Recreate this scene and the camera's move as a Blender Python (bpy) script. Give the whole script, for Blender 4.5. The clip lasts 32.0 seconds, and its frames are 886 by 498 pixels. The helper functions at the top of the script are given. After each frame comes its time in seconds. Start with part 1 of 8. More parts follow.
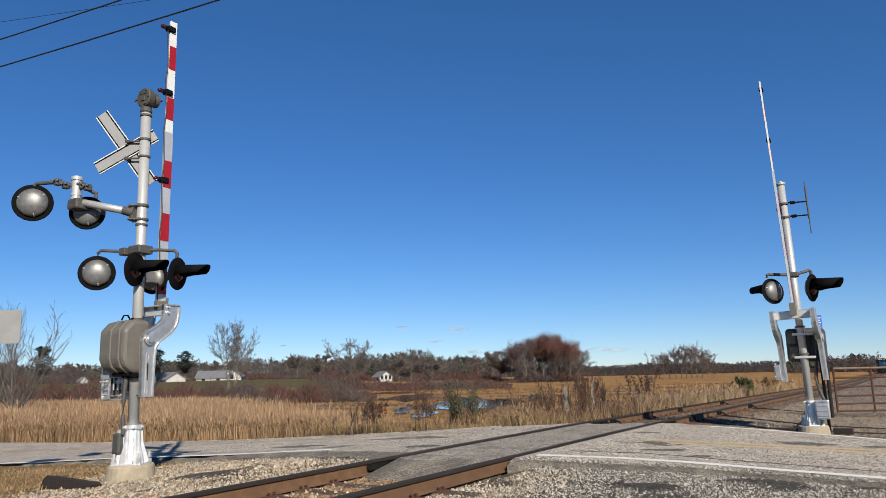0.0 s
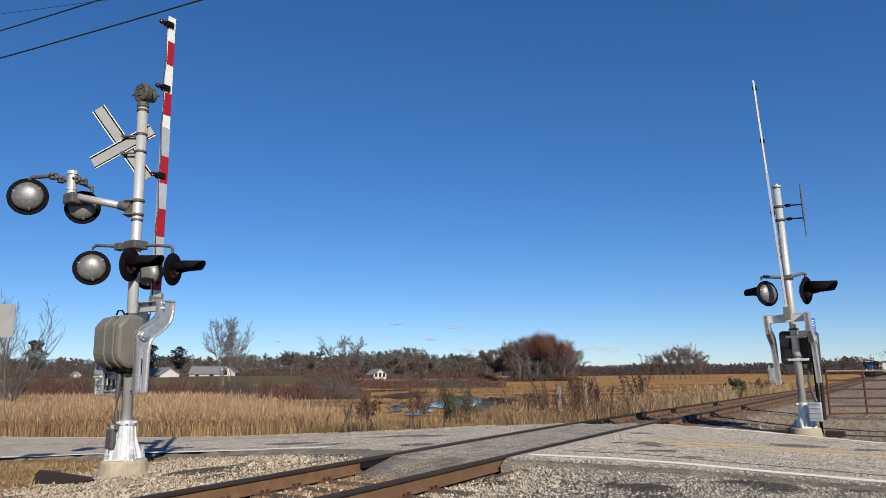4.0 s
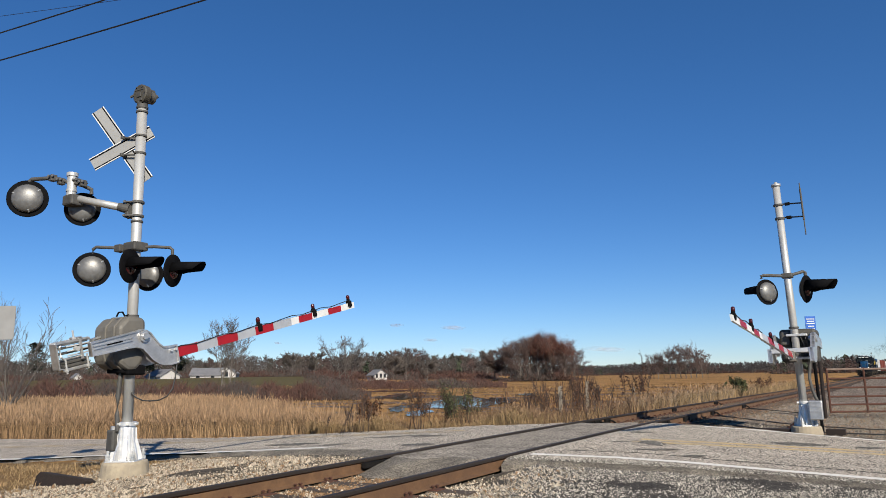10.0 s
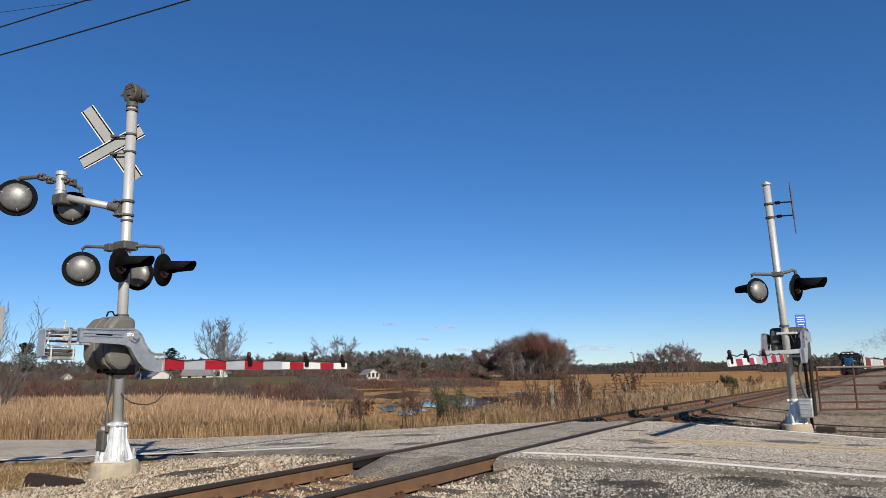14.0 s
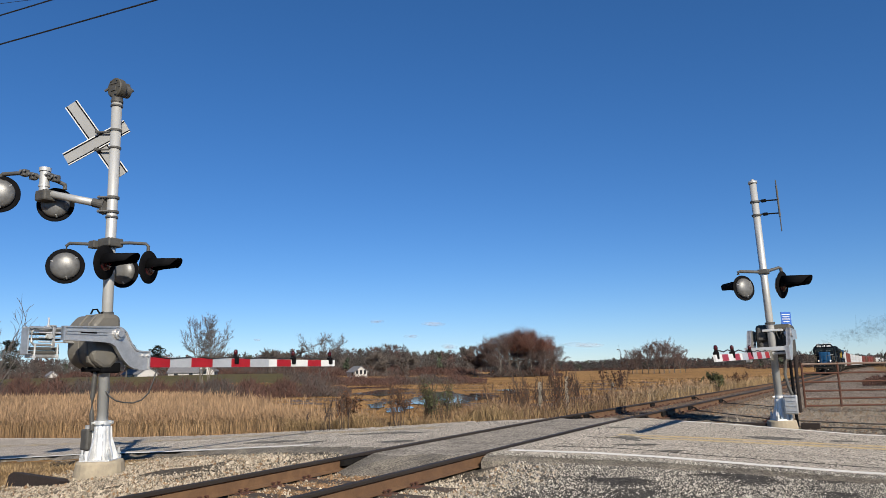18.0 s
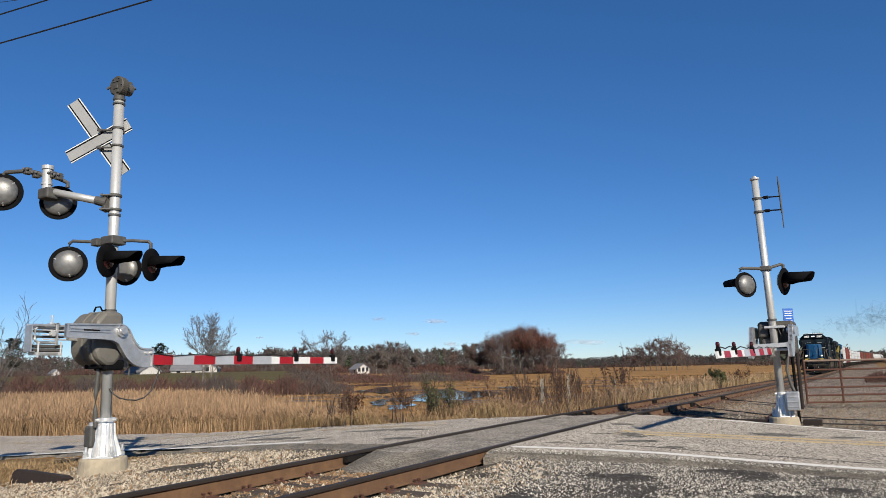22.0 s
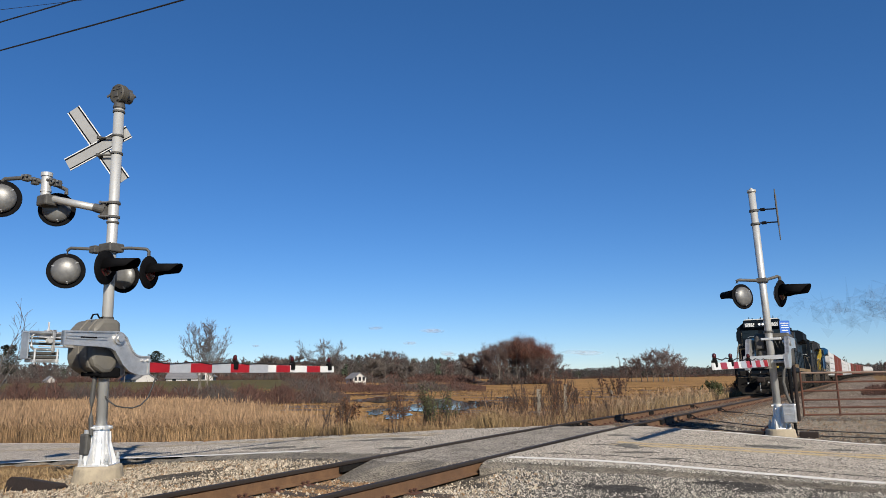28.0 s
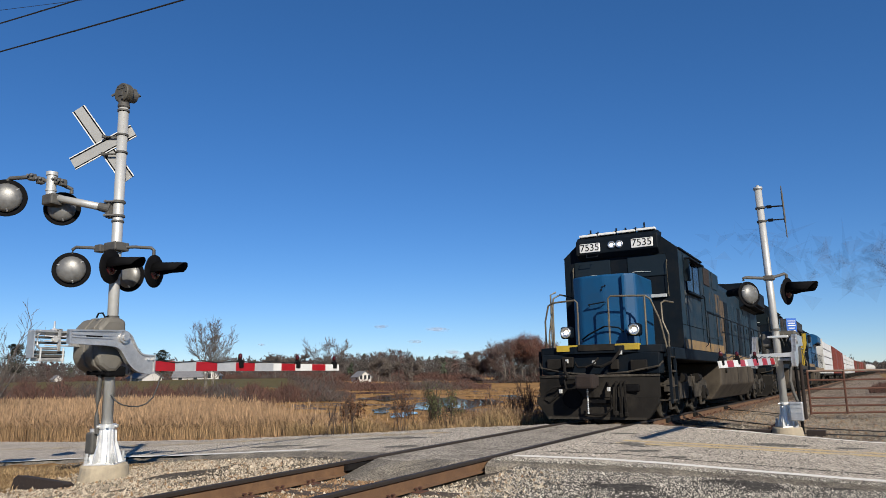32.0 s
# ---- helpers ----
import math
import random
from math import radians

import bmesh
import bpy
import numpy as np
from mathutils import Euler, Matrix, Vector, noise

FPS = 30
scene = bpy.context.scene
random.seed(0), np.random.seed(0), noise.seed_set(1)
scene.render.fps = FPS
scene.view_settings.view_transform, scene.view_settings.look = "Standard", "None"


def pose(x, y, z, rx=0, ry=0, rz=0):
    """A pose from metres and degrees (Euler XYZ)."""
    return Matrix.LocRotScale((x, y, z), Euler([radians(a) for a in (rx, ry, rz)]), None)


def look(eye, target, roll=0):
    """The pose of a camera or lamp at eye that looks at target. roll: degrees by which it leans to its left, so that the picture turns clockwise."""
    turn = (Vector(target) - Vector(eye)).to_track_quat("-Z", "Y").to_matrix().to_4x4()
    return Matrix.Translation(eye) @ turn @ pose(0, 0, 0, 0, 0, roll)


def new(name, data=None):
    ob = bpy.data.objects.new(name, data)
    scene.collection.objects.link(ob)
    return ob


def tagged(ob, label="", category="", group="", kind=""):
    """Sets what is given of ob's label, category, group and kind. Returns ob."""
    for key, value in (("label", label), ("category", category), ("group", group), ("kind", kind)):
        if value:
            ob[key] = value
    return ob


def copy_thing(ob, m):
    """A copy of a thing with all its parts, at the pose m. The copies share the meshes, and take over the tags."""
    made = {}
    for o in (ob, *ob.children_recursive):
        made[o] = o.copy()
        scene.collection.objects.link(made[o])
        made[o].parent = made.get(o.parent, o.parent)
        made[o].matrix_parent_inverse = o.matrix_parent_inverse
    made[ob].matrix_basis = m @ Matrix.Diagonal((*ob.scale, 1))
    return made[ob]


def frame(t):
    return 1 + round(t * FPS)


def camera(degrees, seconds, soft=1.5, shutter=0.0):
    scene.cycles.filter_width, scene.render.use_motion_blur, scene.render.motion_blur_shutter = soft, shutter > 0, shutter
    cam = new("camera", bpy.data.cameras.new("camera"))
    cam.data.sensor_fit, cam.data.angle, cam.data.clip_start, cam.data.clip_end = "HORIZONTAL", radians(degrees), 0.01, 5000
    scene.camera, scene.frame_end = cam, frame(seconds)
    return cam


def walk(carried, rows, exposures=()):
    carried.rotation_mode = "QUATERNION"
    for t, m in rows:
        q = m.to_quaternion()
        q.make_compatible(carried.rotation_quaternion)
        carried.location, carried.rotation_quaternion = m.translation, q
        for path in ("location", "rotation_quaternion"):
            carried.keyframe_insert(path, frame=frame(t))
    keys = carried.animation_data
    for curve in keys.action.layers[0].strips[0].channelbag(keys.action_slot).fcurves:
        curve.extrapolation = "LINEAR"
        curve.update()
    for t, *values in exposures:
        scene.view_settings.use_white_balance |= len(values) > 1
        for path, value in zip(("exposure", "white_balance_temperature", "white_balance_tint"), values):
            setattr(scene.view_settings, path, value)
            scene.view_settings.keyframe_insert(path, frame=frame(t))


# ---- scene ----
cam = camera(63.91, 32.0, soft=0.75)
walk(cam, [
    (0.0, pose(5.231, 0.000, 1.064, 100.183, 1.329, 32.369)),
    (0.5, pose(5.232, -0.002, 1.064, 100.189, 1.291, 32.226)),
    (1.0, pose(5.226, -0.009, 1.069, 100.215, 1.186, 32.109)),
    (1.5, pose(5.231, -0.011, 1.067, 100.250, 1.084, 32.087)),
    (2.0, pose(5.227, -0.014, 1.066, 100.250, 1.027, 32.018)),
    (2.5, pose(5.229, -0.004, 1.069, 100.206, 0.883, 31.973)),
    (3.0, pose(5.228, -0.007, 1.066, 100.172, 0.823, 31.905)),
    (3.5, pose(5.225, -0.008, 1.073, 100.096, 0.708, 31.880)),
    (5.5, pose(5.228, -0.001, 1.068, 99.825, 0.880, 32.013)),
    (6.0, pose(5.217, 0.001, 1.067, 99.807, 0.971, 32.023)),
    (6.5, pose(5.231, -0.006, 1.065, 99.837, 1.000, 32.087)),
    (7.0, pose(5.229, -0.001, 1.067, 99.875, 0.999, 32.101)),
    (7.5, pose(5.222, 0.000, 1.069, 99.902, 1.001, 32.087)),
    (8.0, pose(5.229, -0.000, 1.067, 99.943, 1.047, 32.106)),
    (8.5, pose(5.232, -0.000, 1.065, 99.936, 1.067, 32.085)),
    (9.0, pose(5.220, -0.006, 1.069, 99.938, 1.085, 32.030)),
    (9.5, pose(5.233, -0.004, 1.065, 100.000, 1.058, 32.023)),
    (10.0, pose(5.232, -0.009, 1.065, 100.067, 1.001, 31.951)),
    (10.5, pose(5.221, -0.011, 1.067, 100.144, 0.977, 31.836)),
    (11.0, pose(5.225, -0.012, 1.067, 100.208, 1.004, 31.756)),
    (11.5, pose(5.231, -0.008, 1.073, 100.195, 0.965, 31.683)),
    (12.0, pose(5.233, -0.005, 1.066, 100.200, 1.033, 31.612)),
    (12.5, pose(5.230, 0.002, 1.068, 100.134, 1.082, 31.548)),
    (13.0, pose(5.229, 0.005, 1.062, 100.097, 1.105, 31.488)),
    (13.5, pose(5.231, -0.001, 1.065, 100.034, 1.143, 31.404)),
    (14.0, pose(5.237, 0.005, 1.062, 99.992, 1.162, 31.358)),
    (14.5, pose(5.227, 0.002, 1.067, 99.918, 1.140, 31.150)),
    (16.5, pose(5.226, 0.008, 1.070, 99.760, 0.933, 30.035)),
    (17.0, pose(5.234, 0.027, 1.062, 99.756, 1.082, 30.088)),
    (17.5, pose(5.232, 0.023, 1.064, 99.758, 1.213, 30.217)),
    (18.0, pose(5.225, 0.025, 1.071, 99.737, 1.263, 30.393)),
    (18.5, pose(5.230, 0.026, 1.068, 99.730, 1.293, 30.596)),
    (19.0, pose(5.236, 0.013, 1.064, 99.745, 1.267, 30.709)),
    (19.5, pose(5.235, 0.006, 1.059, 99.730, 1.250, 30.735)),
    (20.0, pose(5.237, 0.004, 1.066, 99.679, 1.257, 30.729)),
    (20.5, pose(5.232, 0.015, 1.065, 99.634, 1.242, 30.660)),
    (21.0, pose(5.230, 0.016, 1.054, 99.602, 1.278, 30.597)),
    (21.5, pose(5.240, 0.011, 1.058, 99.536, 1.327, 30.571)),
    (22.0, pose(5.230, 0.013, 1.065, 99.529, 1.340, 30.560)),
    (22.5, pose(5.234, 0.015, 1.064, 99.591, 1.356, 30.589)),
    (23.0, pose(5.233, 0.012, 1.064, 99.667, 1.326, 30.603)),
    (23.5, pose(5.232, 0.009, 1.063, 99.734, 1.305, 30.599)),
    (24.0, pose(5.232, 0.012, 1.060, 99.803, 1.208, 30.593)),
    (24.5, pose(5.239, 0.003, 1.068, 99.839, 1.166, 30.565)),
    (25.0, pose(5.229, 0.005, 1.065, 99.934, 1.158, 30.490)),
    (25.5, pose(5.234, -0.007, 1.064, 100.044, 1.102, 30.426)),
    (27.5, pose(5.239, -0.005, 1.065, 100.309, 0.988, 30.280)),
    (28.0, pose(5.241, -0.011, 1.065, 100.287, 0.959, 30.297)),
    (28.5, pose(5.241, -0.001, 1.066, 100.216, 0.968, 30.355)),
    (29.0, pose(5.235, 0.006, 1.067, 100.112, 0.926, 30.391)),
    (29.5, pose(5.236, 0.013, 1.063, 100.038, 0.965, 30.464)),
    (30.0, pose(5.234, 0.008, 1.061, 99.977, 0.965, 30.481)),
    (30.5, pose(5.234, 0.019, 1.058, 99.965, 1.035, 30.529)),
    (31.0, pose(5.239, 0.017, 1.067, 99.968, 1.070, 30.531)),
    (31.5, pose(5.237, 0.011, 1.069, 100.038, 1.041, 30.488)),
    (32.0, pose(5.230, 0.015, 1.064, 100.174, 1.024, 30.724)),
])

# world, sun
world = bpy.data.worlds.new("sky")
scene.world = world
world.use_nodes = True
wn = world.node_tree
sky = wn.nodes.new("ShaderNodeTexSky")
sky.sky_type, sky.sun_disc = "NISHITA", False
SUN_EL, SUN_AZ = radians(30.5), math.atan2(0.77, -0.64)
sky.sun_elevation, sky.sun_rotation = SUN_EL, SUN_AZ
sky.altitude, sky.air_density, sky.dust_density, sky.ozone_density = 0, 0.8, 0.0, 3.0
tint = wn.nodes.new("ShaderNodeHueSaturation")
tint.inputs["Saturation"].default_value = 1.17
blue = wn.nodes.new("ShaderNodeMix")
blue.data_type, blue.blend_type = "RGBA", "MULTIPLY"
blue.inputs[0].default_value, blue.inputs[7].default_value = 1.0, (0.84, 0.925, 1.105, 1)
wn.links.new(sky.outputs[0], blue.inputs[6])
wn.links.new(blue.outputs[2], tint.inputs["Color"])
even = wn.nodes.new("ShaderNodeMix")
even.data_type = "RGBA"
even.inputs[0].default_value, even.inputs[7].default_value = 0.11, (1.12, 3.01, 6.7, 1)
wn.links.new(tint.outputs[0], even.inputs[6])
wn.links.new(even.outputs[2], wn.nodes["Background"].inputs[0])
wn.nodes["Background"].inputs[1].default_value = 0.0687
sun = new("sun", bpy.data.lights.new("sun", "SUN"))
sun.data.energy, sun.data.angle, sun.data.color = 5.0, radians(0.6), (1.0, 0.92, 0.79)
SUN_DIR = Vector((math.sin(SUN_AZ) * math.cos(SUN_EL), math.cos(SUN_AZ) * math.cos(SUN_EL), math.sin(SUN_EL)))
sun.matrix_world = look(SUN_DIR * 50, (0, 0, 0))
scene.view_settings.exposure = 0.47


# materials
DEEP = 0.72


def pbr(name, c1, c2=None, scale=8.0, rough=0.6, metal=0.0, bump=0.15, fine=60.0, vary=0.0, rough2=None, dirt=None, dirt_scale=1.5, dirt_amount=0.5, glow=0.0, island=0.0, stretch=(1, 1, 1), spec=0.5, speck=0.0):
    """Two tones by coarse noise, grain by fine noise, optional stains, optional spread from object to object."""
    m = bpy.data.materials.new(name)
    m.use_nodes = True
    nt = m.node_tree
    n, k = nt.nodes, nt.links
    bs = n["Principled BSDF"]
    c2 = c2 or tuple(v * 0.75 for v in c1)
    if metal < 0.5 and not glow:
        c1, c2, dirt = [c and tuple(v * DEEP for v in c) for c in (c1, c2, dirt)]
    tc = n.new("ShaderNodeTexCoord")
    mp = n.new("ShaderNodeMapping")
    mp.inputs["Scale"].default_value = stretch
    k.new(tc.outputs["Object"], mp.inputs["Vector"])
    a = n.new("ShaderNodeTexNoise")
    a.inputs["Scale"].default_value, a.inputs["Detail"].default_value, a.inputs["Roughness"].default_value = scale, 6, 0.65
    k.new(mp.outputs[0], a.inputs["Vector"])
    b = n.new("ShaderNodeTexNoise")
    b.inputs["Scale"].default_value, b.inputs["Detail"].default_value = fine, 3
    k.new(mp.outputs[0], b.inputs["Vector"])
    r = n.new("ShaderNodeMapRange")
    r.inputs["From Min"].default_value, r.inputs["From Max"].default_value = 0.32, 0.68
    k.new(a.outputs["Fac"], r.inputs["Value"])
    mx = n.new("ShaderNodeMix")
    mx.data_type = "RGBA"
    mx.inputs[6].default_value, mx.inputs[7].default_value = (*c1, 1), (*c2, 1)
    k.new(r.outputs[0], mx.inputs[0])
    out = mx.outputs[2]
    if dirt:
        d = n.new("ShaderNodeTexNoise")
        d.inputs["Scale"].default_value, d.inputs["Detail"].default_value, d.inputs["Roughness"].default_value = dirt_scale, 8, 0.7
        k.new(tc.outputs["Object"], d.inputs["Vector"])
        dr = n.new("ShaderNodeMapRange")
        dr.inputs["From Min"].default_value, dr.inputs["From Max"].default_value, dr.inputs["To Max"].default_value = 0.48, 0.68, dirt_amount
        k.new(d.outputs["Fac"], dr.inputs["Value"])
        dm = n.new("ShaderNodeMix")
        dm.data_type = "RGBA"
        dm.inputs[7].default_value = (*dirt, 1)
        k.new(dr.outputs[0], dm.inputs[0])
        k.new(out, dm.inputs[6])
        out = dm.outputs[2]
    if vary or island:
        hs = n.new("ShaderNodeHueSaturation")
        rr = n.new("ShaderNodeMapRange")
        amount = vary or island
        rr.inputs["To Min"].default_value, rr.inputs["To Max"].default_value = 1 - amount, 1 + amount
        if vary:
            k.new(n.new("ShaderNodeObjectInfo").outputs["Random"], rr.inputs["Value"])
        else:
            k.new(n.new("ShaderNodeNewGeometry").outputs["Random Per Island"], rr.inputs["Value"])
        k.new(rr.outputs[0], hs.inputs["Value"])
        k.new(out, hs.inputs["Color"])
        out = hs.outputs[0]
    if speck:
        sv = n.new("ShaderNodeHueSaturation")
        sr = n.new("ShaderNodeMapRange")
        sr.inputs["From Min"].default_value, sr.inputs["From Max"].default_value = 0.36, 0.64
        sr.inputs["To Min"].default_value, sr.inputs["To Max"].default_value = 1 - speck, 1 + speck
        k.new(b.outputs["Fac"], sr.inputs["Value"])
        k.new(sr.outputs[0], sv.inputs["Value"])
        k.new(out, sv.inputs["Color"])
        out = sv.outputs[0]
    bs.inputs["Specular IOR Level"].default_value = spec
    k.new(out, bs.inputs["Base Color"])
    rg = n.new("ShaderNodeMapRange")
    rg.inputs["To Min"].default_value, rg.inputs["To Max"].default_value = rough, rough2 if rough2 is not None else min(1, rough + 0.15)
    k.new(b.outputs["Fac"], rg.inputs["Value"])
    k.new(rg.outputs[0], bs.inputs["Roughness"])
    bs.inputs["Metallic"].default_value = metal
    if bump:
        bp = n.new("ShaderNodeBump")
        bp.inputs["Strength"].default_value, bp.inputs["Distance"].default_value = bump, 0.02
        k.new(b.outputs["Fac"], bp.inputs["Height"])
        k.new(bp.outputs[0], bs.inputs["Normal"])
    if glow:
        bs.inputs["Emission Color"].default_value = (*c1, 1)
        bs.inputs["Emission Strength"].default_value = glow
    return m


M = {}
M["galv"] = pbr("galvanised_steel", (0.62, 0.62, 0.6), (0.5, 0.51, 0.5), 5, 0.42, 0.55, 0.05, 90, dirt=(0.36, 0.35, 0.32), dirt_amount=0.35)
M["alu"] = pbr("cast_aluminium", (0.62, 0.615, 0.605), (0.43, 0.425, 0.415), 9, 0.27, 0.72, 0.12, 120, dirt=(0.4, 0.4, 0.4), dirt_amount=0.3)
M["bright_cast"] = pbr("bright_cast_aluminium", (0.78, 0.775, 0.76), (0.6, 0.6, 0.59), 9, 0.3, 0.6, 0.1, 110, dirt=(0.42, 0.41, 0.39), dirt_amount=0.3)
M["paint_silver"] = pbr("silver_paint", (0.69, 0.69, 0.665), (0.55, 0.55, 0.53), 3, 0.36, 0.35, 0.05, 80, dirt=(0.42, 0.4, 0.36), dirt_amount=0.4, stretch=(1, 1, 0.3))
M["grey_box"] = pbr("weathered_grey_paint", (0.2, 0.185, 0.155), (0.15, 0.14, 0.12), 4, 0.5, 0.1, 0.06, 70, dirt=(0.2, 0.19, 0.17), dirt_amount=0.4)
M["dark_cast"] = pbr("weathered_dark_casting", (0.11, 0.106, 0.096), (0.065, 0.062, 0.058), 9, 0.6, 0.1, 0.12, 80)
M["olive_case"] = pbr("dark_weathered_olive_paint", (0.085, 0.078, 0.06), (0.055, 0.05, 0.04), 4, 0.6, 0, 0.06, 70, dirt=(0.12, 0.11, 0.09), dirt_amount=0.4)
M["black"] = pbr("black_paint", (0.006, 0.006, 0.007), (0.011, 0.011, 0.012), 6, 0.75, 0, 0.04, 90, spec=0.04)
M["rubber"] = pbr("black_rubber", (0.012, 0.011, 0.01), (0.022, 0.02, 0.019), 12, 0.8, 0, 0.2, 80, spec=0.08)
M["lamp_back"] = pbr("dull_grey_lamp_back", (0.24, 0.24, 0.235), (0.15, 0.15, 0.147), 12, 0.36, 0.35, 0.06, 90, dirt=(0.22, 0.21, 0.19), dirt_scale=9, dirt_amount=0.6)
M["red_lens"] = pbr("red_glass_lens", (0.08, 0.006, 0.008), (0.05, 0.004, 0.006), 20, 0.12, 0, 0.1, 160)
M["red_sheet"] = pbr("red_reflective_sheet", (0.42, 0.01, 0.018), (0.32, 0.008, 0.014), 5, 0.35, 0, 0.03, 120)
M["white_sheet"] = pbr("white_reflective_sheet", (0.84, 0.84, 0.82), (0.76, 0.76, 0.74), 5, 0.35, 0, 0.03, 120)
M["grey_sheet"] = pbr("bare_aluminium_channel", (0.55, 0.56, 0.57), (0.45, 0.46, 0.47), 6, 0.4, 0.5, 0.04, 120)
M["sign_back"] = pbr("sign_back_aluminium", (0.4, 0.4, 0.39), (0.34, 0.34, 0.33), 3, 0.5, 0.2, 0.03, 90, dirt=(0.33, 0.33, 0.32), dirt_amount=0.4)
M["concrete"] = pbr("cast_concrete", (0.52, 0.44, 0.31), (0.42, 0.35, 0.25), 6, 0.85, 0, 0.5, 70, dirt=(0.3, 0.26, 0.2), dirt_scale=3, dirt_amount=0.5)
M["rail"] = pbr("rusty_rail_side", (0.17, 0.088, 0.04), (0.115, 0.058, 0.028), 5, 0.75, 0.0, 0.25, 60, dirt=(0.26, 0.145, 0.065), dirt_scale=2, dirt_amount=0.6)
M["railtop"] = pbr("worn_rail_head", (0.055, 0.043, 0.036), (0.03, 0.024, 0.02), 4, 0.6, 0.1, 0.05, 60, spec=0.25, stretch=(1, 0.1, 1))
M["rust"] = pbr("brown_rust", (0.13, 0.05, 0.028), (0.075, 0.032, 0.02), 8, 0.85, 0.05, 0.4, 70)
M["dark_rust"] = pbr("dark_rusty_steel", (0.03, 0.018, 0.014), (0.018, 0.012, 0.01), 8, 0.85, 0.1, 0.4, 60)
M["tie"] = pbr("weathered_tie_wood", (0.12, 0.085, 0.06), (0.07, 0.05, 0.036), 5, 0.9, 0, 0.6, 50, vary=0.25, stretch=(0.3, 3, 3))
M["wood_post"] = pbr("grey_fence_wood", (0.36, 0.31, 0.24), (0.25, 0.21, 0.16), 6, 0.9, 0, 0.5, 50, vary=0.2, stretch=(3, 3, 0.4))
M["cable"] = pbr("black_cable", (0.012, 0.012, 0.013), None, 8, 0.5, 0, 0.05, 60)
M["white_paint_line"] = pbr("white_road_paint", (0.95, 0.91, 0.83), (0.88, 0.84, 0.76), 3, 0.8, 0, 0.05, 140, dirt=(0.4, 0.39, 0.37), dirt_scale=18, dirt_amount=0.3, spec=0.1)
M["yellow_line"] = pbr("worn_yellow_road_paint", (0.76, 0.54, 0.23), (0.6, 0.47, 0.29), 3, 0.8, 0, 0.05, 140, dirt=(0.48, 0.42, 0.34), dirt_scale=7, dirt_amount=1.0, spec=0.1)
M["blue_sign"] = pbr("blue_sign_face", (0.03, 0.14, 0.55), (0.025, 0.12, 0.48), 3, 0.4, 0, 0.02, 90)
M["stone"] = pbr("ballast_stone", (0.48, 0.41, 0.31), (0.28, 0.235, 0.18), 14, 0.85, 0, 0.3, 90, island=0.75, spec=0.2)
M["stone_rust"] = pbr("rust_stained_ballast", (0.32, 0.195, 0.1), (0.19, 0.11, 0.056), 14, 0.88, 0, 0.3, 90, island=0.5)
M["stone_dark"] = pbr("dark_oily_ballast", (0.17, 0.13, 0.098), (0.085, 0.064, 0.048), 14, 0.88, 0, 0.3, 90, island=0.6)
M["asphalt_crumb"] = pbr("dark_asphalt_crumb", (0.1, 0.094, 0.085), (0.042, 0.04, 0.037), 20, 0.88, 0, 0.3, 90, island=0.6)
M["stone_chip"] = pbr("pale_grey_stone_chip", (0.62, 0.575, 0.5), (0.42, 0.385, 0.33), 14, 0.85, 0, 0.3, 90, island=0.5, spec=0.2)
M["stone_lot"] = pbr("grey_brown_crushed_stone", (0.34, 0.295, 0.24), (0.19, 0.165, 0.132), 14, 0.9, 0, 0.3, 90, island=0.5, spec=0.15)


# mesh tools
def part(name, bm, material, parent=None, label="", smooth=False):
    """Links a bmesh as one mesh object under a thing or a part."""
    me = bpy.data.meshes.new(name)
    bm.to_mesh(me)
    bm.free()
    for mt in material if isinstance(material, (list, tuple)) else [material]:
        me.materials.append(M[mt] if isinstance(mt, str) else mt)
    if smooth:
        for p in me.polygons:
            p.use_smooth = True
    ob = new(name, me)
    if parent:
        ob.parent = parent
    if label:
        ob["label"] = label
    return ob


def thing(name, m, label, category, group="", kind=""):
    ob = new(name)
    ob.empty_display_size = 0.1
    ob.matrix_world = m
    return tagged(ob, label, category, group, kind)


def mesh_of(name, verts, faces, materials, index=None, smooth=False):
    me = bpy.data.meshes.new(name)
    me.from_pydata([tuple(v) for v in verts] if not isinstance(verts, np.ndarray) else verts.tolist(), [], faces if isinstance(faces, list) else faces.tolist())
    for mt in materials:
        me.materials.append(M[mt] if isinstance(mt, str) else mt)
    if index is not None:
        me.polygons.foreach_set("material_index", np.asarray(index, dtype=np.int32))
    if smooth:
        me.polygons.foreach_set("use_smooth", [True] * len(me.polygons))
    me.update()
    return me


def B():
    return bmesh.new()


def box(bm, lo, hi, bevel=0.0, m=None, mi=0):
    lo, hi = Vector(lo), Vector(hi)
    res = bmesh.ops.create_cube(bm, size=1, matrix=(m or Matrix()) @ Matrix.Translation((lo + hi) / 2) @ Matrix.Diagonal((*(hi - lo), 1)))
    vs = res["verts"]
    if mi:
        for f in {f for v in vs for f in v.link_faces}:
            f.material_index = mi
    if bevel:
        bmesh.ops.bevel(bm, geom=list({e for v in vs for e in v.link_edges}), offset=bevel, segments=2, affect="EDGES", profile=0.5)
    return bm


def cyl(bm, a, b, r, r2=None, n=14, caps=True):
    a, b = Vector(a), Vector(b)
    d = b - a
    bmesh.ops.create_cone(bm, cap_ends=caps, segments=n, radius1=r, radius2=r if r2 is None else r2, depth=d.length,
                          matrix=Matrix.Translation((a + b) / 2) @ d.to_track_quat("Z", "Y").to_matrix().to_4x4())
    return bm


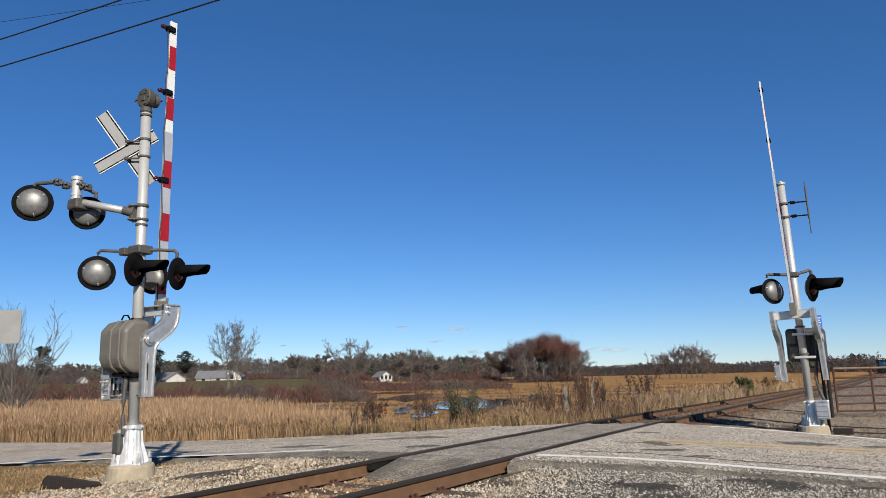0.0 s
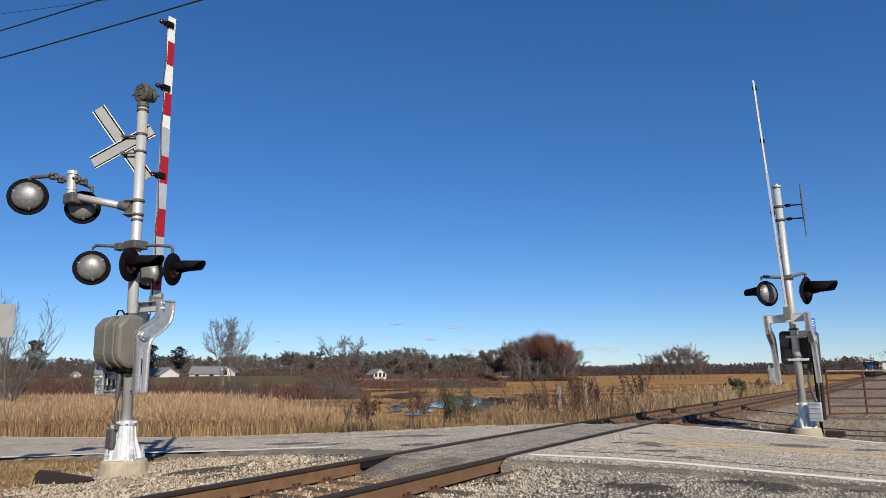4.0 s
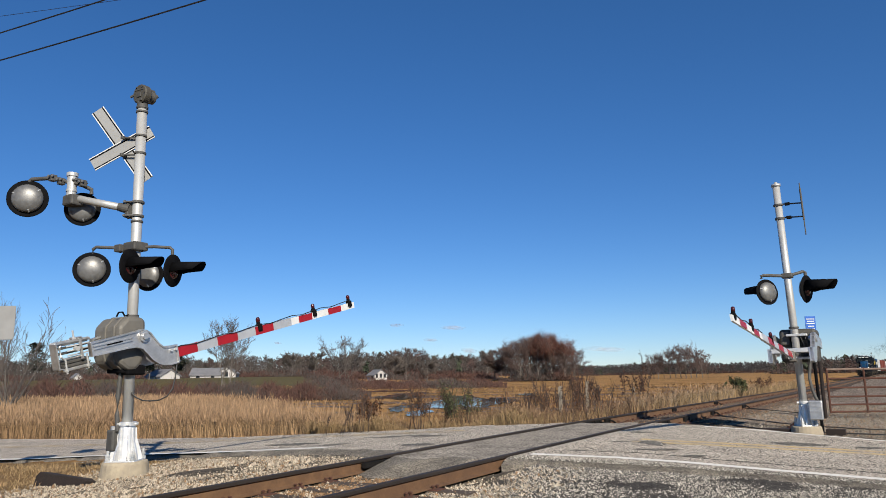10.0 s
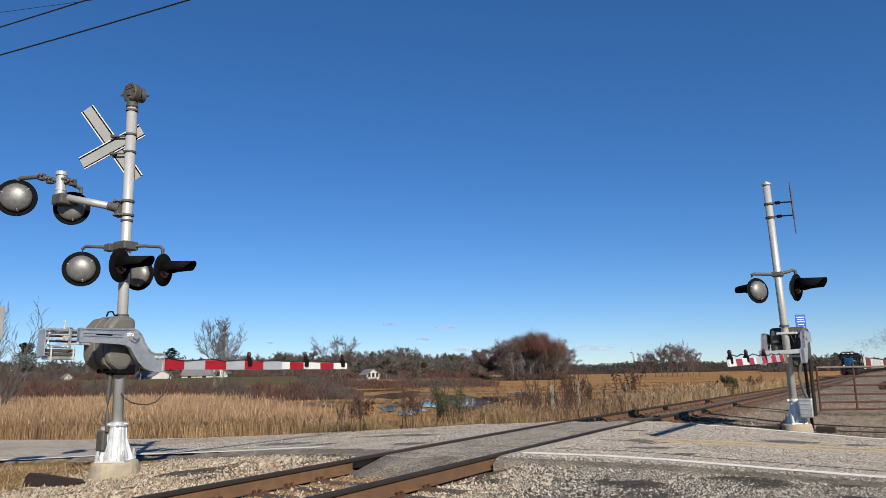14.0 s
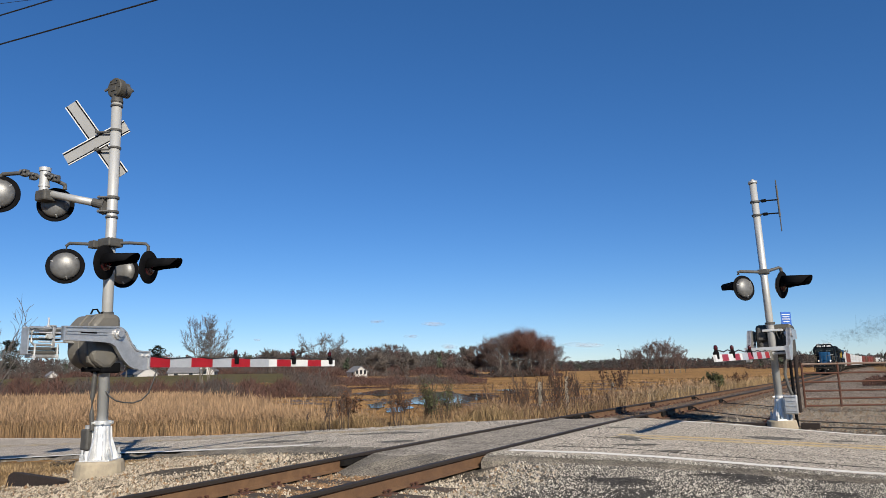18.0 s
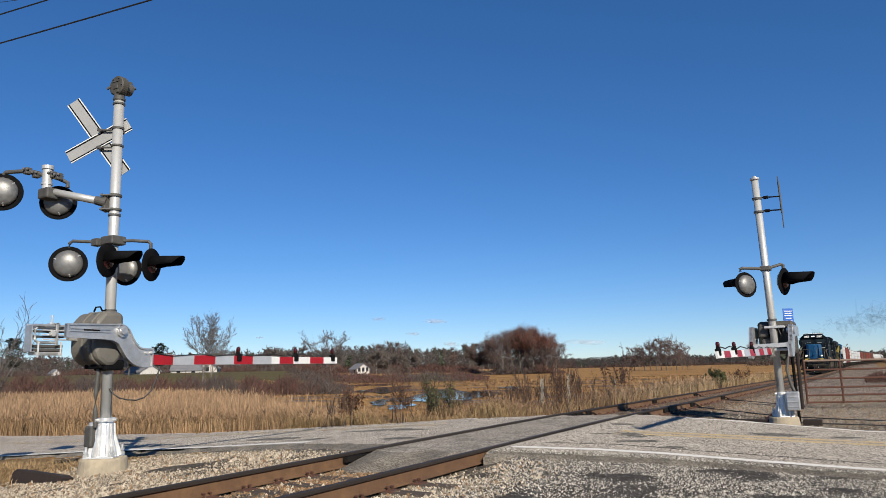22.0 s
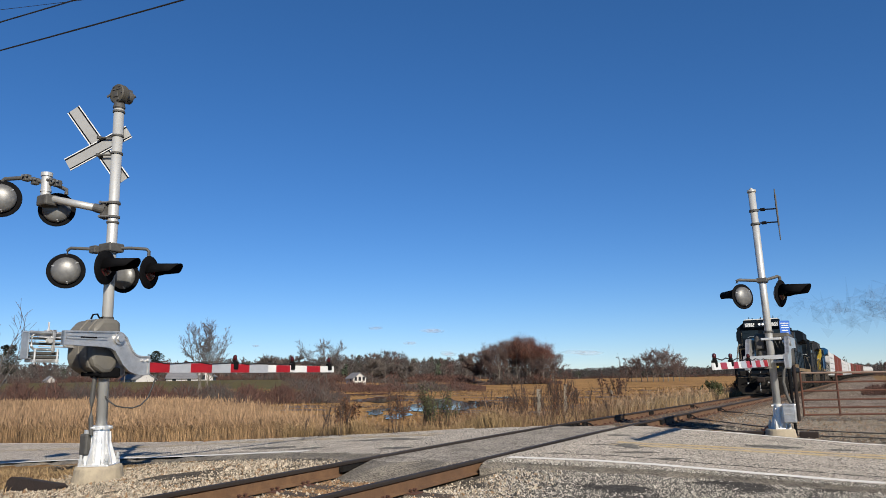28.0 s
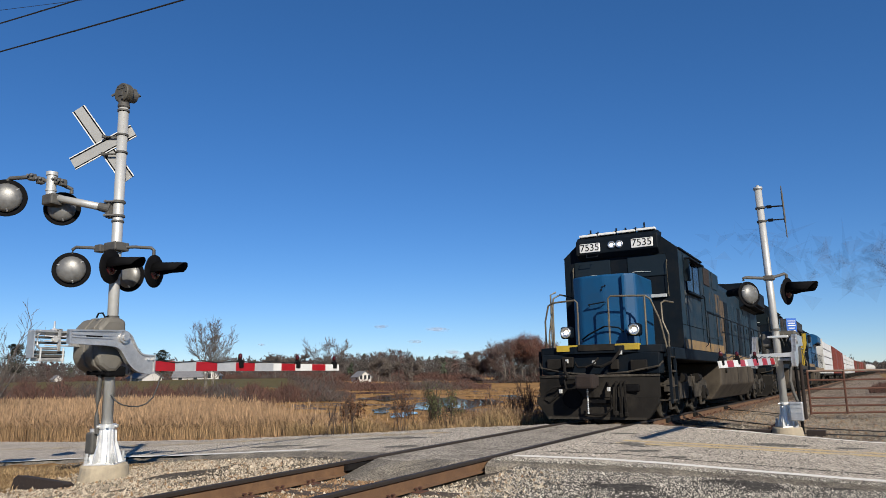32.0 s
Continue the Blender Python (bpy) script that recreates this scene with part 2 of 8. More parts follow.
def tube(bm, pts, r, n=8):
    pts = [Vector(p) for p in pts]
    rings = []
    for i, p in enumerate(pts):
        d = (pts[min(i + 1, len(pts) - 1)] - pts[max(i - 1, 0)]).normalized()
        q = d.to_track_quat("Z", "Y")
        rings.append([bm.verts.new(p + q @ Vector((r * math.cos(2 * math.pi * j / n), r * math.sin(2 * math.pi * j / n), 0))) for j in range(n)])
    for a, b in zip(rings, rings[1:]):
        for j in range(n):
            bm.faces.new((a[j], a[(j + 1) % n], b[(j + 1) % n], b[j]))
    bm.faces.new(rings[0][::-1])
    bm.faces.new(rings[-1])
    return bm


def lathe(bm, profile, m=None, n=28):
    """Turns (radius, height) pairs round z."""
    m = m or Matrix()
    rings = []
    for r, h in profile:
        if r < 1e-5:
            rings.append([bm.verts.new(m @ Vector((0, 0, h)))])
        else:
            rings.append([bm.verts.new(m @ Vector((r * math.cos(2 * math.pi * j / n), r * math.sin(2 * math.pi * j / n), h))) for j in range(n)])
    for a, b in zip(rings, rings[1:]):
        for j in range(n):
            c = (j + 1) % n
            if len(a) == 1 and len(b) == 1:
                continue
            if len(a) == 1:
                bm.faces.new((a[0], b[c], b[j]))
            elif len(b) == 1:
                bm.faces.new((a[j], a[c], b[0]))
            else:
                bm.faces.new((a[j], a[c], b[c], b[j]))
    bmesh.ops.recalc_face_normals(bm, faces=bm.faces)
    return bm


def prism(bm, poly, axis, lo, hi, bevel=0.0, m=None):
    """A polygon drawn in the plane across an axis ('x': y,z; 'y': x,z; 'z': x,y), pulled from lo to hi."""
    m = m or Matrix()
    put = {"x": lambda u, v, w: Vector((w, u, v)), "y": lambda u, v, w: Vector((u, w, v)), "z": lambda u, v, w: Vector((u, v, w))}[axis]
    a = [bm.verts.new(m @ put(u, v, lo)) for u, v in poly]
    b = [bm.verts.new(m @ put(u, v, hi)) for u, v in poly]
    fs = [bm.faces.new(a[::-1]), bm.faces.new(b)]
    for i in range(len(poly)):
        j = (i + 1) % len(poly)
        fs.append(bm.faces.new((a[i], a[j], b[j], b[i])))
    bmesh.ops.recalc_face_normals(bm, faces=fs)
    if bevel:
        bmesh.ops.bevel(bm, geom=list({e for f in fs for e in f.edges}), offset=bevel, segments=2, affect="EDGES", profile=0.5)
    return bm


def facing(at, d, up=(0, 0, 1)):
    """A pose at a place whose z axis points along d and whose y axis points up."""
    z = Vector(d).normalized()
    x = Vector(up).cross(z).normalized()
    y = z.cross(x)
    return Matrix.Translation(at) @ Matrix((x, y, z)).transposed().to_4x4()


def lettering(text, size, m, material, name, parent, label=""):
    cu = bpy.data.curves.new(name, "FONT")
    cu.body, cu.size, cu.align_x, cu.align_y, cu.extrude = text, size, "CENTER", "CENTER", 0.002
    tmp = new(name, cu)
    me = bpy.data.meshes.new_from_object(tmp.evaluated_get(bpy.context.evaluated_depsgraph_get()))
    bpy.data.objects.remove(tmp)
    bpy.data.curves.remove(cu)
    me.transform(m)
    me.materials.clear()
    me.materials.append(M[material])
    ob = new(name, me)
    ob.parent = parent
    if label:
        ob["label"] = label
    return ob
MOVES = []


# lie of the land: the rails are at x = -0.75 and 0.75, their heads at z = 0 by the crossing; the road crosses them along x
def track_z(y):
    return np.interp(y, [-60, 3, 13, 17, 25, 60, 150, 320, 3000], [0, 0.0, 0.02, 0.0, -0.06, -0.35, -0.85, -1.2, -1.4])


def track_x(y):
    return 0.00018 * np.maximum(0.0, np.asarray(y, float) - 200.0) ** 2


def road_z(x):
    return np.interp(x, [-60, -40, -20, -12, -8, -5.5, -3, -1, 1, 2.75, 5, 8, 14, 60], [-1.4, -1.3, -1.03, -0.7, -0.47, -0.31, -0.12, -0.01, -0.01, -0.1, -0.25, -0.4, -0.6, -0.9])


def verge_z(x):
    return np.interp(x, [-60, -40, -20, -12, -8, -5.5, -3, -1, 1, 2.75, 5, 8, 14, 60], [-1.2, -1.1, -0.85, -0.55, -0.37, -0.25, -0.1, -0.01, -0.01, -0.1, -0.25, -0.4, -0.6, -0.9])


def road_near(x):
    return np.interp(x, [-65.8, -25.15, -13.8, -8.62, -4.1, -1, 1, 3, 5, 9, 30, 60], [2.2, 6.7, 9.07, 9.74, 9.19, 8.4, 8.4, 9.2, 9.7, 10.8, 16, 24])


def road_far(x):
    return np.interp(x, [-65.8, -25.15, -19.9, -14.85, -9.96, -7.1, -3.83, -1.55, 1, 2.5, 5, 9, 30, 60], [13.1, 15.06, 15.9, 15.62, 15.61, 15.6, 15.1, 15.0, 15.6, 15.7, 15.7, 16.6, 22, 30])


def smooth(a, b, v):
    t = np.clip((v - a) / (b - a), 0, 1)
    return t * t * (3 - 2 * t)


def ground_z(x, y):
    x, y = np.asarray(x, float), np.asarray(y, float)
    d, t = np.abs(x), track_z(y)
    right = t + np.interp(d, [0, 1.7, 3.0, 6, 14, 60, 300], [-0.19, -0.19, -0.27, -0.34, -0.6, -1.0, -1.45])
    left = t * np.interp(d, [0, 4, 12], [1, 0.8, 0]) + np.interp(d, [0, 1.8, 2.6, 4.6, 8, 4000], [-0.19, -0.2, -0.4, -1.1, -1.5, -1.5])
    beyond = np.where(x > 0, right, left)
    side_z = verge_z(x) + (road_z(x) - verge_z(x)) * smooth(6.9, 8.3, y)
    near_road = np.where(d < 2.0, -0.19 + 0 * x, np.minimum(side_z - 0.06 - 0.14 * smooth(7, 3, y) * smooth(1.5, 4, d), -0.16))
    near_road = np.where(x > 2.0, near_road - 0.28 * smooth(8.5, 2, y), near_road)
    near_road = np.where(x < -2.0, near_road - 0.12 * smooth(8.3, 6.5, y), near_road)
    yf = road_far(x)
    on_road = smooth(-1.1, 0.0, y - road_near(x)) * smooth(0.5, -0.1, y - yf) * smooth(0.95, 1.3, d)
    fall = np.where(x < 0, smooth(0.15, 3.2, y - yf), smooth(0.0, 0.8, y - yf))
    z = near_road * (1 - fall) + beyond * fall
    z = np.where(on_road > 0, (road_z(x) - 0.06) * on_road + z * (1 - on_road), z)
    rng, bear = np.hypot(x - 5.2, y), np.degrees(np.arctan2(5.2 - x, y))
    z = z + smooth(95, 215, rng) * 3.0 * smooth(36, 44, bear) * (y > -200)
    z = z + smooth(230, 330, rng) * 2.4 * smooth(24, 32, bear) * smooth(44, 36, bear)
    return z


def far_steps(lo, hi, step, end, grow=1.16):
    v = list(np.arange(lo, hi + 1e-6, step))
    s, p = step, hi
    while p < end:
        s *= grow
        p += s
        v.append(p)
    s, p = step, lo
    while p > -end:
        s *= grow
        p -= s
        v.insert(0, p)
    return np.array(v)


M["gravel"] = pbr("gravel_bed", (0.14, 0.118, 0.09), (0.075, 0.063, 0.048), 16, 0.95, 0, 0.9, 45, spec=0.1, speck=0.5, dirt=(0.13, 0.115, 0.1), dirt_scale=1.2, dirt_amount=0.45)
M["dark_gravel"] = pbr("dark_crumbled_gravel", (0.1, 0.09, 0.078), (0.055, 0.05, 0.044), 9, 0.95, 0, 0.9, 50, spec=0.1, speck=0.5)
M["lot"] = pbr("brown_grey_lane_gravel", (0.34, 0.275, 0.22), (0.16, 0.128, 0.1), 1.2, 0.95, 0, 1.0, 22, spec=0.05, speck=0.9, dirt=(0.1, 0.08, 0.06), dirt_scale=0.35, dirt_amount=0.7)
M["track_bed"] = pbr("rusty_track_bed", (0.13, 0.092, 0.066), (0.07, 0.05, 0.036), 6, 0.95, 0, 0.8, 40, spec=0.1, speck=0.5)
M["dry_grass"] = pbr("dry_tan_grass", (0.32, 0.2, 0.085), (0.19, 0.115, 0.05), 3, 0.95, 0, 0.8, 40, spec=0.1, speck=0.3, dirt=(0.12, 0.08, 0.04), dirt_scale=0.8, dirt_amount=0.7)
M["marsh"] = pbr("salt_marsh_grass", (0.48, 0.28, 0.108), (0.33, 0.178, 0.068), 0.12, 0.95, 0, 0.6, 4, spec=0.05, speck=0.3, dirt=(0.14, 0.078, 0.036), dirt_scale=0.09, dirt_amount=0.95)
M["field"] = pbr("green_pasture", (0.105, 0.1, 0.046), (0.14, 0.112, 0.054), 0.05, 0.95, 0, 0.4, 3, spec=0.05, speck=0.15, dirt=(0.2, 0.14, 0.06), dirt_scale=0.02, dirt_amount=0.6)
M["mud"] = pbr("dark_wet_mud", (0.13, 0.082, 0.045), (0.085, 0.055, 0.032), 0.5, 0.6, 0, 0.4, 6)

gx, gy = far_steps(-24, 14, 0.4, 3500), far_steps(-4, 40, 0.4, 3500)
GX, GY = np.meshgrid(gx, gy, indexing="ij")
GZ = ground_z(GX, GY)
rough = np.random.default_rng(5).normal(0, 1, GZ.shape)
GZ = GZ + rough * 0.012 * (np.hypot(GX, GY) < 60)
nx, ny = GZ.shape
gi = np.arange(nx * ny).reshape(nx, ny)
quads = np.stack([gi[:-1, :-1], gi[1:, :-1], gi[1:, 1:], gi[:-1, 1:]], -1).reshape(-1, 4)
cx, cy = (GX[:-1, :-1] + GX[1:, 1:]).ravel() / 2, (GY[:-1, :-1] + GY[1:, 1:]).ravel() / 2
crng, cbear = np.hypot(cx - 5.2, cy), np.degrees(np.arctan2(5.2 - cx, cy))
kind = np.full(len(quads), 2)
kind[(cx > -5.4) & (cx < 26)] = 0
kind[(cx > 1.1) & (cx < 12) & (cy > 5.2 + 0.3 * np.sin(cx * 2)) & (cy < 12)] = 4
kind[(cx < -1.9 - 0.5 * np.sin(cy * 1.3)) & (cy > 15)] = 1
kind[(cx < -5.2 + 0.3 * np.sin(cx * 3)) & (cy < 9)] = 1
kind[(cx < -6) & (cy > 15)] = 1
kind[(cx < -10) & (cy > 24) | (cx < -4) & (cy > 60)] = 2
kind[(crng > 105) & (cbear > 41)] = 3
kind[(cx > 1.4) & (cx < 9) & (cy > 19)] = 5
kind[(np.abs(cx - track_x(cy)) < 1.7) & (cy > 15.5)] = 6
kind[(cx > 8.5 + 0.6 * np.sin(cy)) & (cy > 34)] = 1
ground = new("ground", mesh_of("ground", np.stack([GX, GY, GZ], -1).reshape(-1, 3), quads, ["gravel", "dry_grass", "marsh", "field", "dark_gravel", "lot", "track_bed"], kind, True))
tagged(ground, "gravel verge, dry grass and wide brown salt marsh", "ground", kind="structure")

# road: an asphalt sheet that humps over the track, with its sides
M["asphalt"] = pbr("worn_grey_asphalt", (0.55, 0.48, 0.395), (0.42, 0.368, 0.305), 1.3, 0.95, 0, 0.35, 34, spec=0.05, speck=0.75, dirt=(0.26, 0.235, 0.2), dirt_scale=0.7, dirt_amount=0.4)
M["asphalt_dark"] = pbr("patched_asphalt_between_rails", (0.43, 0.38, 0.315), (0.31, 0.272, 0.223), 2.2, 0.95, 0, 0.4, 36, spec=0.05, speck=0.6, dirt=(0.1, 0.09, 0.08), dirt_scale=1.6, dirt_amount=0.5)


M["asphalt_shoulder"] = pbr("dark_crumbling_shoulder", (0.26, 0.23, 0.19), (0.15, 0.132, 0.11), 2.5, 0.95, 0, 0.8, 55, spec=0.1, speck=0.55, dirt=(0.3, 0.27, 0.22), dirt_scale=9, dirt_amount=0.5)


def strip(name, xs, lo, hi, lift, thick, materials, jag=0.0, across=10, taper=0.2):
    """A sheet that follows the road's hump between two edges; its rims slope down and crumble."""
    rs = np.random.default_rng(len(name))
    v, f, mi = [], [], []
    for i, x in enumerate(xs):
        a, b = float(lo(x)) + rs.uniform(-jag, jag), float(hi(x)) + rs.uniform(-jag, jag)
        c = taper * rs.uniform(0.6, 1.3)
        ys = [a, a + c * 0.5, a + c] + [a + c + (b - a - 2 * c) * j / (across - 4) for j in range(1, across - 4)] + [b - c, b - c * 0.5, b]
        drop = [thick, thick * rs.uniform(0.25, 0.5)] + [0.0] * (across - 3) + [thick * 0.35, thick]
        for y, d in zip(ys, drop):
            v.append((x, y, float(road_z(x)) + lift - d))
        for y in (a, b):
            v.append((x, y, float(road_z(x)) + lift - thick - 0.1))
    w = across + 3
    for i in range(len(xs) - 1):
        p, q = i * w, (i + 1) * w
        f += [(p + j, q + j, q + j + 1, p + j + 1) for j in range(across)]
        mi += [1 if j < 2 or j > across - 3 else 0 for j in range(across)]
        f += [(p + across + 1, q + across + 1, q, p), (p + across, q + across, q + across + 2, p + across + 2)]
        mi += [1, 1]
    for p, s in ((0, 1), ((len(xs) - 1) * w, -1)):
        f.append(tuple([p + across + 1, *[p + j for j in range(across + 1)], p + across + 2][::s]))
        mi.append(1)
    return new(name, mesh_of(name, v, f, materials, mi, False))


RAIL_X = 0.7525
left_xs = np.concatenate([np.arange(-60, -14, 2.0), np.arange(-14, -0.93, 0.25), [-0.87]])
right_xs = np.concatenate([[0.87], np.arange(1.0, 14, 0.25), np.arange(14, 61, 2.0)])
road = tagged(new("road"), "worn grey asphalt road humped over the track", "road", kind="structure")
for xs in (left_xs, right_xs):
    o = strip("road_surface", xs, road_near, road_far, 0.012, 0.075, ["asphalt", "asphalt_shoulder"], jag=0.09, across=12, taper=0.3)
    o.parent = road
o = strip("crossing_panel", np.linspace(-0.66, 0.65, 8), lambda x: 7.45 + 0.25 * math.sin(x * 4), lambda x: 15.9 + 0.2 * math.sin(x * 5), 0.0, 0.15, ["asphalt_dark", "asphalt_shoulder"], jag=0.08, across=30, taper=0.7)
o.parent = road
o["label"] = "patched dark asphalt between the rails"
# black rubber strips whose colour also gives the shade of the flangeway gaps
for side in (-1, 1):
    bm = B()
    for k in range(24):
        y0 = 7.5 + k * 0.35
        if y0 > 8.3:
            box(bm, (side * 0.79, y0, -0.1), (side * 0.88, y0 + 0.36, -0.05 - 0.006 * (k % 3)))
        box(bm, (side * 0.655, y0, -0.1), (side * 0.715, y0 + 0.36, -0.034 - 0.006 * (k % 2)))
    part("flangeway_shade_filler", bm, "rubber", road, "black rubber filler beside the rail, standing in for the flangeway's shade")


def painted(name, xs, mid, width, material, label, gaps=()):
    v, f = [], []
    for x in xs:
        for s in (-1, 1):
            v.append((x, float(mid(x)) + s * width / 2, float(road_z(x)) + 0.016))
    for i in range(len(xs) - 1):
        if not any(a < xs[i] < b for a, b in gaps):
            f.append((2 * i, 2 * i + 2, 2 * i + 3, 2 * i + 1))
    o = new(name, mesh_of(name, v, f, [material]))
    o.parent = road
    o["label"] = label
    return o


def near_line(x):
    return np.interp(x, [-44.7, -13.55, -9.15, -4.1, 0.95, 2, 3, 4, 5, 9, 30], [5.5, 9.37, 10.27, 9.66, 8.95, 9.45, 9.7, 9.9, 10.15, 11.2, 16.4])


def far_line(x):
    return road_far(x) - 0.42


def mid_line(x):
    return np.interp(x, [-44.7, -14.85, -8.62, -5.47, 1.7, 2.9, 4.9, 9, 30], [9.4, 13.29, 14.04, 13.72, 11.7, 12.2, 13.1, 14.6, 20])


painted("edge_line", np.arange(-45, -2.7, 0.4), lambda x: near_line(x) - 0.22 * smooth(-4.5, -8, x), 0.3, "white_paint_line", "white painted road edge line")
painted("edge_line", np.arange(1.0, 40, 0.25), near_line, 0.18, "white_paint_line", "white painted road edge line")
painted("edge_line", np.arange(1.9, 40, 0.4), far_line, 0.16, "white_paint_line", "white painted road edge line")
painted("edge_line", np.arange(-45, -2.4, 0.4), lambda x: road_far(x) - 0.25, 0.1, "white_paint_line", "faded white road edge line")
for off in (-0.2, 0.2):
    painted("centre_line", np.arange(1.6, 40, 0.3), lambda x: mid_line(x) + off, 0.2, "yellow_line", "worn yellow centre line")
    painted("centre_line", np.arange(-40, -2.2, 0.4), lambda x: mid_line(x) + off, 0.1, "yellow_line", "worn yellow centre line")

M["crack"] = pbr("dark_sealed_crack", (0.045, 0.043, 0.04), (0.08, 0.075, 0.07), 5, 0.9, 0, 0.3, 60, spec=0.1)
for k, (x0, x1, off, wd) in enumerate(((1.2, 13, 0.62, 0.055), (2.4, 12, 1.35, 0.02), (-9, -3.0, 0.5, 0.03), (-12, -4.0, 0.28, 0.02), (1.3, 2.3, 2.1, 0.07), (3.5, 9, 4.6, 0.025))):
    xs = np.arange(x0, x1, 0.12)
    cr = np.random.default_rng(k).normal(0, 0.05, len(xs)).cumsum() * 0.35
    lo = dict(zip(np.round(xs, 4).tolist(), cr.tolist()))
    painted("crack", xs, lambda x: near_line(x) + off + lo[round(float(x), 4)], wd, "crack", "dark crack in the asphalt")

M["tar_stain"] = pbr("dark_worn_tar_patch", (0.19, 0.175, 0.15), (0.1, 0.094, 0.084), 7, 0.9, 0, 0.3, 50, spec=0.1, speck=0.5, dirt=(0.4, 0.36, 0.3), dirt_scale=12, dirt_amount=0.7)
stain_rng = random.Random(23)
for a, b, rx, ry, turn in [(3.78, 13.31, 0.54, 0.29, 0.53), (4.79, 13.8, 0.34, 0.14, 0.84), (1.89, 11.48, 0.21, 0.36, 0.75), (1.27, 13.01, 0.28, 0.16, 0.79), (2.21, 10.7, 0.4, 0.13, 0.75), (2.81, 10.41, 0.24, 0.09, 0.79), (-3.52, 10.2, 0.37, 0.29, -0.29), (-3.15, 11.88, 1.29, 0.31, -0.31), (-5.41, 11.21, 0.97, 0.36, -0.26), (-1.29, 9.63, 0.35, 0.25, -0.09)]:
    v = []
    for k in range(36):
        t = 2 * math.pi * k / 36
        r = stain_rng.uniform(0.55, 1.1)
        u, w = rx * r * math.cos(t), ry * r * math.sin(t)
        x, y = a + u * math.cos(turn) - w * math.sin(turn), b + u * math.sin(turn) + w * math.cos(turn)
        v.append((x, y, float(road_z(x)) + 0.017))
    o = new("tar_patch", mesh_of("tar_patch", v, [tuple(range(36))], ["tar_stain"]))
    o.parent = road
    o["label"] = "dark worn tar patch in the asphalt"

# rails
RAIL = [(-0.07, -0.17), (0.07, -0.17), (0.07, -0.158), (0.013, -0.14), (0.01, -0.05), (0.036, -0.036), (0.037, -0.008), (0.028, 0.0), (-0.028, 0.0), (-0.037, -0.008), (-0.036, -0.036), (-0.01, -0.05), (-0.013, -0.14), (-0.07, -0.158)]


def rail(side):
    ys = np.concatenate([np.arange(-14, 40, 1.0), np.arange(40, 700, 10.0)])
    v, f, mi = [], [], []
    for y in ys:
        z = float(track_z(y))
        v += [(side * RAIL_X + a + float(track_x(y)), y, z + b) for a, b in RAIL]
    n = len(RAIL)
    for i in range(len(ys) - 1):
        for j in range(n):
            k = (j + 1) % n
            f.append((i * n + j, i * n + k, (i + 1) * n + k, (i + 1) * n + j))
            mi.append(1 if j in (5, 6, 7, 8, 9) else 0)
    o = new("rail", mesh_of("rail", v, f, ["rail", "railtop"], mi))
    return tagged(o, "rusty steel rail with a worn dark head", "rail", "rails of the track", "structure")


rail(-1), rail(1)


def tie_mesh():
    bm = B()
    box(bm, (-1.3, -0.11, -0.34), (1.3, 0.11, -0.178), 0.012)
    return bm


first_tie = None
tie_rng = random.Random(3)
for k in range(96):
    y = -1.0 + k * 0.52
    if 7.2 < y < 16.0:
        continue
    m = pose(tie_rng.uniform(-0.04, 0.04), y, float(track_z(y)), 0, 0, tie_rng.uniform(-1.5, 1.5))
    if first_tie is None:
        first_tie = thing("railway_tie", m, "weathered dark wooden tie bedded in ballast", "railway tie", "ties under the rails")
        part("beam", tie_mesh(), "tie", first_tie)
        for s in (-1, 1):
            bm = B()
            box(bm, (s * RAIL_X - 0.16, -0.09, -0.179), (s * RAIL_X + 0.16, 0.09, -0.166), 0.003)
            plate = part("tie_plate", bm, "rust", first_tie)
            for sx in (-1, 1):
                for sy in (-0.04, 0.045):
                    bm = B()
                    box(bm, (s * RAIL_X + sx * 0.085 - 0.009, sy - 0.009, -0.17), (s * RAIL_X + sx * 0.085 + 0.009, sy + 0.009, -0.135))
                    box(bm, (s * RAIL_X + sx * 0.078 - 0.02, sy - 0.015, -0.142), (s * RAIL_X + sx * 0.078 + 0.02, sy + 0.015, -0.128), 0.004)
                    part("spike", bm, "rust", plate)
    else:
        copy_thing(first_tie, m)
bm = B()
for k in range(490):
    y = 49.1 + k * 0.55
    bend = float(track_x(y))
    box(bm, (bend - 1.3, y, float(track_z(y)) - 0.3), (bend + 1.3, y + 0.22, float(track_z(y)) - 0.172))
tagged(part("railway_ties", bm, "tie"), "far dark wooden ties in ballast", "railway ties", kind="stuff")


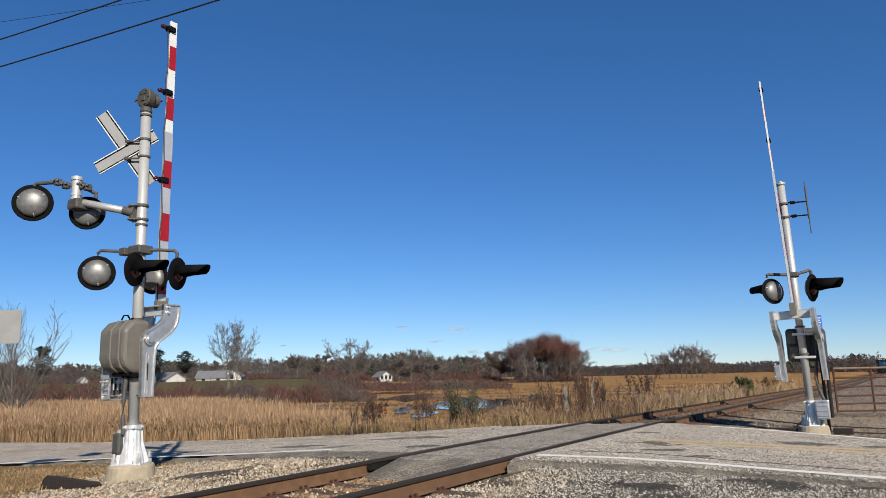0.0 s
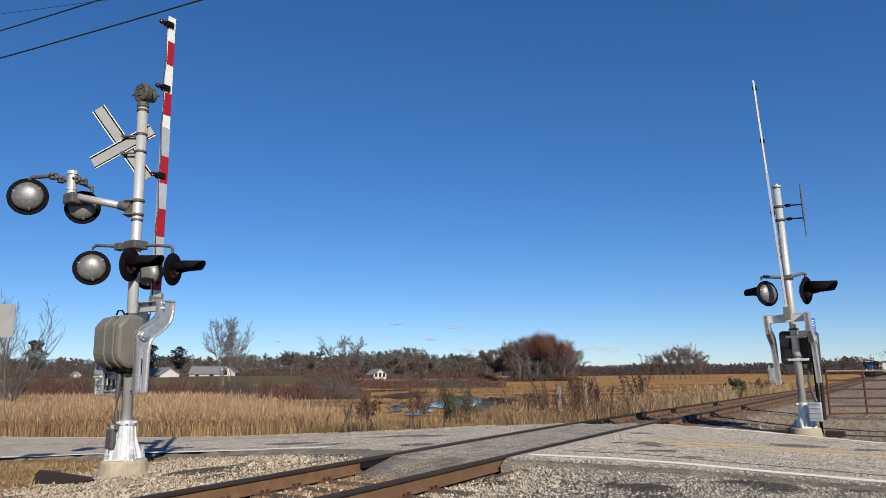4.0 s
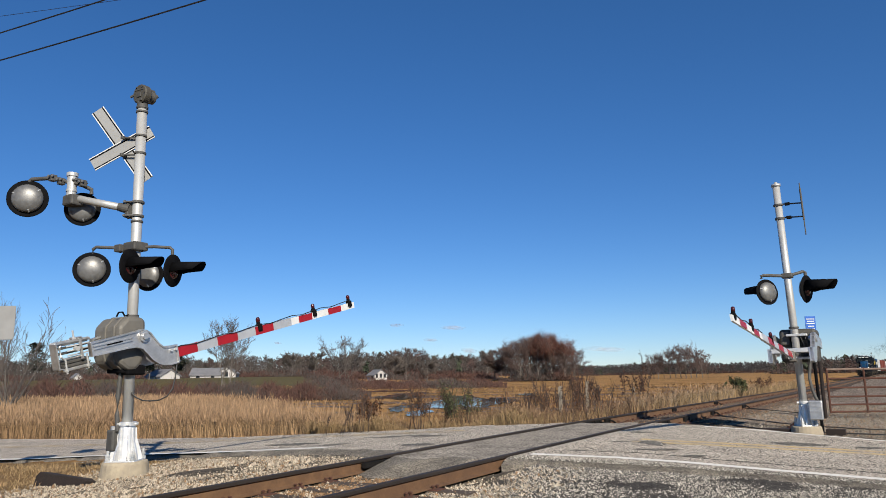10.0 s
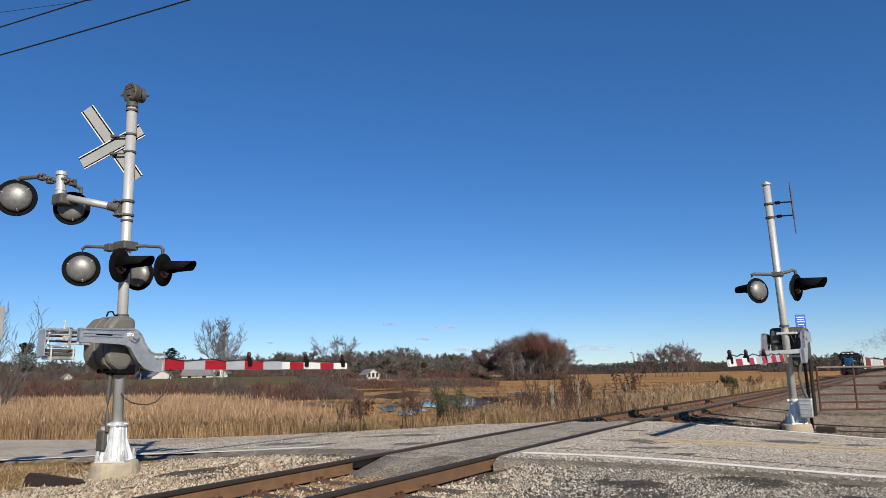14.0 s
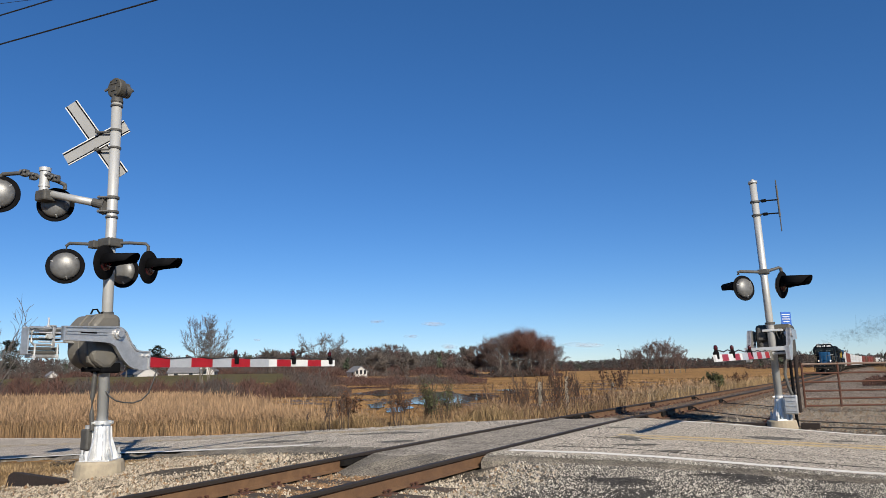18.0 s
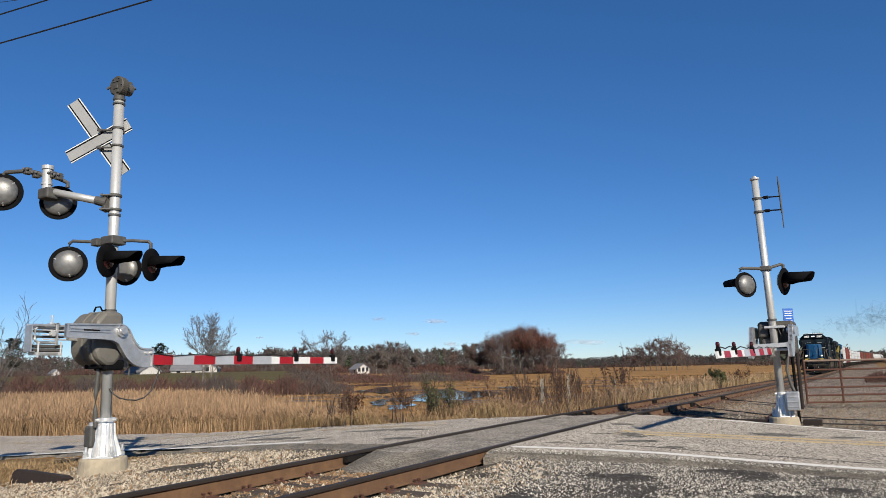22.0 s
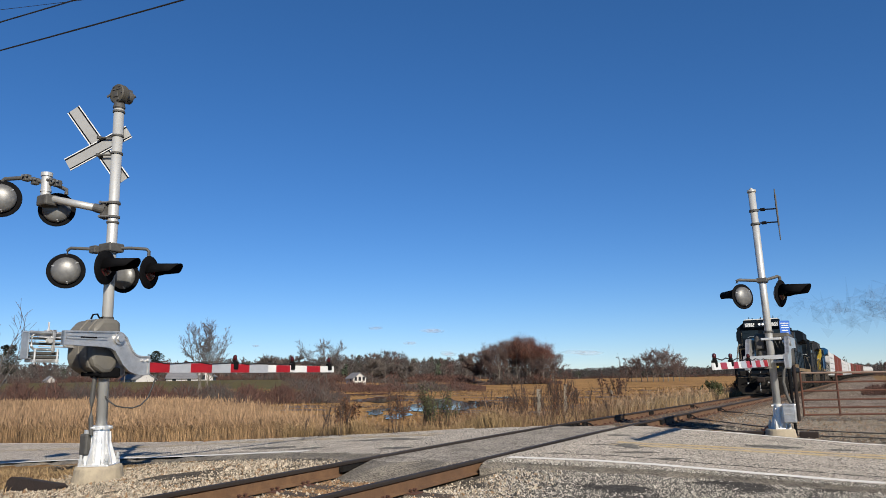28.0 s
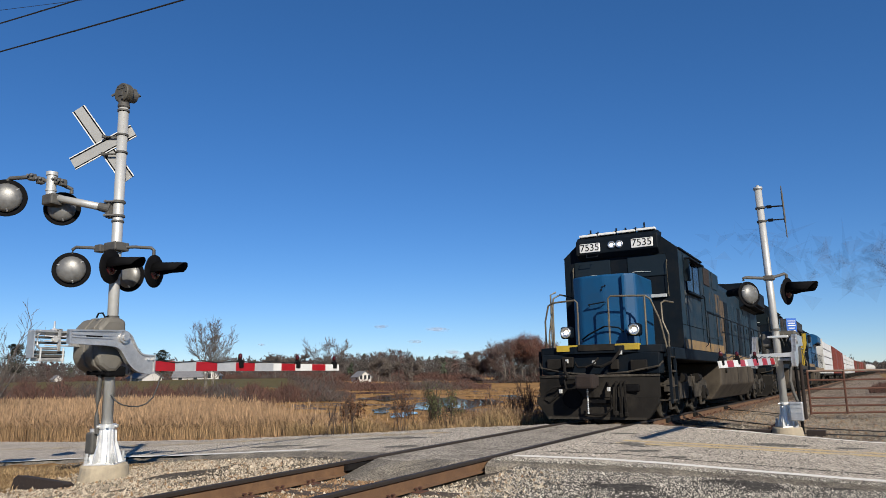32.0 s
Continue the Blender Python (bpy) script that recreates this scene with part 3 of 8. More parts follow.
# loose stones as one mass of small faceted lumps
def stones(name, spots, size, materials, label, seed, share=0.0):
    rs = np.random.default_rng(seed)
    ring = np.array([(1, 0), (0, 1), (-1, 0), (0, -1)], float)
    tri = np.array([(0, 1, 4), (1, 2, 4), (2, 3, 4), (3, 0, 4)])
    n = len(spots)
    s = size * rs.lognormal(0, 0.32, n)
    t = rs.uniform(0, 6.283, n)
    v = np.zeros((n, 5, 3))
    r = ring[None] * rs.uniform(0.65, 1.3, (n, 4, 1))
    v[:, :4, 0] = r[:, :, 0] * np.cos(t)[:, None] - r[:, :, 1] * np.sin(t)[:, None]
    v[:, :4, 1] = r[:, :, 0] * np.sin(t)[:, None] + r[:, :, 1] * np.cos(t)[:, None]
    v[:, :4, 2] = rs.uniform(-0.75, -0.05, (n, 4))
    v[:, 4, :2] = rs.normal(0, 0.45, (n, 2))
    v[:, 4, 2] = rs.uniform(0.55, 1.0, n)
    v = v * s[:, None, None] + spots[:, None, :] + np.array([0, 0, 1]) * (s * 0.25)[:, None, None]
    f = (tri[None] + 5 * np.arange(n)[:, None, None]).reshape(-1, 3)
    mi = np.repeat((rs.random(n) < share).astype(int), 4)
    o = new(name, mesh_of(name, v.reshape(-1, 3), f, materials, mi))
    return tagged(o, label, "gravel", kind="stuff")


def scatter(n, x0, x1, y0, y1, seed, keep):
    rs = np.random.default_rng(seed)
    x, y = rs.uniform(x0, x1, n), rs.uniform(y0, y1, n)
    k = keep(x, y, rs.random(n))
    x, y = x[k], y[k]
    return np.stack([x, y, ground_z(x, y)], -1)


def off_rails(x):
    return (np.abs(np.abs(x) - RAIL_X) > 0.1)


stones("ballast", scatter(125000, -6.5, 6.5, 1.8, 9.4, 1, lambda x, y, r: off_rails(x) & (np.abs(x) > 0.8) & (y < road_near(x) - 0.1 - 0.5 * r * r) & ~((np.abs(x) < 0.75) & (y > 7.3)) & ((x > -4.6 - 1.5 * r) | (y > 6.6) & (x > -5.5 - r)) & ((x < 0.9) | (r < 0.85 - 0.85 * smooth(1.1, 2.2, x) * smooth(4.0, 6.0, y)))), 0.0165, ["stone", "stone_rust"], "pale crushed stone ballast beside the rails", 11, 0.12)
stones("ballast", scatter(17000, -0.66, 0.66, 1.8, 8.0, 7, lambda x, y, r: y < 7.3 + 0.5 * r), 0.0165, ["stone_rust", "stone"], "rust-stained ballast between the rails", 15, 0.2)
stones("ballast", scatter(75000, -3.4, 8.5, 15.8, 34, 2, lambda x, y, r: (np.abs(x) > 1.3 + 0.5 * r) & (y > road_far(x) + 0.05 + 0.3 * r) & (x > -2.4 - r) & (r > (y - 22) / 26)), 0.018, ["stone_lot", "stone_rust"], "grey crushed stone beside the track", 12, 0.2)
stones("ballast", scatter(26000, -1.8, 1.8, 15.6, 40, 22, lambda x, y, r: off_rails(x) & (y > road_far(x) + 0.05 + 0.3 * r) & (r > (y - 24) / 30)), 0.019, ["stone_dark", "stone_rust"], "dark rusty ballast in the track", 16, 0.35)
stones("asphalt_crumbs", scatter(60000, -9.5, -0.95, 6.5, 9.4, 4, lambda x, y, r: (y < road_near(x) + 0.38 * r * r) & (y > road_near(x) - 0.3 - 0.55 * r * r)), 0.011, ["asphalt_crumb", "stone"], "dark broken asphalt crumbs along the road edge", 13, 0.3)
stones("asphalt_crumbs", scatter(400000, 0.95, 10.5, 4.6, 12, 6, lambda x, y, r: (y < road_near(x) + 0.5 * r * r * r) & (y > road_near(x) - 0.4 - 4.5 * r * r)), 0.0088, ["asphalt_crumb", "stone_chip"], "dark broken asphalt crumbs mixed with pale stones", 14, 0.46)

# small chips of aggregate worn out of the asphalt
def on_road(x, y, r):
    return (y > road_near(x) + 0.25) & (y < road_far(x) - 0.5) & (np.abs(y - near_line(x)) > 0.2) & (np.abs(y - mid_line(x)) > 0.26) & (np.abs(x) > 0.98)


def chips(n, x0, x1, y0, y1, seed, keep, label):
    p = scatter(n, x0, x1, y0, y1, seed, keep)
    p[:, 2] = road_z(p[:, 0]) + 0.011
    stones("road_chips", p, 0.0062, ["stone_chip", "asphalt_crumb"], label, seed, 0.35)


chips(90000, 0.95, 9.5, 7.6, 12.0, 43, lambda x, y, r: (y < near_line(x) - 0.12) & (y > road_near(x) + 0.02), "pale and dark stone chips along the crumbling road edge")
chips(60000, 0.95, 9.5, 8.6, 16.5, 41, on_road, "pale and dark stone chips in the worn asphalt")
chips(30000, -11, -0.95, 8.4, 15, 42, on_road, "pale and dark stone chips in the worn asphalt")

# water
M["pond"] = pbr("still_marsh_water", (0.02, 0.03, 0.035), (0.03, 0.035, 0.03), 0.3, 0.03, 0, 0.012, 3, rough2=0.06)


def pond(cx0, cy0, rx, ry, turn, seed):
    rs = random.Random(seed)
    n = 40
    ph = [rs.uniform(0, 6.3) for _ in range(4)]
    v = []
    for k in range(n):
        a = 2 * math.pi * k / n
        r = 1 + 0.22 * math.sin(2 * a + ph[0]) + 0.18 * math.sin(3 * a + ph[1]) + 0.14 * math.sin(5 * a + ph[2]) + 0.08 * math.sin(9 * a + ph[3])
        u, w = rx * r * math.cos(a), ry * r * math.sin(a)
        v.append((cx0 + u * math.cos(turn) - w * math.sin(turn), cy0 + u * math.sin(turn) + w * math.cos(turn), -1.445 + 0.004 * seed))
    o = new("water", mesh_of("water", v, [tuple(range(n))], ["pond"]))
    tagged(o, "still marsh pool that mirrors the sky", "water", kind="structure")


PONDS = [(-48.9, 77.3, 3.06, 11.93), (-28.8, 51.9, 1.22, 6.71), (-22.8, 41.6, 0.86, 3.39), (-31.0, 61.9, 2.42, 18.68), (-27.2, 63.1, 1.02, 8.75), (-27.9, 46.3, 0.7, 4.37), (-32.6, 79.7, 1.23, 4.23), (-68.2, 98.9, 3.7, 8.25)]
for k, (a, b, c, d) in enumerate(PONDS):
    pond(a, b, c, d, 0.55, k)
mud_rng = np.random.default_rng(31)
mv, mf = [], []
for k in range(190):
    dist = 50 + 95 * mud_rng.random() ** 1.2
    off = mud_rng.uniform(-0.22, 0.42) * dist
    c = np.array((5.23 - 0.531 * dist + 0.847 * off, 0.847 * dist + 0.531 * off))
    if c[0] > -9:
        continue
    a, w = mud_rng.uniform(0.8, 4.5), mud_rng.uniform(0.25, 1.3)
    q = len(mv)
    for j in range(10):
        t = 2 * math.pi * j / 10
        r = mud_rng.uniform(0.7, 1.25)
        p = c + np.array((0.847, 0.531)) * a * r * math.cos(t) + np.array((-0.531, 0.847)) * w * r * math.sin(t)
        mv.append((p[0], p[1], -1.475 + 0.0004 * (k % 25)))
    mf.append(tuple(range(q, q + 10)))
tagged(new("mud_flats", mesh_of("mud_flats", mv, mf, ["mud"])), "dark wet mud showing between the marsh grass", "mud", kind="structure")


# crossing signals
RV, VV = Vector((0.847, 0.531, 0)), Vector((-0.531, 0.847, 0))


def flasher(parent, at, d, scale=1.0, visor=1.0):
    """A flashing light: round black background, domed back, red lens and a long hood. d: where its lens points."""
    m = facing(at, d) @ Matrix.Scale(scale, 4)
    bm = lathe(B(), [(0.0, 0.012), (0.12, 0.012), (0.29, 0.0), (0.3, -0.008), (0.3, -0.02), (0.285, -0.022), (0.17, -0.012), (0.0, -0.012)], m, 36)
    disc = part("background_disc", bm, "black", parent, "round black background disc", True)
    bm = lathe(B(), [(0.22, -0.012), (0.231, -0.03), (0.225, -0.055), (0.197, -0.09), (0.13, -0.122), (0.055, -0.134), (0.0, -0.136)], m, 32)
    part("lamp_back", bm, "lamp_back", disc, "domed grey lamp back", True)
    for a in (20, 140, 260):
        bm = B()
        u = Vector((math.cos(radians(a)), math.sin(radians(a)), 0))
        cyl(bm, m @ (u * 0.19 + Vector((0, 0, -0.09))), m @ (u * 0.225 + Vector((0, 0, -0.05))), 0.012, n=8)
        cyl(bm, m @ (u * 0.2 + Vector((0, 0, -0.06))), m @ (u * 0.2 + Vector((0, 0, -0.012))), 0.016, n=8)
        part("latch", bm, "galv", disc)
    bm = lathe(B(), [(0.0, 0.045), (0.07, 0.042), (0.13, 0.028), (0.15, 0.013)], m, 28)
    part("lens", bm, "red_lens", disc, "red glass lens", True)
    bm, rows = B(), []
    n = 22
    for k in range(n + 1):
        a = radians(-14 + 208 * k / n)
        c, s = math.cos(a), math.sin(a)
        reach = 0.08 + 0.36 * min(1.0, max(0.0, s + 0.14) / 0.2) + 0.16 * max(0.0, s) ** 0.7
        rows.append([bm.verts.new(m @ Vector((c * r, s * r, h))) for r, h in ((0.165 * visor, 0.01), (0.17 * visor, reach), (0.16 * visor, reach), (0.155 * visor, 0.012))])
    for p, q in zip(rows, rows[1:]):
        for j in range(4):
            bm.faces.new((p[j], q[j], q[(j + 1) % 4], p[(j + 1) % 4]))
    bm.faces.new(rows[0]), bm.faces.new(rows[-1][::-1])
    bmesh.ops.recalc_face_normals(bm, faces=bm.faces)
    part("hood", bm, "black", disc, "long black sun hood", True)
    return disc


def rim(bm, poly, lo, hi, width):
    """A raised edge round a polygon drawn in y, z, pulled along x from lo to hi."""
    n = len(poly)
    area = sum(poly[k][0] * poly[(k + 1) % n][1] - poly[(k + 1) % n][0] * poly[k][1] for k in range(n))
    turn = 1 if area > 0 else -1
    inner = []
    for k in range(n):
        a, p, b = Vector(poly[k - 1]), Vector(poly[k]), Vector(poly[(k + 1) % n])
        d, e = (p - a).normalized(), (b - p).normalized()
        q = Vector((-d.y - e.y, d.x + e.x)) * turn
        inner.append(p + q.normalized() * width / max(0.5, q.length / 2))
    ring = [[bm.verts.new((x, u, v)) for x in (lo, hi) for u, v in (poly[k], inner[k])] for k in range(n)]
    fs = []
    for k in range(n):
        a, b = ring[k], ring[(k + 1) % n]
        for i, j in ((0, 1), (1, 3), (3, 2), (2, 0)):
            fs.append(bm.faces.new((a[i], a[j], b[j], b[i])))
    bmesh.ops.recalc_face_normals(bm, faces=fs)


def gate_arm(parent, near_x, far_x, board_x, mat_far="alu", wide=0.03, rack_size=1.0, twist=0.0, slim=1.0):
    """The swinging arm, drawn lying along +y about its pivot at the origin: side castings, counterweights, board, lamps."""
    neck = [(-0.88, -0.12), (-0.3, -0.13), (-0.14, -0.145), (-0.05, -0.19), (0.02, -0.29), (0.1, -0.4), (0.2, -0.485), (0.3, -0.53), (0.42, -0.55), (0.56, -0.55), (0.58, -0.53), (0.578, -0.25), (0.47, -0.25), (0.38, -0.245), (0.32, -0.225), (0.26, -0.165), (0.2, -0.075), (0.14, 0.03), (0.07, 0.09), (-0.02, 0.12), (-0.12, 0.11), (-0.88, 0.085)]
    bm = prism(B(), neck, "x", near_x - wide, near_x + wide, 0.008)
    rim(bm, neck, near_x - wide * 1.1, near_x + wide * 1.7, 0.022)
    box(bm, (near_x + wide - 0.004, -0.84, -0.028), (near_x + wide + 0.016, -0.2, -0.012))
    box(bm, (near_x + wide - 0.004, -0.84, 0.012), (near_x + wide + 0.016, -0.2, 0.028))
    arm = part("gate_arm", bm, "alu", parent, "cast aluminium gate arm support with its striped barrier")
    bm = cyl(B(), (near_x - 0.06, 0, 0), (near_x + 0.07, 0, 0), 0.085, n=24)
    cyl(bm, (near_x + 0.07, 0, 0), (near_x + 0.1, 0, 0), 0.05, n=16)
    part("pivot_cap", bm, "alu", arm)
    # no opening is cut: a black strip paints the shade inside the slot
    bm = B()
    box(bm, (near_x + wide + 0.001, -0.62, -0.011), (near_x + wide + 0.005, -0.36, 0.011))
    part("slot", bm, "black", arm)
    stub = [(max(y, -0.46), z) for y, z in neck] if rack_size == 1 else neck
    bm = prism(B(), stub, "x", far_x - wide, far_x + wide, 0.008)
    rim(bm, stub, far_x - wide * 1.1, far_x + wide * 1.7, 0.022)
    part("far_casting", bm, mat_far, arm)
    # counterweight rack, bolted outside the far casting
    side = 1 if far_x > near_x else -1
    rx = far_x + (0.23 if rack_size == 1 else 0.1) * side
    K = Matrix.Translation((rx, -0.68, -0.1)) @ Matrix.Scale(rack_size, 4) @ Matrix.Translation((-rx, 0.68, 0.1))
    bm = B()
    box(bm, (rx - 0.1, -0.93, -0.3), (rx + 0.09, -0.91, 0.1), 0.006)
    box(bm, (rx - 0.1, -0.93, -0.3), (rx + 0.09, -0.86, -0.285), 0.004)
    box(bm, (rx - 0.1, -0.93, 0.085), (rx + 0.09, -0.86, 0.1), 0.004)
    box(bm, (rx - 0.11, -0.91, 0.085), (rx - 0.085, -0.4, 0.12), 0.006)
    box(bm, (rx + 0.07, -0.91, 0.085), (rx + 0.095, -0.4, 0.12), 0.006)
    box(bm, (rx - 0.11, -0.91, -0.3), (rx - 0.085, -0.4, -0.27), 0.006)
    bm.transform(K)
    rack = part("counterweight_rack", bm, "alu", arm, "galvanised counterweight rack")
    bm = tube(B(), [(rx + 0.05, -0.36, 0.085), (rx + 0.05, -0.82, 0.085), (rx + 0.05, -0.86, 0.04), (rx + 0.05, -0.86, -0.11), (rx + 0.05, -0.82, -0.155), (rx + 0.05, -0.5, -0.155)], 0.02, 8)
    bm.transform(K)
    part("loop_bracket", bm, "alu", rack)
    for z0, z1 in ((-0.12, -0.1), (-0.05, -0.03), (0.02, 0.04)):
        bm = B()
        box(bm, (rx + 0.075, -0.77, z0), (rx + 0.095, -0.34, z1), 0.005)
        bm.transform(K)
        part("slotted_bar", bm, "bright_cast", rack)
    bm = B()
    box(bm, (rx + 0.1, -0.58, -0.2), (rx + 0.12, -0.535, 0.14), 0.005)
    box(bm, (rx - 0.1, -0.6, 0.12), (rx + 0.12, -0.52, 0.145), 0.005)
    bm.transform(K)
    part("strap", bm, "alu", rack)
    bm = cyl(B(), (rx + 0.08, -0.63, -0.025), (rx + 0.15, -0.63, -0.025), 0.04, n=12)
    bm.transform(K)
    part("bolt", bm, "galv", rack)
    for z in (-0.08, 0.0, 0.05):
        bm = B()
        box(bm, (rx - 0.09, -0.89, z), (rx + 0.05, -0.4, z + 0.028), 0.006)
        bm.transform(K)
        part("counterweight", bm, "dark_cast" if z < 0.05 else "alu", rack)
    for y in (-0.84, -0.76, -0.69, -0.48):
        bm = cyl(B(), (rx - 0.1, y, 0.1), (rx + 0.1, y, 0.1), 0.012, n=8)
        bm.transform(K)
        part("cross_rod", bm, "alu", rack)
    for k in range(3):
        bm = B()
        box(bm, (rx - 0.1, -0.86 + 0.02 * k, -0.345 + k * 0.056), (rx + 0.06, -0.42, -0.297 + k * 0.056), 0.01)
        bm.transform(K)
        part("counterweight", bm, "dark_cast" if k else "alu", rack)
    for y, z0, z1 in ((-0.81, -0.38, -0.15), (-0.46, -0.37, -0.14), (-0.63, 0.09, 0.26)):
        bm = cyl(B(), (rx + 0.075, y, z0), (rx + 0.075, y, z1), 0.014, n=8)
        cyl(bm, (rx + 0.075, y, z0 + 0.03), (rx + 0.075, y, z0 + 0.06), 0.028, n=6)
        bm.transform(K)
        part("bolt", bm, "bright_cast", rack)
    # cross plate and arm board
    bm = B()
    lo, hi = min(near_x, far_x), max(near_x, far_x)
    box(bm, (lo + 0.02, 0.4, -0.35), (hi - 0.02, 0.57, -0.335), 0.004)
    box(bm, (lo + 0.02, 0.555, -0.35), (hi - 0.02, 0.57, -0.26), 0.004)
    box(bm, (lo + 0.02, 0.4, -0.35), (hi - 0.02, 0.415, -0.26), 0.004)
    part("cross_plate", bm, "galv", arm)
    for y in (0.44, 0.53):
        bm = cyl(B(), (near_x + wide, y, -0.32), (near_x + wide * 2.4, y, -0.32), 0.018, n=6)
        part("plate_bolt", bm, "bright_cast", arm)
    bm = B()
    box(bm, (board_x - 0.06, 0.45, -0.53), (board_x + 0.06, 0.72, -0.5), 0.004)
    box(bm, (board_x - 0.05, 0.5, -0.52), (board_x + 0.05, 0.66, -0.33), 0.01)
    part("board_clamp", bm, "grey_box", arm)

    T = Matrix.Translation((board_x, 0, -0.42)) @ Matrix.Rotation(radians(twist), 4, "Y") @ Matrix.Translation((-board_x, 0, 0.42))

    def board(name, y0, y1, h0, h1, mt, t, label):
        bm = B()
        z = -0.42
        vs = []
        for y, h in ((y0, h0), (y1, h1)):
            vs.append([bm.verts.new((board_x + sx * t, y, z + sz * h * slim)) for sx, sz in ((-1, -1), (1, -1), (1, 1), (-1, 1))])
        for j in range(4):
            bm.faces.new((vs[0][j], vs[0][(j + 1) % 4], vs[1][(j + 1) % 4], vs[1][j]))
        bm.faces.new(vs[0][::-1]), bm.faces.new(vs[1])
        bmesh.ops.recalc_face_normals(bm, faces=bm.faces)
        bm.transform(T)
        return part(name, bm, mt, arm, label)

    inner = board("inner_board", 0.6, 3.57, 0.085, 0.078, "grey_sheet", 0.022, "bare aluminium board with red bands")
    outer = board("outer_board", 3.49, 5.62, 0.072, 0.066, "white_sheet", 0.016, "white board with red bands")
    for y0, y1, own, h in ((0.77, 1.22, inner, 0.086), (1.67, 2.14, inner, 0.084), (2.59, 3.06, inner, 0.081), (3.8, 4.2, outer, 0.073), (4.72, 5.15, outer, 0.07)):
        bm = B()
        t = 0.026 if own is inner else 0.02
        for s in (-1, 1):
            box(bm, (board_x + s * t - 0.002, y0, -0.42 - h * slim + 0.004), (board_x + s * t + 0.002, y1, -0.42 + h * slim - 0.004))
        bm.transform(T)
        part("red_band", bm, "red_sheet", own, "red reflective band")
    for y in (5.46, 4.28, 2.71):
        bm = B()
        box(bm, (board_x - 0.045, y - 0.05, -0.44), (board_x + 0.055, y + 0.05, -0.3), 0.015)
        cyl(bm, (board_x, y, -0.31), (board_x, y, -0.265), 0.04, n=12)
        small = Matrix.Translation((board_x, y, -0.42)) @ Matrix.Scale(slim, 4) @ Matrix.Translation((-board_x, -y, 0.42))
        bm.transform(small)
        lamp = part("arm_lamp", bm, "black", arm, "black arm lamp housing with red lens")
        bm = lathe(B(), [(0.0, 0.055), (0.02, 0.05), (0.036, 0.032), (0.04, 0.0), (0.036, -0.032), (0.02, -0.05), (0.0, -0.055)], Matrix.Translation((board_x, y, -0.225)), 16)
        bm.transform(small)
        part("lens", bm, "red_lens", lamp, "", True)
    bm = tube(B(), [(board_x + 0.03, 0.6 + 0.3 * k, -0.345 + 0.02 * math.sin(k * 2.1) + 0.008 * k * 0.3) for k in range(17)], 0.009, 6)
    part("lamp_cable", bm, "cable", arm)
    return arm


def mast_base(parent, h, wide=0.32):
    """A cast column with eight tapering fins on a square plate, a bolted collar on top and four anchor bolts."""
    r = wide * 0.56
    bm = lathe(B(), [(0.0, 0.02), (r * 1.05, 0.02), (r * 0.98, h * 0.3), (r * 0.86, h * 0.9), (r * 0.82, h), (0.0, h)], Matrix.Rotation(radians(10), 4, "Z"), 16)
    base = part("mast_base", bm, "bright_cast", parent, "finned cast aluminium junction base")
    bm = B()
    box(bm, (-wide * 0.9, -wide * 0.9, -0.03), (wide * 0.9, wide * 0.9, 0.022), 0.012, Matrix.Rotation(radians(32), 4, "Z"))
    part("base_plate", bm, "bright_cast", base)
    for a in range(8):
        q = Matrix.Rotation(radians(45 * a + 10), 4, "Z")
        bm = prism(B(), [(r * 0.7, 0.02), (wide * 0.98, 0.02), (wide * 0.96, 0.06), (r * 1.08, h * 0.62), (r * 1.0, h * 0.92), (r * 0.7, h * 0.94)], "y", -0.014, 0.014, 0.005, q)
        part("fin", bm, "bright_cast", base)
    bm = cyl(B(), (0, 0, h - 0.015), (0, 0, h + 0.045), r * 0.98, n=24)
    collar = part("collar", bm, "bright_cast", base)
    for a in range(6):
        u = Vector((math.cos(radians(60 * a + 25)), math.sin(radians(60 * a + 25)), 0))
        bm = cyl(B(), u * r * 0.9 + Vector((0, 0, h + 0.015)), u * (r * 0.98 + 0.035) + Vector((0, 0, h + 0.015)), 0.02, n=8)
        part("collar_bolt", bm, "galv", collar)
    for a in range(4):
        bm = B()
        x, y = wide * 1.08 * math.cos(radians(32 + 45 + 90 * a)), wide * 1.08 * math.sin(radians(32 + 45 + 90 * a))
        cyl(bm, (x, y, -0.03), (x, y, 0.17), 0.02, n=8)
        cyl(bm, (x, y, 0.02), (x, y, 0.06), 0.042, n=6)
        cyl(bm, (x, y, 0.075), (x, y, 0.105), 0.036, n=6)
        part("anchor_bolt", bm, "galv", base)
    return base


def foundation(at, w, h, label):
    bm = B()
    prof = [(w * 0.54, 0), (w * 0.52, h * 0.25), (w * 0.48, h * 0.9), (w * 0.455, h), (0, h)]
    lathe(bm, [(r * 1.05, z) for r, z in prof], Matrix.Rotation(radians(22.5), 4, "Z"), 24)
    o = part("foundation", bm, "concrete")
    o.matrix_world = Matrix.Translation(at)
    tagged(o, label, "foundation", "signal foundations")


def mast_thing(at, label):
    return thing("crossing_signal", Matrix.Translation(at), label, "crossing signal", "crossing signals")


# --- the signal west of the track ---
LB = Vector((-4.95, 7.02, -0.15))
foundation((-4.95, 7.02, -0.52), 0.67, 0.37, "round pale concrete foundation under the signal mast")
west = mast_thing(LB, "silver crossing signal mast with cantilever lights, bell, crossbuck and gate")


def W(a, b, z):
    """A place on the west signal: right, away, height over the rails."""
    return RV * (a - 0.011 * max(0.0, z)) + VV * b + Vector((0, 0, z + 0.15))


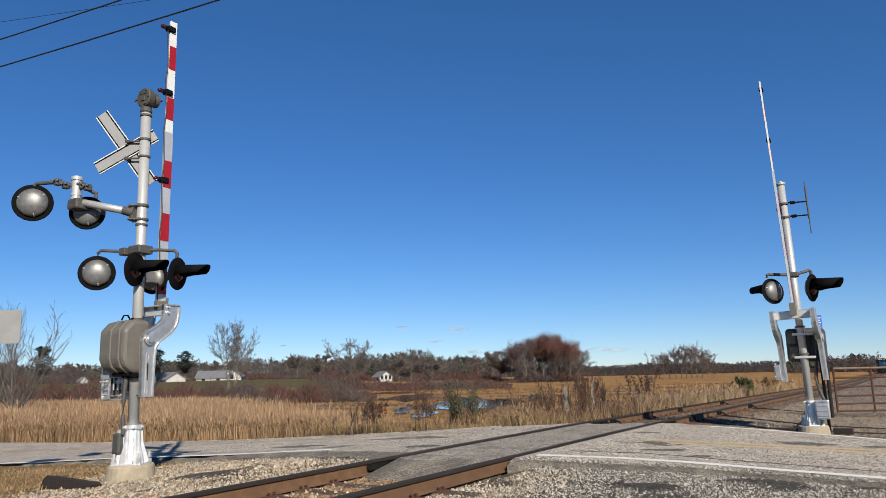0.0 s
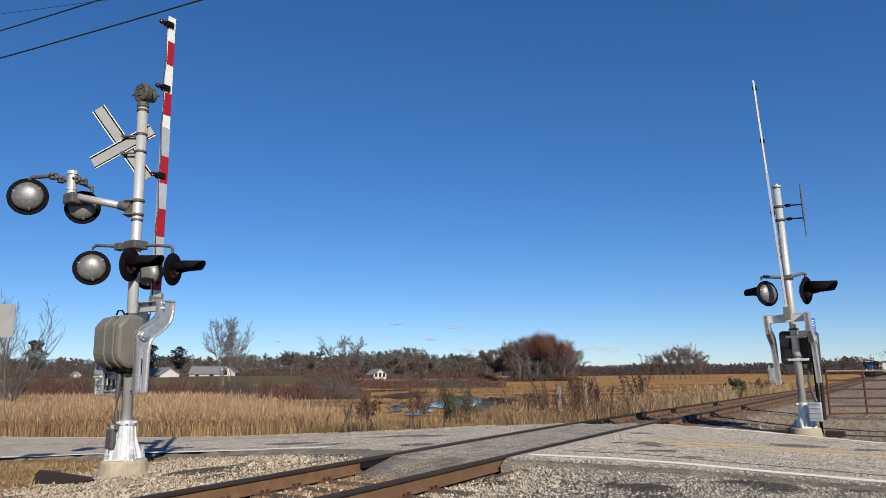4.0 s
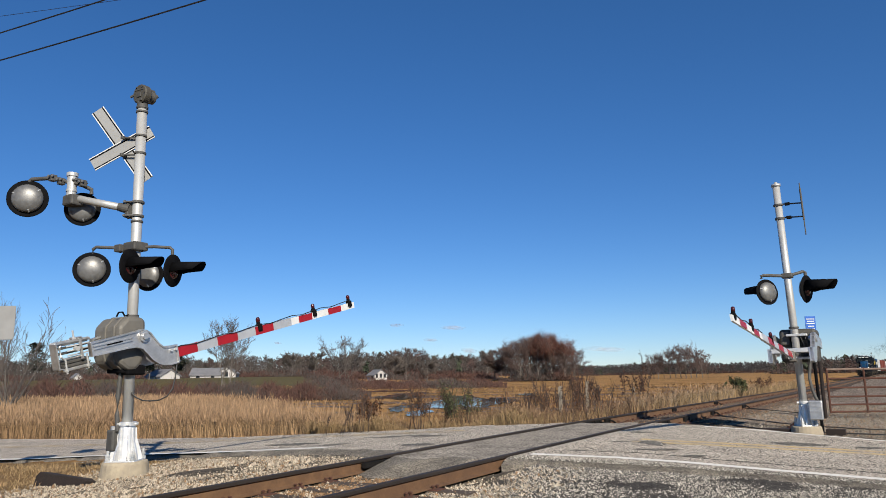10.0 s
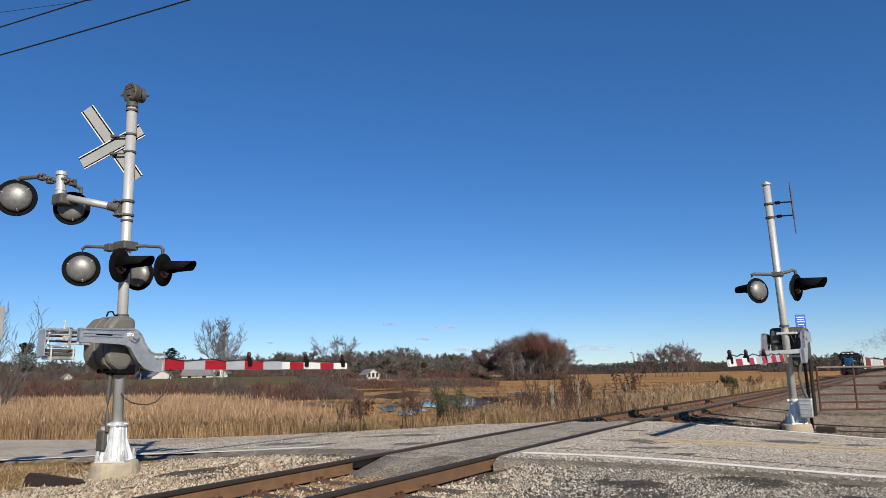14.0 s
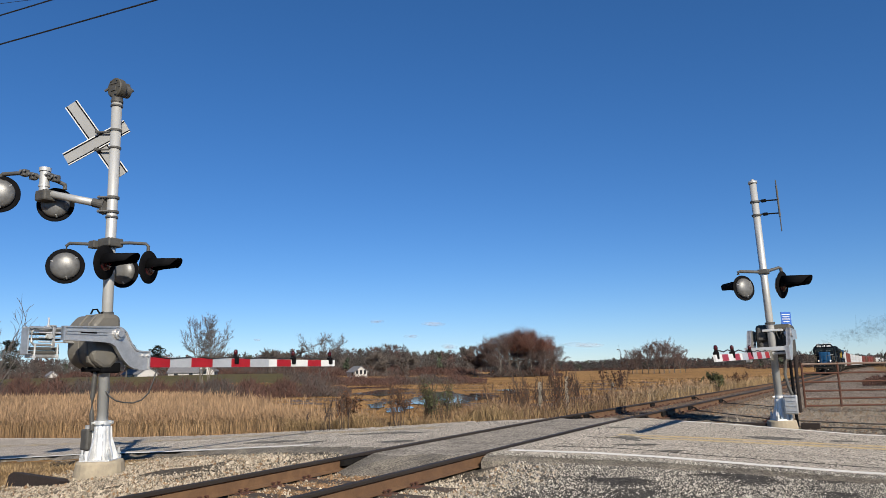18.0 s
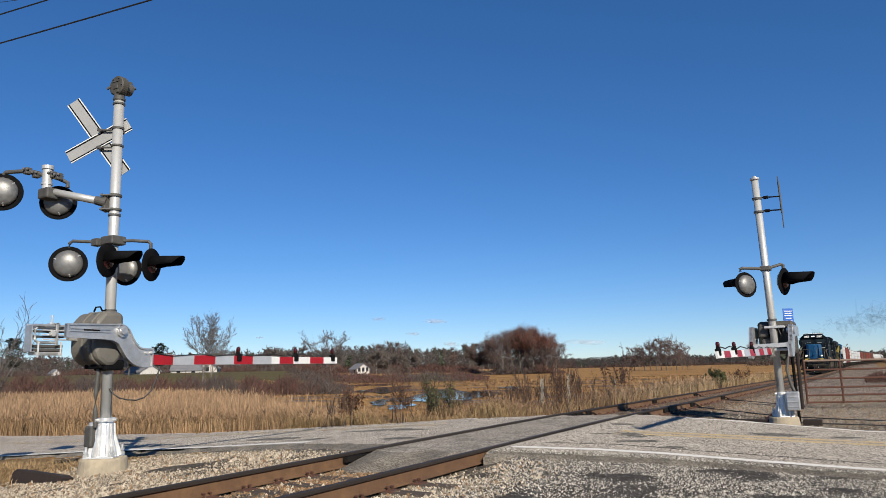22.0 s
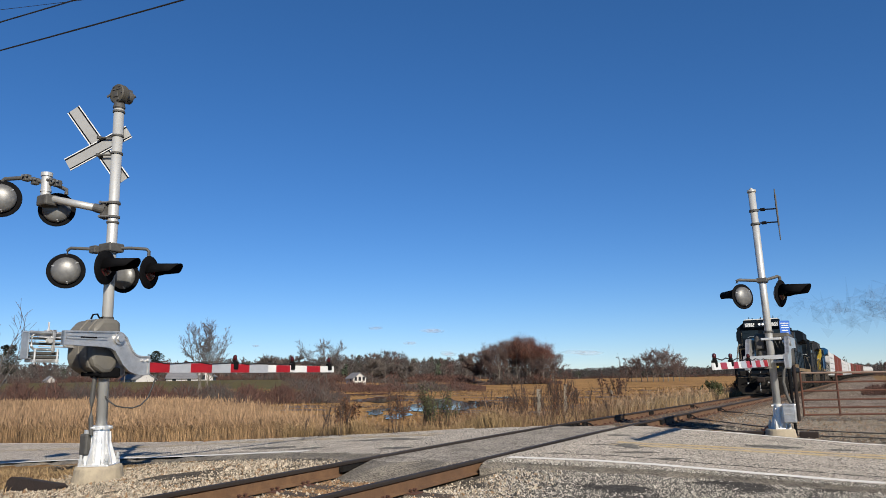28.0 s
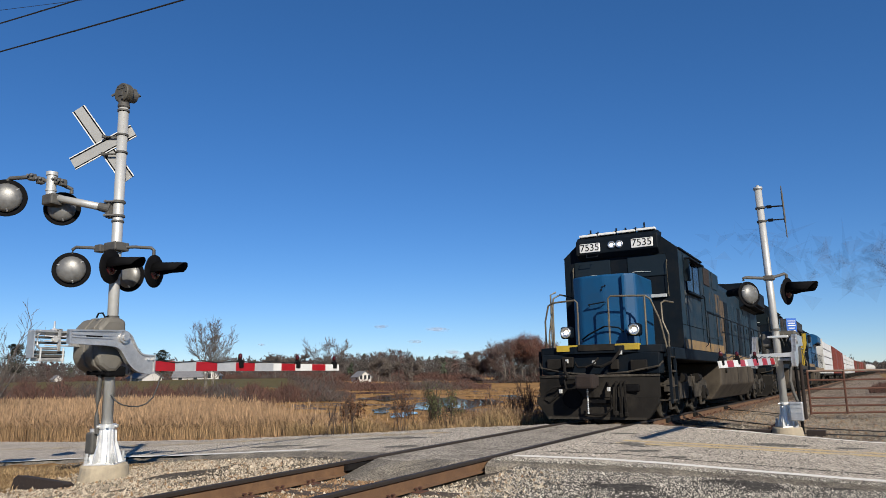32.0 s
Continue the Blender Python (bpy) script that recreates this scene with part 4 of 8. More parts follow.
mast_base(west, 0.54, 0.25)
bm = B()
q0 = W(-0.17, -0.02, 0.1)
box(bm, q0 + Vector((-0.1, -0.09, -0.1)), q0 + Vector((0.07, 0.09, 0.22)), 0.025)
jb = part("junction_box", bm, "dark_cast", west, "small grey junction box on the mast base")
for z in (-0.12, 0.22):
    bm = B()
    cyl(bm, q0 + Vector((-0.02, -0.02, z)), q0 + Vector((-0.02, -0.02, z + 0.05)), 0.045, n=14)
    part("pipe_nut", bm, "alu", jb)
bm = cyl(B(), W(0, 0, 0.1), W(0, 0, 5.62), 0.082, 0.08, n=28)
part("mast", bm, "paint_silver", west, "weathered silver steel mast", True)
for z in (5.58, 5.5, 5.08, 4.78, 3.95, 3.62, 3.2, 2.08):
    bm = cyl(B(), W(0, 0, z - 0.015), W(0, 0, z + 0.015), 0.096, n=24)
    part("mast_band", bm, "dark_cast", west)
# bell
gd = -VV * 0.88 - RV * 0.48
BELL = facing(W(0.0, -0.03, 5.8), gd)
bm = lathe(B(), [(0.0, 0.06), (0.15, 0.058), (0.166, 0.045), (0.17, -0.05), (0.15, -0.08), (0.0, -0.08)], BELL, 32)
bell = part("bell", bm, "olive_case", west, "grey warning bell at the mast top")
bm = B()
box(bm, (-0.05, -0.06, 0.055), (0.05, 0.02, 0.072), 0.006, BELL)
box(bm, (0.03, -0.13, 0.055), (0.08, -0.09, 0.075), 0.006, BELL)
box(bm, (-0.1, 0.06, 0.055), (0.1, 0.075, 0.068), 0.004, BELL)
for a in range(6):
    u = Vector((0.135 * math.cos(a * 1.047), 0.135 * math.sin(a * 1.047), 0.055))
    cyl(bm, BELL @ u, BELL @ (u + Vector((0, 0, 0.018))), 0.014, n=6)
part("face_plate", bm, "dark_cast", bell)
bm = B()
cyl(bm, W(0.02, 0.03, 5.8), W(0.1, 0.16, 5.81), 0.11, n=20)
box(bm, W(0.1, 0.05, 5.86), W(0.17, 0.1, 5.92), 0.01)
cyl(bm, W(0.1, 0.12, 5.78), W(0.2, 0.14, 5.84), 0.03, n=10)
part("bell_housing", bm, "dark_cast", bell)
bm = B()
cyl(bm, W(0, 0, 5.55), W(0, 0, 5.68), 0.088, n=20)
cyl(bm, W(-0.2, -0.02, 5.76), W(-0.14, -0.02, 5.8), 0.02, n=8)
cyl(bm, W(0, 0.04, 5.68), W(0, 0.04, 5.74), 0.06, n=14)
part("bell_bracket", bm, "dark_cast", bell)
# crossbuck, seen from its back
for name_angle, lo, hi, b in ((-54, -0.78, 0.76, 0.13), (30.5, -0.55, 0.57, 0.11)):
    c = W(-0.36, b, 4.97 if name_angle < 0 else 4.91)
    u = RV * math.cos(radians(name_angle)) + Vector((0, 0, math.sin(radians(name_angle))))
    m = Matrix.Translation(c) @ Matrix((u, VV, u.cross(VV))).transposed().to_4x4()
    bm = B()
    box(bm, (lo, -0.004, -0.115), (hi, 0.004, 0.115), 0, m)
    blade = part("crossbuck_blade", bm, "sign_back", west, "bare aluminium back of a crossbuck blade")
    bm = B()
    for s in (-1, 1):
        box(bm, (lo, -0.006, s * 0.088 - 0.01), (hi, 0.006, s * 0.088 + 0.01), 0, m)
    part("edge_channel", bm, "black", blade)
    bm = B()
    for s in (-1, 1):
        box(bm, (lo, -0.01, s * 0.109 - 0.007), (hi, 0.01, s * 0.109 + 0.007), 0, m)
    part("edge_trim", bm, "white_sheet", blade)
for z in (5.08, 4.78):
    bm = B()
    cyl(bm, W(-0.34, 0.06, z), W(0.02, 0.06, z), 0.016, n=8)
    box(bm, W(-0.36, 0.04, z - 0.025), W(-0.29, 0.1, z + 0.025) + Vector((0.02, 0.02, 0)), 0.005)
    part("crossbuck_bracket", bm, "dark_cast", west)
# cantilever with its pair of lights
bm = cyl(B(), W(-0.12, -0.02, 3.83), W(-1.0, -0.02, 4.02), 0.062, n=18)
part("cantilever_arm", bm, "paint_silver", west, "", True)
bm = B()
cyl(bm, W(-0.3, -0.02, 3.87), W(-0.12, -0.01, 3.83), 0.07, 0.088, n=16)
box(bm, W(-0.13, 0, 3.83) + Vector((-0.03, -0.07, -0.15)), W(-0.1, 0, 3.83) + Vector((0.02, 0.06, 0.13)), 0.01)
for z in (3.71, 3.94):
    cyl(bm, W(0, 0, z - 0.016), W(0, 0, z + 0.016), 0.105, n=22)
clamp = part("cantilever_clamp", bm, "dark_cast", west)
for z in (3.71, 3.94):
    for b in (-0.09, 0.08):
        bm = cyl(B(), W(-0.2, b, z), W(-0.02, b, z), 0.014, n=8)
        cyl(bm, W(-0.19, b, z), W(-0.165, b, z), 0.026, n=6)
        part("clamp_bolt", bm, "lamp_back", clamp)
bm = B()
box(bm, W(-1.12, 0, 4.0) + Vector((-0.09, -0.08, -0.1)), W(-1.0, 0, 4.0) + Vector((0.08, 0.08, 0.08)), 0.03)
part("cantilever_clamp", bm, "dark_cast", west)
bm = cyl(B(), W(-1.1, 0, 3.95), W(-1.1, 0, 4.42), 0.075, n=20)
cyl(bm, W(-1.1, 0, 4.4), W(-1.1, 0, 4.46), 0.09, n=20)
cyl(bm, W(-1.1, 0, 4.14), W(-1.1, 0, 4.17), 0.085, n=20)
part("upright_pipe", bm, "paint_silver", west)
bm = tube(B(), [W(-1.82, 0.02, 4.28), W(-1.82, 0.02, 4.33), W(-1.78, 0.02, 4.37), W(-1.5, 0, 4.38), W(-1.3, 0, 4.36), W(-1.18, 0, 4.31), W(-1.02, 0.02, 4.3), W(-0.9, 0.05, 4.24), W(-0.82, 0.1, 4.2), W(-0.82, 0.1, 4.12)], 0.033, 10)
for a, z in ((-1.42, 4.38), (-1.28, 4.32), (-0.92, 4.28), (-1.02, 4.31)):
    c = W(a, 0, z)
    box(bm, c - Vector((0.05, 0.05, 0.055)), c + Vector((0.05, 0.05, 0.055)), 0.012)
crossarm = part("light_crossarm", bm, "dark_cast", west)
for a, z in ((-1.42, 4.38), (-1.28, 4.32), (-0.92, 4.28), (-1.02, 4.31)):
    for s in (-0.03, 0.03):
        bm = cyl(B(), W(a + s, -0.09, z + 0.02), W(a + s, 0.08, z + 0.02), 0.012, n=8)
        cyl(bm, W(a + s, -0.085, z + 0.02), W(a + s, -0.065, z + 0.02), 0.02, n=6)
        part("clamp_bolt", bm, "lamp_back", crossarm)
flasher(west, W(-1.82, 0.02, 4.04), VV + RV * -0.36, scale=1.03)
flasher(west, W(-1.0, 0.2, 3.89), VV + RV * -0.25, scale=0.94)
# lower lights
bm = tube(B(), [W(-0.69, 0.0, 3.1), W(-0.69, 0, 3.17), W(-0.64, 0, 3.21), W(-0.3, 0, 3.19), W(0.3, 0, 3.2), W(0.56, 0, 3.18), W(0.6, 0, 3.14), W(0.6, 0, 3.06)], 0.026, 10)
c = W(0, 0, 3.2)
box(bm, c - Vector((0.15, 0.13, 0.07)), c + Vector((0.15, 0.13, 0.07)), 0.02)
box(bm, W(-0.28, 0, 3.18) - Vector((0.05, 0.05, 0.06)), W(-0.22, 0, 3.18) + Vector((0.05, 0.05, 0.06)), 0.015)
part("light_crossarm", bm, "dark_cast", west)
right_face = RV * 0.98 - VV * 0.19 - Vector((0, 0, 0.05))
flasher(west, W(-0.69, 0.0, 2.84), VV + RV * -0.36, scale=0.94)
flasher(west, W(0.04, -0.24, 2.85), right_face, scale=0.9)
flasher(west, W(0.1, 0.34, 2.78), VV + RV * 0.2, scale=0.88)
flasher(west, W(0.63, 0.0, 2.8), right_face, scale=0.88)
# gate mechanism
PIV_W = Vector((-4.65, 6.98, 1.74)) - LB
bm = B()
CASE = [(-0.17, 1.37), (-0.32, 1.47), (-0.37, 1.6), (-0.37, 2.04), (-0.24, 2.19), (0.02, 2.21), (0.1, 2.16), (0.12, 1.62), (0.07, 1.48), (-0.02, 1.37)]
prism(bm, CASE, "x", -0.47, 0.19, 0.06)
for x in (-0.17, 0.05):
    prism(bm, [(y * 1.035 + (0.004 if y > 0 else -0.004), (z - 1.82) * 1.03 + 1.82) for y, z in CASE], "x", x - 0.035, x + 0.035, 0.014)
case = part("mechanism_case", bm, "grey_box", west, "weathered grey rounded gate mechanism case")
bm = tube(B(), [(0.0, -0.3, 2.2), (0.0, -0.27, 2.27), (0.0, -0.2, 2.28), (0.0, -0.16, 2.22), (0.0, -0.1, 2.24), (0.0, -0.02, 2.2)], 0.014, 6)
part("lock_loop", bm, "black", case)
bm = B()
box(bm, (-0.16, -0.16, 1.3), (0.16, 0.16, 1.46), 0.03)
box(bm, (-0.3, -0.22, 1.33), (0.1, 0.0, 1.4), 0.02)
part("case_bracket", bm, "black", case)
bm = tube(B(), [W(-0.08, -0.1, 1.25), W(-0.105, -0.1, 1.05), W(-0.12, -0.1, 0.8), W(-0.12, -0.1, 0.55), W(-0.11, -0.1, 0.42), W(-0.1, -0.1, 0.3)], 0.034, 10)
part("conduit", bm, "dark_cast", west)
CABLE_W = W(0.08, -0.1, 0.88)
bm = tube(B(), [W(a, b, z) - CABLE_W for a, b, z in ((0.08, -0.1, 0.88), (0.15, -0.1, 0.79), (0.24, -0.1, 0.73), (0.34, -0.05, 0.7), (0.46, 0.0, 0.69), (0.56, 0.06, 0.73), (0.64, 0.12, 0.83), (0.69, 0.16, 1.0), (0.73, 0.2, 1.2))], 0.012, 6)
arm_w = gate_arm(west, 0.0, -0.62, -0.3)
slack = part("slack_cable", bm, "cable", west)

# --- the signal east of the track ---
RB = Vector((3.6, 16.75, -0.1))
foundation((3.6, 16.75, -0.32), 0.57, 0.22, "low round concrete foundation in the gravel")
east = mast_thing(RB, "silver crossing signal mast with two lights, an antenna and a gate")


def E(a, b, z):
    return RV * (a - 0.024 * max(0.0, z)) + VV * b + Vector((0, 0, z + 0.1))


mast_base(east, 0.46, 0.18)
bm = B()
box(bm, tuple(E(-0.05, -0.28, 0.04)), tuple(E(-0.05, -0.28, 0.04) + Vector((0.25, 0.14, 0.38))), 0.02)
for z in (0.1, 0.2, 0.3, 0.38):
    box(bm, tuple(E(-0.05, -0.28, z) + Vector((0.02, -0.012, 0))), tuple(E(-0.05, -0.28, z) + Vector((0.23, 0.004, 0.018))), 0.004)
part("junction_box", bm, "alu", east, "small ribbed aluminium junction box")
bm = cyl(B(), E(0, 0, 0.1), E(0, 0, 5.02), 0.076, 0.074, n=28)
cyl(bm, E(0, 0, 5.0), E(0, 0, 5.05), 0.095, n=24)
cyl(bm, E(0, 0, 5.05), E(0, 0, 5.1), 0.06, 0.02, n=16)
part("mast", bm, "paint_silver", east, "weathered silver steel mast", True)
for z in (4.58, 4.28, 3.02, 1.92, 1.35):
    bm = cyl(B(), E(0, 0, z - 0.02), E(0, 0, z + 0.02), 0.1, n=22)
    part("mast_band", bm, "dark_cast", east)
bm = tube(B(), [E(-0.55, 0.03, 2.98), E(-0.55, 0.03, 3.03), E(-0.5, 0.02, 3.05), E(0, -0.03, 3.02), E(0.36, 0.02, 3.12), E(0.4, 0.02, 3.1), E(0.4, 0.02, 3.0)], 0.034, 10)
c = E(0, 0, 3.03)
box(bm, c - Vector((0.11, 0.11, 0.05)), c + Vector((0.11, 0.11, 0.05)), 0.02)
part("light_crossarm", bm, "dark_cast", east)
flasher(east, E(-0.46, 0.05, 2.69), VV * 0.96 - RV * 0.28 - Vector((0, 0, 0.06)), scale=0.92, visor=1.25)
flasher(east, E(0.39, 0.0, 2.74), Vector((0.951, -0.309, -0.09)), scale=0.98, visor=1.25)
bm = cyl(B(), E(0.52, 0, 3.92), E(0.52, 0, 5.08), 0.012, n=8)
cyl(bm, E(0.52, 0, 4.25), E(0.52, 0, 4.95), 0.02, n=10)
part("antenna", bm, "dark_cast", east, "thin vertical dipole antenna")
for z in (4.6, 4.3):
    bm = B()
    cyl(bm, E(0.0, 0, z), E(0.53, 0, z + 0.03), 0.016, n=8)
    c = E(0.2, 0, z + 0.01)
    box(bm, c - Vector((0.05, 0.04, 0.03)), c + Vector((0.05, 0.04, 0.03)), 0.008)
    part("antenna_bracket", bm, "black", east)
PIV_E = Vector((3.6, 16.72, 1.68)) - RB
bm = B()
box(bm, (-0.36, 0.12, 1.3), (0.36, 0.86, 2.0), 0.07)
case = part("mechanism_case", bm, "olive_case", east, "dark weathered gate mechanism case behind the mast")
for lo, hi in (((-0.32, 0.02, 1.66), (-0.14, 0.13, 1.94)), ((-0.28, 0.03, 1.36), (-0.1, 0.13, 1.62)), ((0.18, 0.02, 1.5), (0.32, 0.13, 1.9))):
    bm = B()
    box(bm, lo, hi, 0.03)
    part("case_cover", bm, "dark_cast", case)
for z in (1.36, 1.84):
    bm = B()
    box(bm, (-0.2, -0.11, z), (0.2, 0.14, z + 0.05), 0.01)
    part("case_bracket", bm, "galv", case)
bm = tube(B(), [E(0.12, -0.05, 1.8), E(0.2, -0.08, 1.72), E(0.24, -0.08, 1.4), E(0.18, -0.1, 1.1), E(0.13, -0.12, 0.85), E(0.15, -0.16, 0.6), E(0.2, -0.18, 0.42)], 0.032, 10)
part("conduit", bm, "dark_cast", east)
bm = tube(B(), [E(0.05, -0.1, 1.75), E(0.1, -0.14, 1.55), E(0.16, -0.12, 1.72)], 0.012, 6)
part("cable_loop", bm, "cable", east)
arm_e = gate_arm(east, -0.32, 0.45, 0.04, "alu", 0.03, 0.6, 6.5, 0.78)

# gate arms swing down, bounce and rest
UP_W = [(0.0, 90.0), (3.5, 90.0), (4.2, 89.6), (4.6, 87.0), (5.0, 81.5)]
SWING_W = [(5.5, 74.2), (6.0, 66.3), (6.5, 58.0), (7.0, 49.6), (7.5, 42.3), (8.0, 36.2), (8.5, 30.2), (9.0, 24.3), (9.5, 19.2), (10.0, 13.7), (10.5, 8.5), (11.0, 6.4), (11.5, 4.8), (12.0, 0.4), (12.5, 1.3), (13.0, 2.7), (13.5, 1.4), (14.0, -0.4), (14.5, 0.4), (15.5, -0.2), (17.0, -0.3), (25.0, -0.3), (32.0, -0.2)]
MOVES.append((arm_w, [(t, Matrix.Translation(PIV_W) @ pose(0, 0, 0, a, 0, 0)) for t, a in UP_W + SWING_W]))
MOVES.append((slack, [(t, Matrix.Translation(CABLE_W) @ Matrix.Rotation(radians(a * 0.72), 4, -VV)) for t, a in UP_W + SWING_W]))
UP_E = [(0.0, 90.0), (3.5, 90.0), (4.0, 86.0), (4.5, 76.0), (5.0, 65.5)]
SWING_E = [(5.5, 57.0), (6.0, 50.2), (6.5, 43.8), (7.0, 37.4), (7.5, 31.0), (8.0, 25.0), (8.5, 19.4), (9.0, 14.2), (9.5, 9.4), (10.0, 5.8), (10.5, 5.1), (11.0, 2.4), (11.5, -2.0), (12.0, 1.1), (12.5, 1.5), (13.0, -0.6), (13.5, -0.1), (14.0, -1.2), (14.5, -0.4), (15.5, -0.9), (17.0, -0.9), (25.0, -0.9), (32.0, -0.9)]
MOVES.append((arm_e, [(t, Matrix.Translation(PIV_E) @ pose(0, 0, 0, 0, -2.0, 0) @ pose(0, 0, 0, a, 0, 177.5)) for t, a in UP_E + SWING_E]))


# the train
M["navy"] = pbr("dark_blue_loco_paint", (0.009, 0.027, 0.045), (0.014, 0.032, 0.048), 1.5, 0.5, 0, 0.04, 40, spec=0.15, dirt=(0.055, 0.058, 0.06), dirt_scale=3.0, dirt_amount=0.75, stretch=(1, 1, 0.16))
M["nose_blue"] = pbr("bright_blue_loco_paint", (0.008, 0.08, 0.2), (0.006, 0.065, 0.165), 1.5, 0.38, 0, 0.03, 40, dirt=(0.03, 0.08, 0.16), dirt_scale=1.5, dirt_amount=0.3, spec=0.25)
M["loco_black"] = pbr("grimy_black_loco_paint", (0.005, 0.009, 0.015), (0.008, 0.013, 0.019), 2, 0.5, 0, 0.05, 40, spec=0.06, dirt=(0.024, 0.022, 0.021), dirt_amount=0.5)
M["loco_grey"] = pbr("grimy_charcoal_loco_paint", (0.035, 0.039, 0.043), (0.022, 0.026, 0.03), 1.2, 0.6, 0, 0.05, 40, spec=0.15, dirt=(0.11, 0.1, 0.085), dirt_amount=0.5)
M["under"] = pbr("dusty_underframe", (0.06, 0.053, 0.045), (0.028, 0.025, 0.021), 2.5, 0.8, 0, 0.2, 40, spec=0.1, dirt=(0.15, 0.13, 0.105), dirt_scale=4, dirt_amount=0.6)
M["plow"] = pbr("dusty_snow_plow_steel", (0.022, 0.02, 0.018), (0.012, 0.011, 0.01), 2, 0.7, 0, 0.1, 40, spec=0.1, dirt=(0.045, 0.039, 0.032), dirt_amount=0.6, stretch=(1, 1, 0.5))
M["tan_peel"] = pbr("peeling_tan_paint", (0.2, 0.14, 0.085), (0.05, 0.045, 0.045), 4, 0.7, 0, 0.1, 40, spec=0.1, dirt=(0.03, 0.03, 0.032), dirt_scale=3, dirt_amount=0.9, stretch=(1, 1, 0.35))
M["faded_white"] = pbr("faded_pale_paint", (0.16, 0.17, 0.17), (0.03, 0.04, 0.05), 9, 0.7, 0, 0.05, 40, spec=0.1)
M["tank_dust"] = pbr("dusty_fuel_tank", (0.1, 0.084, 0.066), (0.06, 0.05, 0.04), 1.2, 0.85, 0, 0.1, 40, spec=0.06, dirt=(0.03, 0.026, 0.022), dirt_amount=0.6)
M["gold"] = pbr("faded_gold_stripe", (0.32, 0.2, 0.075), (0.23, 0.15, 0.065), 3, 0.6, 0, 0.05, 40, dirt=(0.1, 0.085, 0.07), dirt_scale=2.5, dirt_amount=0.9)
M["yellow"] = pbr("yellow_loco_paint", (0.55, 0.38, 0.03), (0.42, 0.3, 0.03), 3, 0.45, 0, 0.03, 40, dirt=(0.2, 0.15, 0.05), dirt_amount=0.4)
M["handrail"] = pbr("worn_handrail_paint", (0.21, 0.175, 0.12), (0.11, 0.09, 0.065), 6, 0.45, 0.3, 0.05, 60)
M["glass"] = pbr("dark_cab_glass", (0.012, 0.018, 0.022), (0.016, 0.022, 0.026), 2, 0.06, 0, 0.0, 30, rough2=0.1, spec=0.25)
M["headlamp"] = pbr("lit_headlamp", (1.0, 0.95, 0.85), (1.0, 0.95, 0.85), 2, 0.2, 0, 0, 30, glow=2.0)
M["chrome"] = pbr("lamp_reflector", (0.75, 0.75, 0.72), None, 5, 0.2, 0.9, 0.0, 30)
M["board_white"] = pbr("white_number_board", (0.85, 0.86, 0.84), (0.8, 0.8, 0.78), 3, 0.4, 0, 0, 30)
M["car_white"] = pbr("grimy_white_car_paint", (0.66, 0.66, 0.63), (0.52, 0.51, 0.48), 0.8, 0.6, 0, 0.04, 30, dirt=(0.26, 0.22, 0.18), dirt_scale=0.9, dirt_amount=0.6)
M["car_red"] = pbr("boxcar_red_paint", (0.23, 0.045, 0.03), (0.17, 0.035, 0.026), 0.8, 0.65, 0, 0.05, 30, dirt=(0.1, 0.05, 0.035), dirt_scale=0.9, dirt_amount=0.6)
M["car_brown"] = pbr("brown_boxcar_paint", (0.14, 0.06, 0.035), (0.1, 0.045, 0.03), 0.8, 0.7, 0, 0.05, 30, dirt=(0.07, 0.045, 0.03), dirt_amount=0.6)
M["wrap"] = pbr("white_lumber_wrap", (0.72, 0.72, 0.72), (0.6, 0.6, 0.6), 0.7, 0.5, 0, 0.1, 8)
TRAIN_SPEED, CAB_AT_END = 7.725, 17.66


def rolling(ob, rel):
    rows = []
    for k in range(17):
        t = 2.0 * k
        y = CAB_AT_END + TRAIN_SPEED * (32 - t) + rel
        slope = float(track_z(y + 5) - track_z(y - 5)) / 10
        bend = float(track_x(y + 5) - track_x(y - 5)) / 10
        rows.append((t, Matrix.Translation((float(track_x(y)), y, float(track_z(y)))) @ Matrix.Rotation(-math.atan(bend), 4, "Z") @ Matrix.Rotation(math.atan(slope), 4, "X")))
    MOVES.append((ob, rows))


